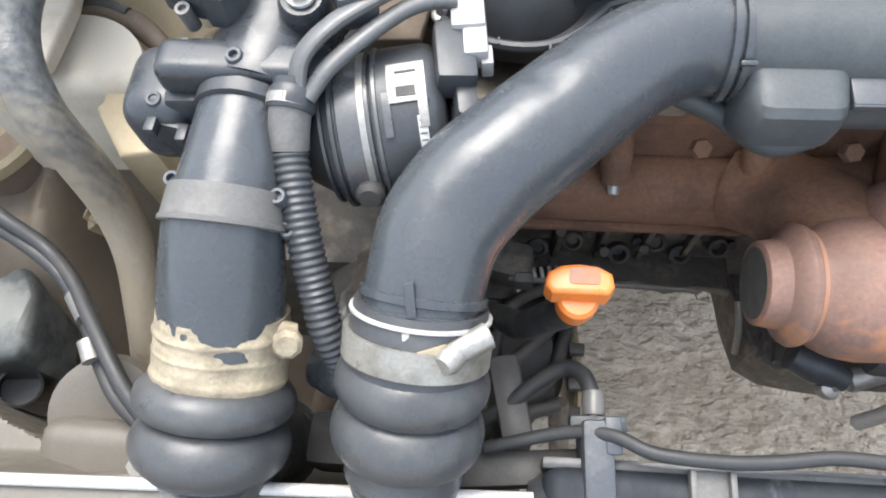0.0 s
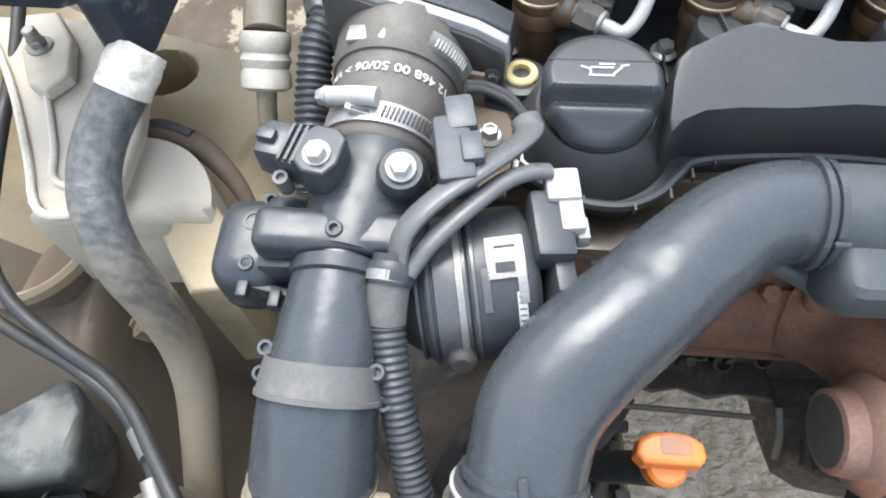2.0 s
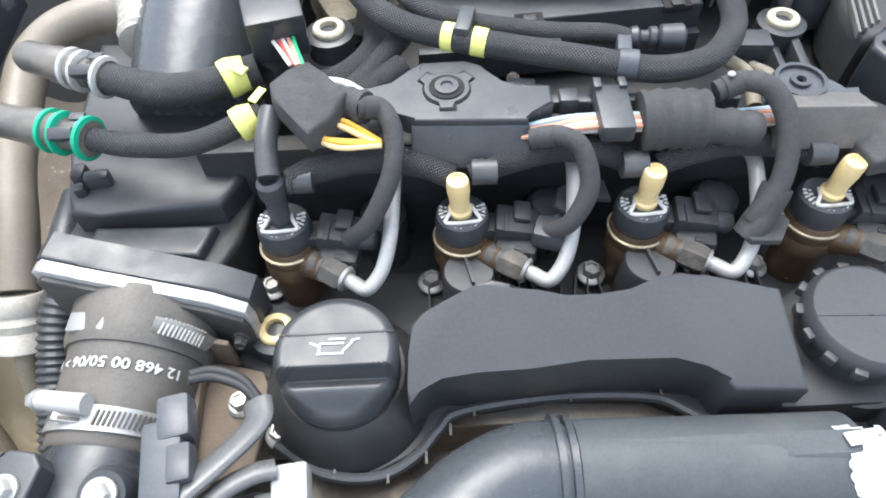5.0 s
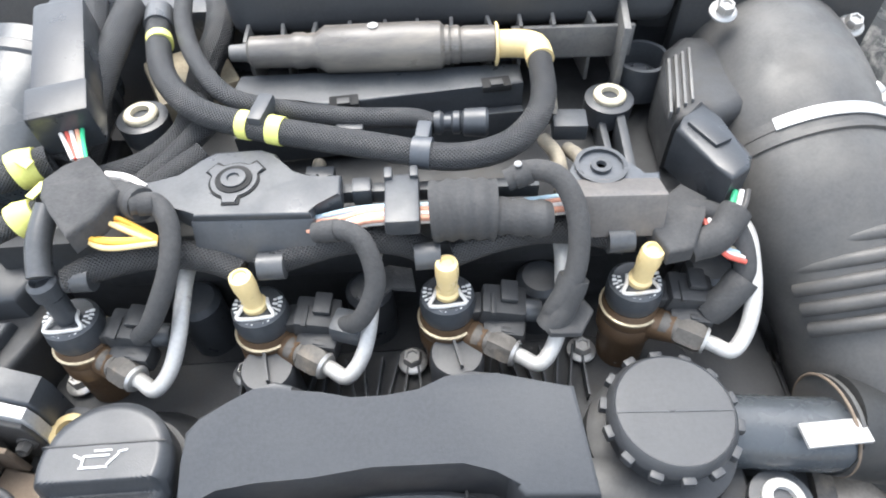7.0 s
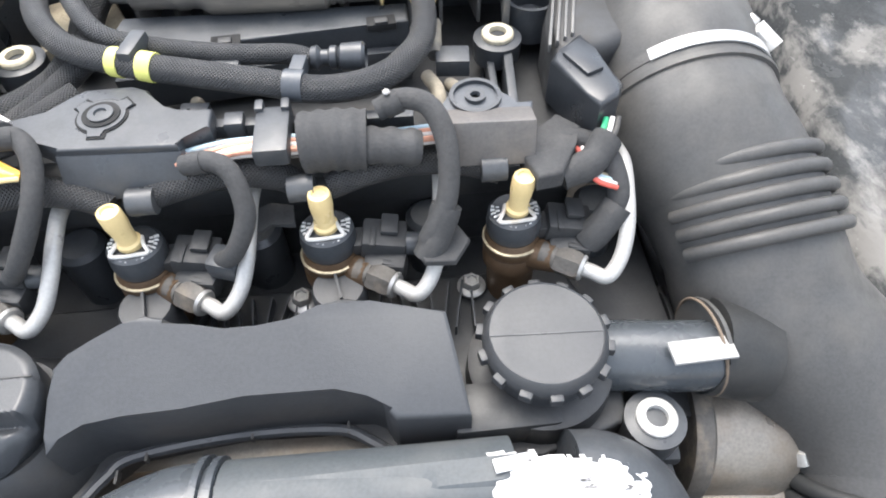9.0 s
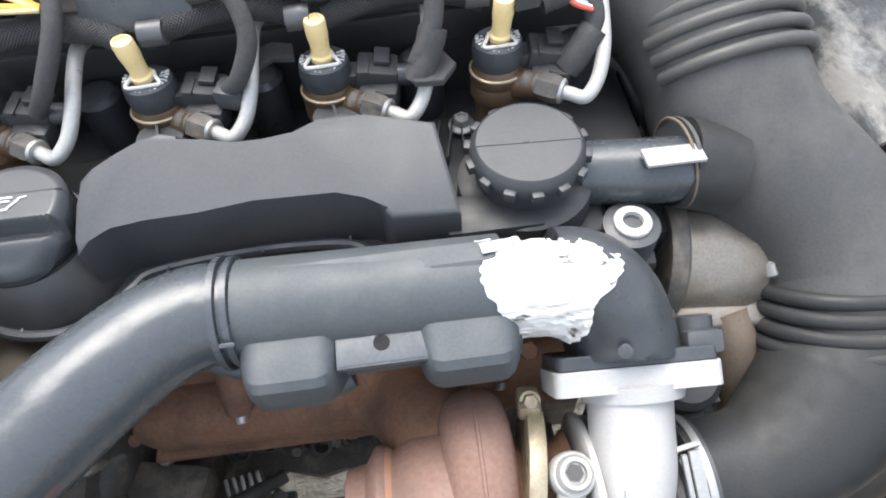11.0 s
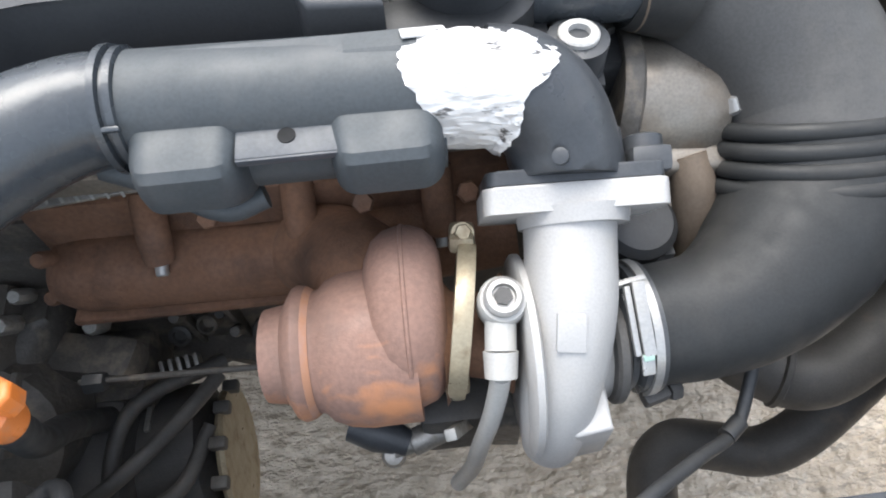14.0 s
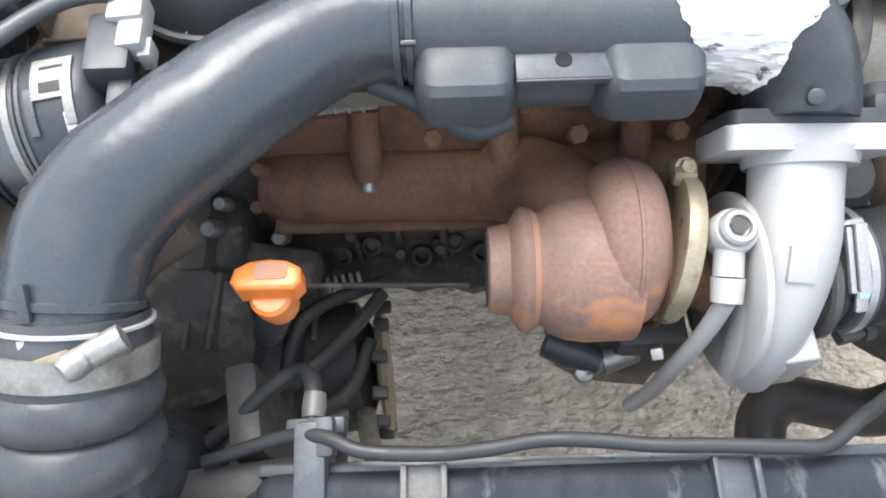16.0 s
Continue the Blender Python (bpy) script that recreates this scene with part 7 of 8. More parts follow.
def chamber_shell():
    """The two blown chambers and the waist between them, as sections along the pipe."""
    verts, faces, m, n = [], [], len(FULL), 120
    for i in range(n + 1):
        x = 0.1590 + 0.1290 * i / n
        for q, ((y0, z0), (y1, z1)) in enumerate(zip(BARE, FULL)):
            k, inset = 0.0, 0.0075 - 0.0025 * min(q, 3)
            for a, b in ((0.1595, 0.2045), (0.2400, 0.2865)):
                e = min(x - a - inset, b - inset - x) / (0.006 if q < 5 else 0.011)
                if e > 0:
                    k = 1.0 if e >= 1 else math.sqrt(1 - (1 - e) ** 2) if q > 4 else step(0, 1, e)
            verts.append((x, y0 + (y1 - y0) * k, z0 + (z1 - z0) * k))
    for i in range(n):
        faces += [(i * m + q, i * m + (q + 1) % m, (i + 1) * m + (q + 1) % m, (i + 1) * m + q) for q in range(m)]
    return mesh_from(verts, faces + [tuple(range(m)), tuple(range(n * m, (n + 1) * m))])


part("chamber_shell", chamber_shell(), M_MATTPIPE, res, "", 26)
part("bracket_plate", box((0.2240, 0.2620, 0.9712), (0.0415, 0.0200, 0.0026), (8, 0, 0), 0.001), M_BLUEGREY, res)
part("plate_lip", box((0.2240, 0.2525, 0.9686), (0.0415, 0.0022, 0.0040), (8, 0, 0), 0.0008), M_BLUEGREY, res)
part("bracket_hole", moved(disc(0.0037, 0.0006, (0, 0, 0), (0, 0, 1), 20, 0.0001), pose(0.2240, 0.2610, 0.9723, 8, 0, 0)), M_HOLE, res, "dark disc standing for the hole")
part("lower_rim", tube([(0.138, 0.276, 0.948), (0.158, 0.270, 0.942), (0.185, 0.262, 0.928), (0.205, 0.266, 0.930)], 0.006, 12), M_MATTPIPE, res)
heat = thing("heat_shield_pad", (0.14, 0.285, 0.93), "grey embossed heat shield under the charge pipe", "heat shield")
part("pad", box((0.098, 0.300, 0.915), (0.075, 0.024, 0.004), (25, 0, 6), 0.001), M_DULLSTEEL, heat)
for k in range(8):
    part("emboss", box((0.070 + 0.0075 * k, 0.2985, 0.9175), (0.0014, 0.026, 0.0016), (25, 0, 35), 0), M_LIGHTSTEEL, heat)

foil = thing("foil_wrap", (0.31, 0.285, 0.94), "crinkled bright aluminium foil wrapped round the pipe", "foil")
FA = [(0.274, 0.287, 0.965), (0.286, 0.287, 0.965), (0.298, 0.2868, 0.965), (0.309, 0.2862, 0.9643), (0.319, 0.2850, 0.9628), (0.327, 0.2822, 0.9590)]
fb = tube(FA, [0.0256, 0.0260, 0.0264, 0.0268, 0.0274, 0.0278], 96, 14, cap=False)
for v in fb.verts:
    u = (v.co.x - 0.274) / 0.053
    x0 = 0.2818 - 0.0090 * step(0.260, 0.271, v.co.y) + 0.003 * noise.noise((v.co.z * 70, v.co.y * 70, 1)) + 0.0022 * noise.noise((v.co.z * 300, v.co.y * 300, 1))
    x1 = 0.3200 + 0.0035 * step(0.263, 0.268, v.co.y) + 0.003 * noise.noise((v.co.z * 70, v.co.y * 70, 7)) + 0.0024 * noise.noise((v.co.z * 300, v.co.y * 300, 7))
    c = Vector((v.co.x, 0.2850, 0.9635))
    w = 0.0009 * noise.noise(v.co * 160) + (0.0006 + 0.0010 * step(0.266, 0.258, v.co.y)) * noise.noise((v.co.x * 70, v.co.y * 420, v.co.z * 420))
    out = (v.co - c).normalized()
    v.co = Vector((x0 + (x1 - x0) * u, v.co.y, v.co.z)) + out * w
torn = [q for q in fb.faces if q.calc_center_median().y > 0.2985 - 0.20 * (q.calc_center_median().x - 0.274) + 0.003 * noise.noise((q.calc_center_median().x * 240, 3, 1))]
bmesh.ops.delete(fb, geom=torn, context='FACES')
part("foil", fb, M_FOIL, foil)
part("torn_strip", box((0.281, 0.292, 0.9915), (0.016, 0.006, 0.0012), (-8, 6, 8), 0.0003), M_FOIL, foil)

elbow = thing("outlet_elbow", (0.345, 0.26, 0.94), "matt black plastic elbow on the turbo outlet", "elbow")
OUT = Vector((0.06, 0.87, 0.48)).normalized()
FACE = Matrix.Translation((0.3425, 0.2570, 0.9240)) @ Matrix(((1, 0, 0.06), (-0.05, -0.48, 0.87), (0.02, 0.87, 0.48))).to_4x4()


def trimmed(bm):
    """The same mesh, cut flush with the top of the outlet flange."""
    for v in bm.verts:
        under = 0.003 - (v.co - Vector((0.3425, 0.2570, 0.9240))).dot(OUT)
        if under > 0:
            v.co += OUT * under
    return bm


part("bend", trimmed(tube([(0.306, 0.2865, 0.9645), (0.320, 0.2850, 0.9625), (0.3315, 0.2800, 0.9560), (0.3395, 0.2710, 0.9440), (0.3430, 0.2560, 0.9265)], [0.0258, 0.0262, 0.0258, 0.0255, 0.0260], 40, 8)), M_PLASTIC, elbow)
part("skirt", trimmed(tube([(0.3430, 0.2740, 0.9420), (0.3440, 0.2650, 0.9310), (0.3445, 0.2550, 0.9250)], [0.0245, 0.0258, 0.0262], 36)), M_PLASTIC, elbow)
part("flange", moved(prism(rounded(0, 0, 0.078, 0.044, 0.005), 0.0, 0.0065, 0.0012), FACE), M_PLASTIC, elbow)
part("flange_lug", moved(join(lathe([(0.009, 0), (0.009, 0.020), (0.007, 0.021)], (0.034, 0.006, 0.0), (0, 0, 1), 20), box((0.034, 0.014, 0.008), (0.018, 0.012, 0.012), (0, 0, 0), 0.003)), FACE), M_PLASTIC, elbow)
part("dot", lathe([(0.0035, -0.004), (0.0035, 0.0012), (0.0025, 0.0015)], (0.3335, 0.2475, 0.9590), (-0.3, -0.5, 0.8), 16), M_PLASTIC, elbow)

# ---- turbocharger ----
turbo = thing("turbocharger", (0.28, 0.21, 0.86), "turbocharger with rusty turbine and silver compressor", "turbocharger")
AX = Vector((1, -0.01, 0.0)).normalized()
TC = Vector((0.0, 0.2165, 0.869))
part("turbine_housing", join(
    lathe([(0.0205, 0.192), (0.0228, 0.1928), (0.0238, 0.1985), (0.0245, 0.2030), (0.0320, 0.2075), (0.0334, 0.2100), (0.0328, 0.2130), (0.0298, 0.2175), (0.0305, 0.2200), (0.0345, 0.2240), (0.0378, 0.2320), (0.0392, 0.2420), (0.0385, 0.2660)], TC, AX, 56),
    lathe([(0.030, 0.2440), (0.0385, 0.2480), (0.0432, 0.2540), (0.0450, 0.2610), (0.0452, 0.2640), (0.0448, 0.2670), (0.0425, 0.2735), (0.0375, 0.2785), (0.030, 0.2810)], TC + Vector((0, 0.0120, 0.0055)), AX, 56),
    lathe([(0.0449, 0.2618), (0.0458, 0.2624), (0.0458, 0.2638), (0.0449, 0.2644)], TC + Vector((0, 0.0120, 0.0055)), AX, 56)), M_RUSTPINK, turbo, "pinkish rusty cast iron turbine housing")
part("turbine_mouth", lathe([(0.0195, 0.1917), (0.0195, 0.205), (0.001, 0.206)], TC, AX, 32), M_DARK, turbo)
part("weld_band", lathe([(0.0318, 0.2140), (0.0324, 0.2142), (0.0303, 0.2172), (0.0297, 0.2172)], TC, AX, 48), M_RUSTORANGE, turbo, "bright orange rust band")
part("inlet_neck", tube([(0.248, 0.225, 0.870), (0.242, 0.255, 0.862), (0.225, 0.285, 0.845), (0.205, 0.300, 0.835)], [0.030, 0.030, 0.029, 0.028], 28), M_RUST, turbo, "rusty exhaust inlet neck")
part("centre_housing", lathe([(0.033, 0.278), (0.024, 0.284), (0.020, 0.290), (0.022, 0.300), (0.026, 0.306), (0.030, 0.310)], TC, AX, 36), M_RUST, turbo, "rusty centre housing")
vb = part("v_band", lathe([(0.0376, -0.0044), (0.0386, -0.0042), (0.0393, -0.0010), (0.0393, 0.0010), (0.0386, 0.0042), (0.0376, 0.0044)], (0.2885, 0.2195, 0.8770), (1, -0.17, -0.06), 48), M_GOLD, turbo, "yellow zinc clamp band")
part("band_screw", join(box((0.2925, 0.2500, 0.9030), (0.0125, 0.018, 0.009), (-25, 0, -6), 0.003), lathe([(0.0056, 0), (0.0056, 0.0015)], (0.2930, 0.2495, 0.9065), (0, -0.4, 0.9), 18), hexagon(0.0042, 0.0045, (0.2930, 0.2490, 0.9075), (0, -0.4, 0.9))), M_GOLD, vb)
part("band_end", box((0.283, 0.190, 0.868), (0.012, 0.008, 0.012), (0, 0, 0), 0.002), M_GOLD, vb)
CC = Vector((0.0, 0.2060, 0.866))
part("back_plate", lathe([(0.020, 0.313), (0.047, 0.314), (0.0490, 0.3155), (0.0490, 0.3185), (0.046, 0.320)], CC, AX, 56), M_ALU, turbo, "silver aluminium back plate")
part("compressor_housing", join(lathe([(0.044, 0.318), (0.0455, 0.323), (0.0440, 0.333), (0.0380, 0.341), (0.030, 0.348), (0.0275, 0.356), (0.0265, 0.366)], CC + Vector((0, 0.004, -0.006)), AX, 52),
    tube([(0.3325, 0.2060 + 0.029 * math.cos(radians(a)), 0.864 + 0.029 * math.sin(radians(a))) for a in range(-100, 60, 16)], [0.0105 + 0.0004 * k for k in range(10)], 24, 6)), M_ALU, turbo, "silver cast aluminium compressor housing")
part("outlet_tube", tube([(0.3255, 0.1640, 0.8420), (0.3270, 0.1700, 0.8600), (0.3300, 0.1810, 0.8780), (0.3345, 0.1960, 0.8925), (0.3380, 0.2120, 0.9025), (0.3405, 0.2310, 0.9110), (0.3425, 0.2500, 0.9215)], [0.0135, 0.0165, 0.0188, 0.0202, 0.0210, 0.0212, 0.0215], 40, 8), M_ALU, turbo)
part("outlet_flange", moved(join(prism(rounded(0, 0, 0.081, 0.045, 0.005), -0.0125, -0.0005, 0.0015), lathe([(0.025, -0.018), (0.0265, -0.010)], (0.002, 0, 0), (0, 0, 1), 32)), FACE), M_ALU, turbo, "bright outlet flange")
part("name_pad", box((0.3322, 0.1898, 0.9122), (0.0125, 0.0165, 0.003), (36, 0, -8), 0.0006), M_ALU, turbo)
part("foot", prism([(0.314, 0.163), (0.334, 0.157), (0.3505, 0.1590), (0.3515, 0.1850), (0.345, 0.192), (0.318, 0.186)], 0.838, 0.873, 0.002), M_ALU, turbo, "machined silver foot")
part("lower_plug", box((0.333, 0.168, 0.834), (0.022, 0.014, 0.012), (0, 0, 0), 0.003), M_DARK, turbo)
bj = part("oil_feed", join(lathe([(0.0105, 0), (0.0110, 0.002), (0.0110, 0.012), (0.0100, 0.014)], (0.305, 0.2110, 0.902), (0.05, -0.25, 1), 26), tube([(0.304, 0.203, 0.907), (0.3025, 0.190, 0.901)], 0.0070, 16), tube([(0.3025, 0.190, 0.901), (0.3015, 0.180, 0.895)], [0.0078, 0.0072], 16)), M_LIGHTSTEEL, turbo, "pale steel banjo fitting")
part("socket", lathe([(0.0042, 0), (0.0042, 0.0006), (0.001, 0.0006)], (0.3056, 0.2075, 0.9187), (0.05, -0.25, 1), 6), M_DARK, bj, "dark socket recess")
part("banjo_bolt", join(lathe([(0.0088, 0), (0.0088, 0.003), (0.0075, 0.0045), (0.0055, 0.0045), (0.0050, 0.002)], (0.3055, 0.2080, 0.9155), (0.05, -0.25, 1), 24), lathe([(0.0045, 0), (0.0042, 0.002)], (0.3055, 0.2080, 0.9165), (0.05, -0.25, 1), 6)), M_STEEL, bj)
part("feed_pipe", tube([(0.3015, 0.181, 0.896), (0.300, 0.1775, 0.880), (0.297, 0.1735, 0.858), (0.292, 0.170, 0.828), (0.288, 0.1675, 0.800), (0.280, 0.166, 0.775)], 0.0047, 16, 10), M_LIGHTSTEEL, turbo, "pale steel oil pipe")
part("actuator_arm", tube([(0.226, 0.192, 0.822), (0.240, 0.186, 0.820), (0.256, 0.179, 0.818)], [0.0095, 0.0105, 0.007], 16), M_PLASTIC, turbo, "black actuator arm")
part("actuator_link", tube([(0.247, 0.176, 0.816), (0.2575, 0.1795, 0.817), (0.258, 0.1797, 0.817), (0.276, 0.1855, 0.819), (0.2765, 0.1857, 0.819), (0.286, 0.188, 0.820), (0.300, 0.192, 0.822)], [0.0048, 0.0048, 0.0072, 0.0072, 0.0042, 0.0036, 0.0036], 16), M_DULLSTEEL, turbo, "grey steel rod end")
part("ball_joint", lathe([(0.003, -0.006), (0.0062, -0.003), (0.0066, 0.001), (0.005, 0.004), (0.002, 0.005)], (0.247, 0.175, 0.814), (0, -0.3, 1), 16), M_DULLSTEEL, turbo)
part("lever_arm", box((0.285, 0.180, 0.835), (0.006, 0.006, 0.05), (25, -20, 0), 0.001), M_DULLSTEEL, turbo)
part("drain_block", box((0.283, 0.198, 0.815), (0.040, 0.035, 0.05), (0, 0, 0), 0.005), M_DARK, turbo)

ic = thing("inlet_clamp", (0.372, 0.204, 0.868), "sprung steel clamp on the duct end", "clamp")
for x, r in ((0.3640, 0.0300), (0.3700, 0.0322), (0.3765, 0.0330)):
    part("duct_bead", lathe([(r - 0.004, -0.003), (r, -0.0015), (r, 0.0015), (r - 0.004, 0.003)], (x, 0.2095, 0.868), (1, 0.05, 0), 40), M_RUBBER, ic)
part("spring_band", lathe([(0.0325, -0.002), (0.0340, -0.002), (0.0340, 0.002), (0.0325, 0.002)], (0.3735, 0.2095, 0.868), (1, 0.05, 0), 40), M_STEEL, ic)
part("ear", moved(join(box((0.3725, 0.2165, 0.9030), (0.016, 0.003, 0.004), (0, 0, 10), 0.001), box((0.3755, 0.1985, 0.9010), (0.006, 0.034, 0.003), (30, 0, 4), 0.001), box((0.3705, 0.1985, 0.8995), (0.003, 0.032, 0.003), (30, 0, 4), 0.001), box((0.3757, 0.1815, 0.8890), (0.006, 0.010, 0.002), (44, 0, 4), 0.0005)), pose(-0.007, 0, -0.001)), M_STEEL, ic)
part("green_tip", box((0.3687, 0.1835, 0.8912), (0.0050, 0.0030, 0.0024), (44, 0, 4), 0.0005), M_MINT, ic)
part("seal_ring", lathe([(0.0270, 0.3565), (0.0288, 0.358), (0.0288, 0.3615), (0.0270, 0.363)], CC, AX, 36), M_DARK, ic)
part("bolt", join(box((0.380, 0.179, 0.852), (0.014, 0.008, 0.008), (0, 0, 15), 0.002), hexagon(0.006, 0.006, (0.387, 0.181, 0.852), (1, 0.2, 0))), M_DARK, ic)

hb = thing("support_bracket", (0.29, 0.26, 0.64), "dark ribbed bracket below the turbine", "bracket")
part("bracket_body", prism([(0.250, 0.330), (0.254, 0.277), (0.261, 0.243), (0.280, 0.231), (0.306, 0.227), (0.334, 0.224), (0.342, 0.271), (0.340, 0.330)], 0.63, 0.680, 0.006), M_GREASE, hb)
for k in range(5):
    part("bracket_rib", box((0.268 + 0.011 * k, 0.2480 - 0.0028 * k, 0.6810), (0.0028, 0.022, 0.006), (0, 0, -14), 0.0005), M_GREASE, hb)
part("bracket_rod", tube([(0.252, 0.282, 0.690), (0.253, 0.262, 0.680), (0.2545, 0.248, 0.660)], 0.0030, 10), M_DULLSTEEL, hb)
rod = thing("support_rod", (0.09, 0.241, 0.80), "thin dark rod with fittings beside the block", "rod")
part("rod", tube([(0.062, 0.242, 0.802), (0.115, 0.242, 0.80), (0.185, 0.240, 0.80)], 0.0020, 10), M_GREASE, rod)
part("fitting", hexagon(0.0065, 0.012, (0.066, 0.241, 0.802), (1, 0, 0)), M_BLACK, rod)

# ---- exhaust manifold ----
man = thing("exhaust_manifold", (0.15, 0.305, 0.83), "rusty brown cast iron exhaust manifold", "manifold")
part("log", join(tube([(0.055, 0.307, 0.828), (0.075, 0.304, 0.827), (0.13, 0.304, 0.826), (0.20, 0.303, 0.826), (0.255, 0.302, 0.828), (0.33, 0.302, 0.836)], [0.021, 0.0255, 0.0260, 0.0260, 0.0270, 0.026], 32, 8),
     box((0.19, 0.325, 0.845), (0.28, 0.03, 0.075), (0, 0, 0), 0.008)), M_RUST, man)
part("log_flange", box((0.135, 0.3015, 0.811), (0.155, 0.050, 0.006), (0, 0, 0), 0.002), M_RUST, man)
for x in (0.124, 0.207, 0.285):
    part("runner_boss", tube([(x, 0.314, 0.884), (x, 0.297, 0.866), (x, 0.2885, 0.853)], [0.0092, 0.0096, 0.0085], 18), M_RUST, man)
    part("stud", lathe([(0.0038, -0.003), (0.0038, 0.007), (0.0028, 0.008)], (x, 0.2880, 0.8520), (0, -0.75, -0.55), 12), M_STEEL, man, "bright stud end")
for x, y, z in ((0.048, 0.296, 0.815), (0.058, 0.300, 0.850)):
    part("end_stud", lathe([(0.005, 0), (0.005, 0.012), (0.004, 0.014)], (x, y, z), (0, -0.6, 0.8), 10), M_RUST, man)
for x in (0.165, 0.245, 0.30):
    part("nut", hexagon(0.006, 0.008, (x, 0.287, 0.890), (0, -0.6, 0.8)), M_RUST, man)

# ---- dipstick ----
dip = thing("dipstick", (0.09, 0.185, 0.89), "bright orange plastic dipstick handle", "dipstick")
part("handle", prism([(0.0765, 0.1825), (0.078, 0.1890), (0.084, 0.1925), (0.0925, 0.1935), (0.101, 0.1925), (0.1070, 0.1890), (0.1080, 0.1825), (0.105, 0.1785), (0.080, 0.1785)], 0.915, 0.927, 0.0025), M_ORANGE, dip)
part("collar", lathe([(0.0092, -0.012), (0.0100, -0.004), (0.0098, 0.004), (0.008, 0.006)], (0.0925, 0.181, 0.912), (0, -0.15, 1), 28), M_ORANGE, dip)
part("grip_window", prism(rounded(0.0945, 0.1870, 0.014, 0.008, 0.002), 0.927, 0.9275, 0.0), M_RUSTORANGE, dip, "brown worn patch")
part("tube", tube([(0.0915, 0.182, 0.900), (0.084, 0.186, 0.88), (0.070, 0.195, 0.84), (0.055, 0.22, 0.79), (0.045, 0.25, 0.72)], 0.0085, 20, 8), M_BLACK, dip, "black guide tube")

# ---- front: radiator top, clips, hoses ----
rad = thing("radiator_support", (0.25, 0.09, 0.80), "dark slate plastic radiator support beam", "beam")
part("beam", box((0.300, 0.085, 0.845), (0.44, 0.066, 0.045), (8, 0, 0.5), 0.012, 4), M_TANK, rad)
part("beam_lip", box((0.300, 0.117, 0.852), (0.44, 0.006, 0.026), (0, 0, 0.5), 0.002), M_PLASTIC, rad)
part("end_cap", lathe([(0.022, 0), (0.022, 0.02), (0.018, 0.026)], (0.100, 0.090, 0.846), (-1, 0, 0), 28), M_PLASTIC, rad)
for x, m in ((0.158, M_GREY), (0.297, M_BLUEGREY)):
    part("clip", join(box((x, 0.100, 0.868), (0.020, 0.030, 0.004), (8, 0, 0), 0.001), box((x - 0.009, 0.090, 0.870), (0.003, 0.05, 0.006), (8, 0, 0), 0.001), box((x + 0.009, 0.090, 0.870), (0.003, 0.05, 0.006), (8, 0, 0), 0.001)), m, rad)
for k in range(9):
    part("slot_mark", box((0.330 + 0.012 * k, 0.083, 0.8690), (0.007, 0.006, 0.0008), (8, 0, 0), 0), M_GREY, rad)
fh = thing("front_cable", (0.25, 0.12, 0.87), "black cable along the radiator support", "cable")
part("cable", tube([(0.052, 0.121, 0.858), (0.090, 0.129, 0.868), (0.112, 0.127, 0.878), (0.131, 0.1195, 0.880), (0.161, 0.1175, 0.880), (0.186, 0.119, 0.880), (0.212, 0.1225, 0.880), (0.237, 0.1215, 0.880), (0.261, 0.119, 0.880), (0.291, 0.118, 0.880), (0.320, 0.1165, 0.880), (0.338, 0.1175, 0.878), (0.362, 0.131, 0.868), (0.392, 0.147, 0.850), (0.4205, 0.1620, 0.832), (0.432, 0.180, 0.838), (0.4385, 0.197, 0.845), (0.446, 0.222, 0.830), (0.452, 0.250, 0.790)], 0.0034, 16, 10), M_BLACK, fh)
part("joint", tube([(0.4150, 0.1595, 0.8350), (0.4245, 0.1665, 0.8340)], 0.0046, 14), M_BLACK, fh)
cb = thing("front_connector", (0.107, 0.118, 0.85), "slate grey connector block with looped hose", "connector")
part("block", join(box((0.1065, 0.112, 0.860), (0.0150, 0.050, 0.030), (10, 0, 2), 0.003), box((0.113, 0.128, 0.872), (0.008, 0.018, 0.014), (10, 0, 2), 0.002)), M_BLUEGREY, cb)
part("collar", box((0.107, 0.1345, 0.866), (0.028, 0.008, 0.012), (10, 0, 2), 0.002), M_PLASTIC, cb)
part("loop_hose", tube([(0.105, 0.136, 0.868), (0.1045, 0.148, 0.868), (0.101, 0.160, 0.864), (0.092, 0.165, 0.858), (0.078, 0.158, 0.852), (0.062, 0.146, 0.845), (0.045, 0.136, 0.835)], 0.0044, 16, 10), M_BLACK, cb)
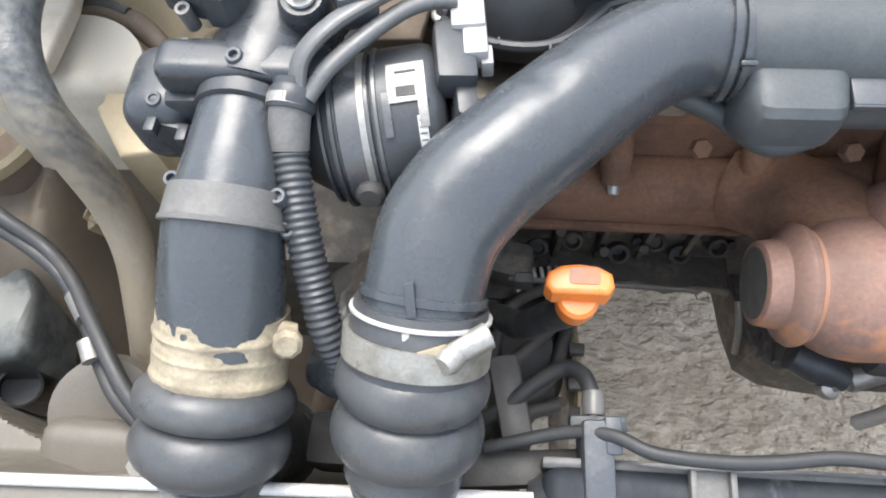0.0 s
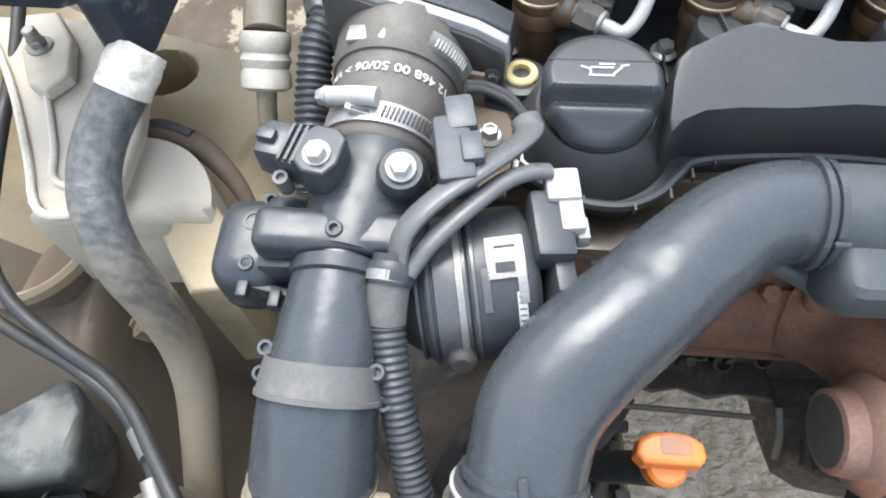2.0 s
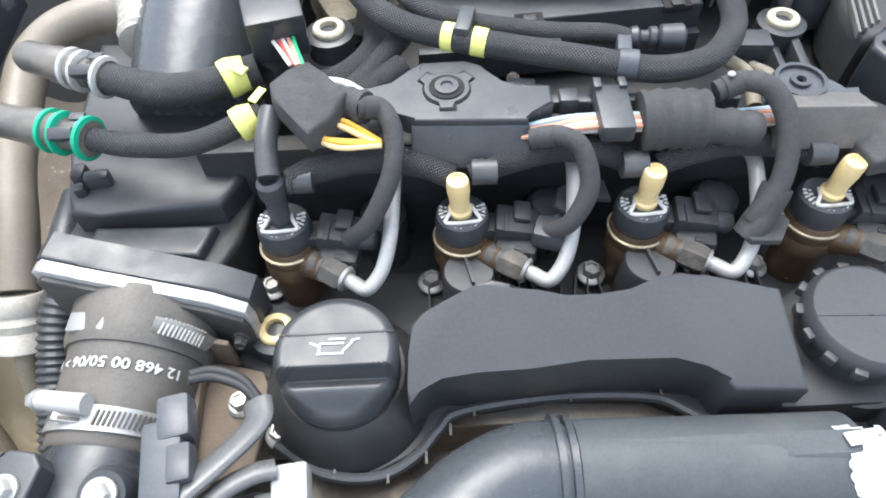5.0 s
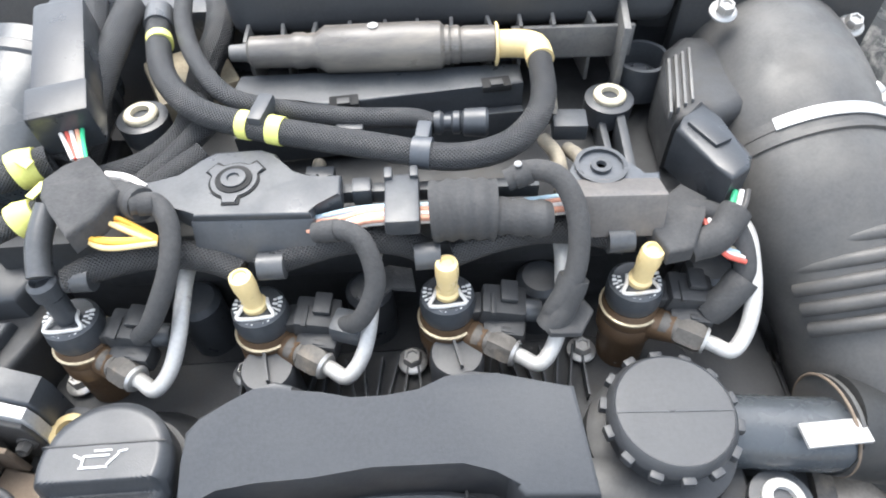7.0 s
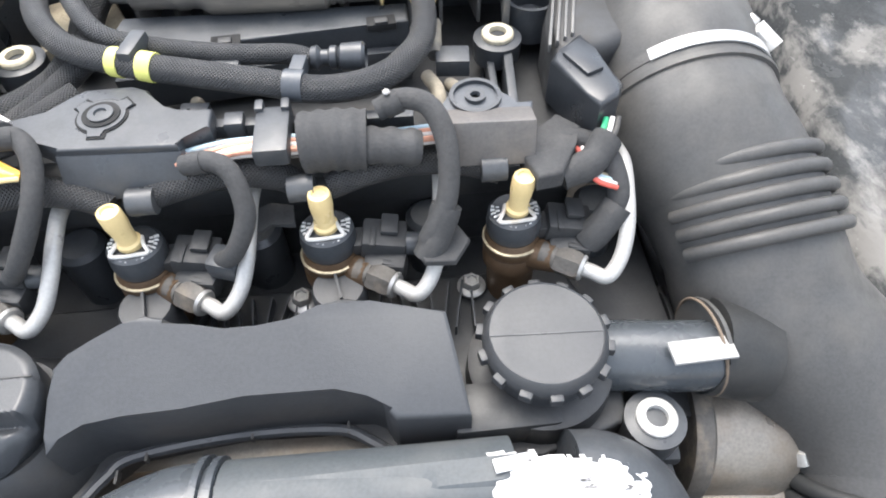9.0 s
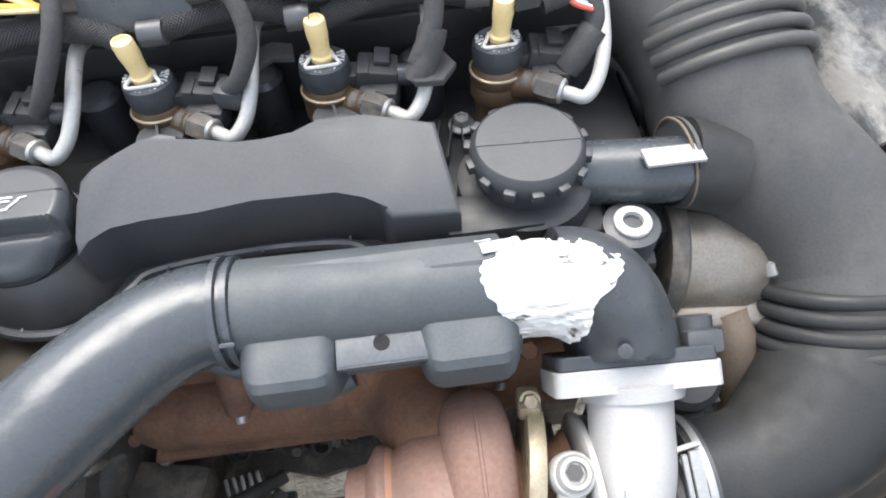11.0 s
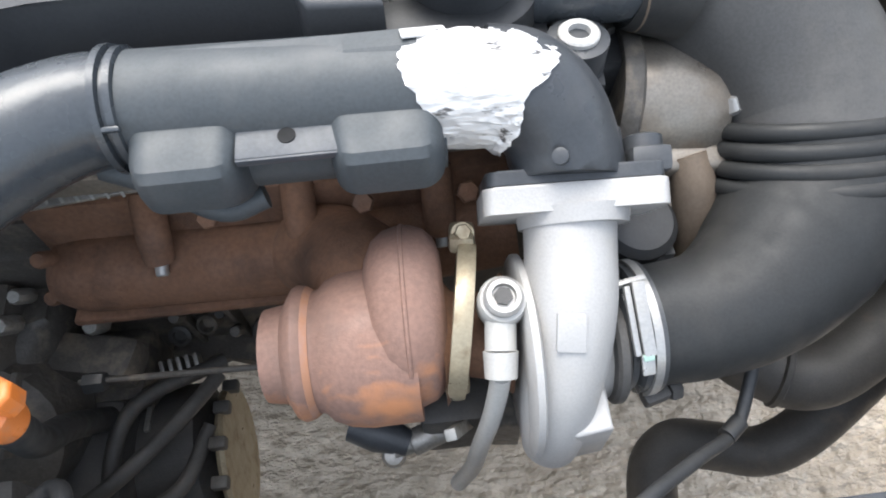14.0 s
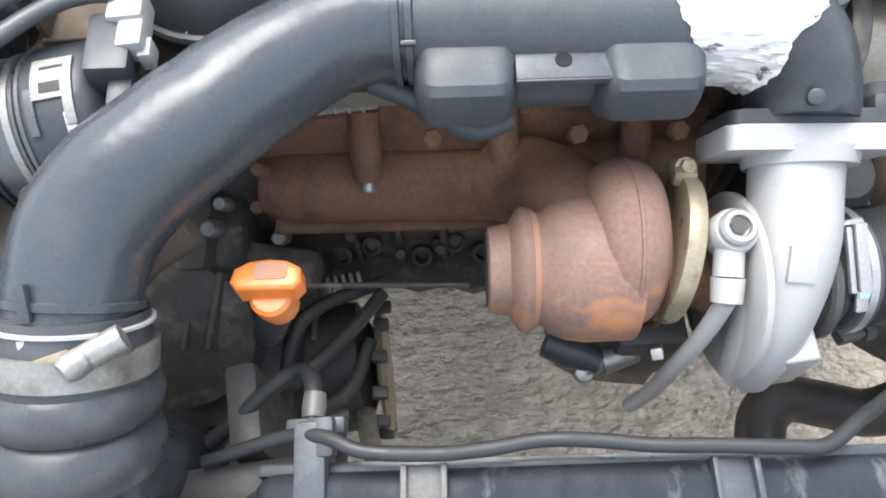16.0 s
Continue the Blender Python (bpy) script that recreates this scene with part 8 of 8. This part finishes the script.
part("sleeve", lathe([(0.0055, 0), (0.006, 0.006), (0.0055, 0.012)], (0.1052, 0.138, 0.868), (0, 1, 0), 16), M_GREY, cb)
sup = thing("lower_bracket", (0.05, 0.11, 0.80), "black bracket between bellows and radiator", "bracket")
part("cross_member", box((0.055, 0.112, 0.845), (0.10, 0.018, 0.014), (0, 0, 6), 0.004), M_DARK, sup)
part("upright", box((0.064, 0.15, 0.80), (0.018, 0.05, 0.10), (0, 0, 12), 0.006), M_DARK, sup)
part("end_block", box((-0.026, 0.125, 0.825), (0.040, 0.03, 0.03), (0, 0, 0), 0.006), M_DARK, sup)
part("thin_pipe", tube([(0.020, 0.128, 0.735), (0.045, 0.150, 0.740), (0.078, 0.166, 0.745), (0.10, 0.175, 0.74)], 0.0050, 12), M_DARK, sup)
part("socket", tube([(-0.012, 0.150, 0.872), (-0.026, 0.152, 0.874), (-0.038, 0.154, 0.872)], [0.014, 0.014, 0.010], 20), M_PIPE, sup)

# ---- low coolant pipes beside the radiator ----
lowh = thing("lower_hose", (0.50, 0.23, 0.55), "thick grey lower radiator hose with bends", "hose")
part("hose", tube([(0.450, 0.130, 0.52), (0.452, 0.175, 0.55), (0.462, 0.212, 0.555), (0.485, 0.228, 0.56), (0.520, 0.222, 0.56), (0.556, 0.212, 0.565), (0.590, 0.220, 0.585), (0.640, 0.250, 0.61), (0.70, 0.29, 0.64), (0.77, 0.33, 0.66)], 0.022, 28, 10), M_DARK, lowh)
part("upper_hose", tube([(0.500, 0.30, 0.66), (0.530, 0.258, 0.665), (0.565, 0.240, 0.67), (0.605, 0.252, 0.68), (0.67, 0.29, 0.70), (0.77, 0.35, 0.72)], 0.026, 24, 10), M_DARK, lowh)
part("spring_ring", lathe([(0.0270, -0.003), (0.0290, -0.002), (0.0290, 0.002), (0.0270, 0.003)], (0.545, 0.247, 0.668), (0.8, -0.4, 0), 24), M_DARK, lowh)
solid("amber_bracket", box((0.52, 0.25, 0.86), (0.03, 0.04, 0.02), (0, 0, 20), 0.003), M_GOLD, (0.52, 0.25, 0.85), "brownish bracket behind the duct", "bracket")
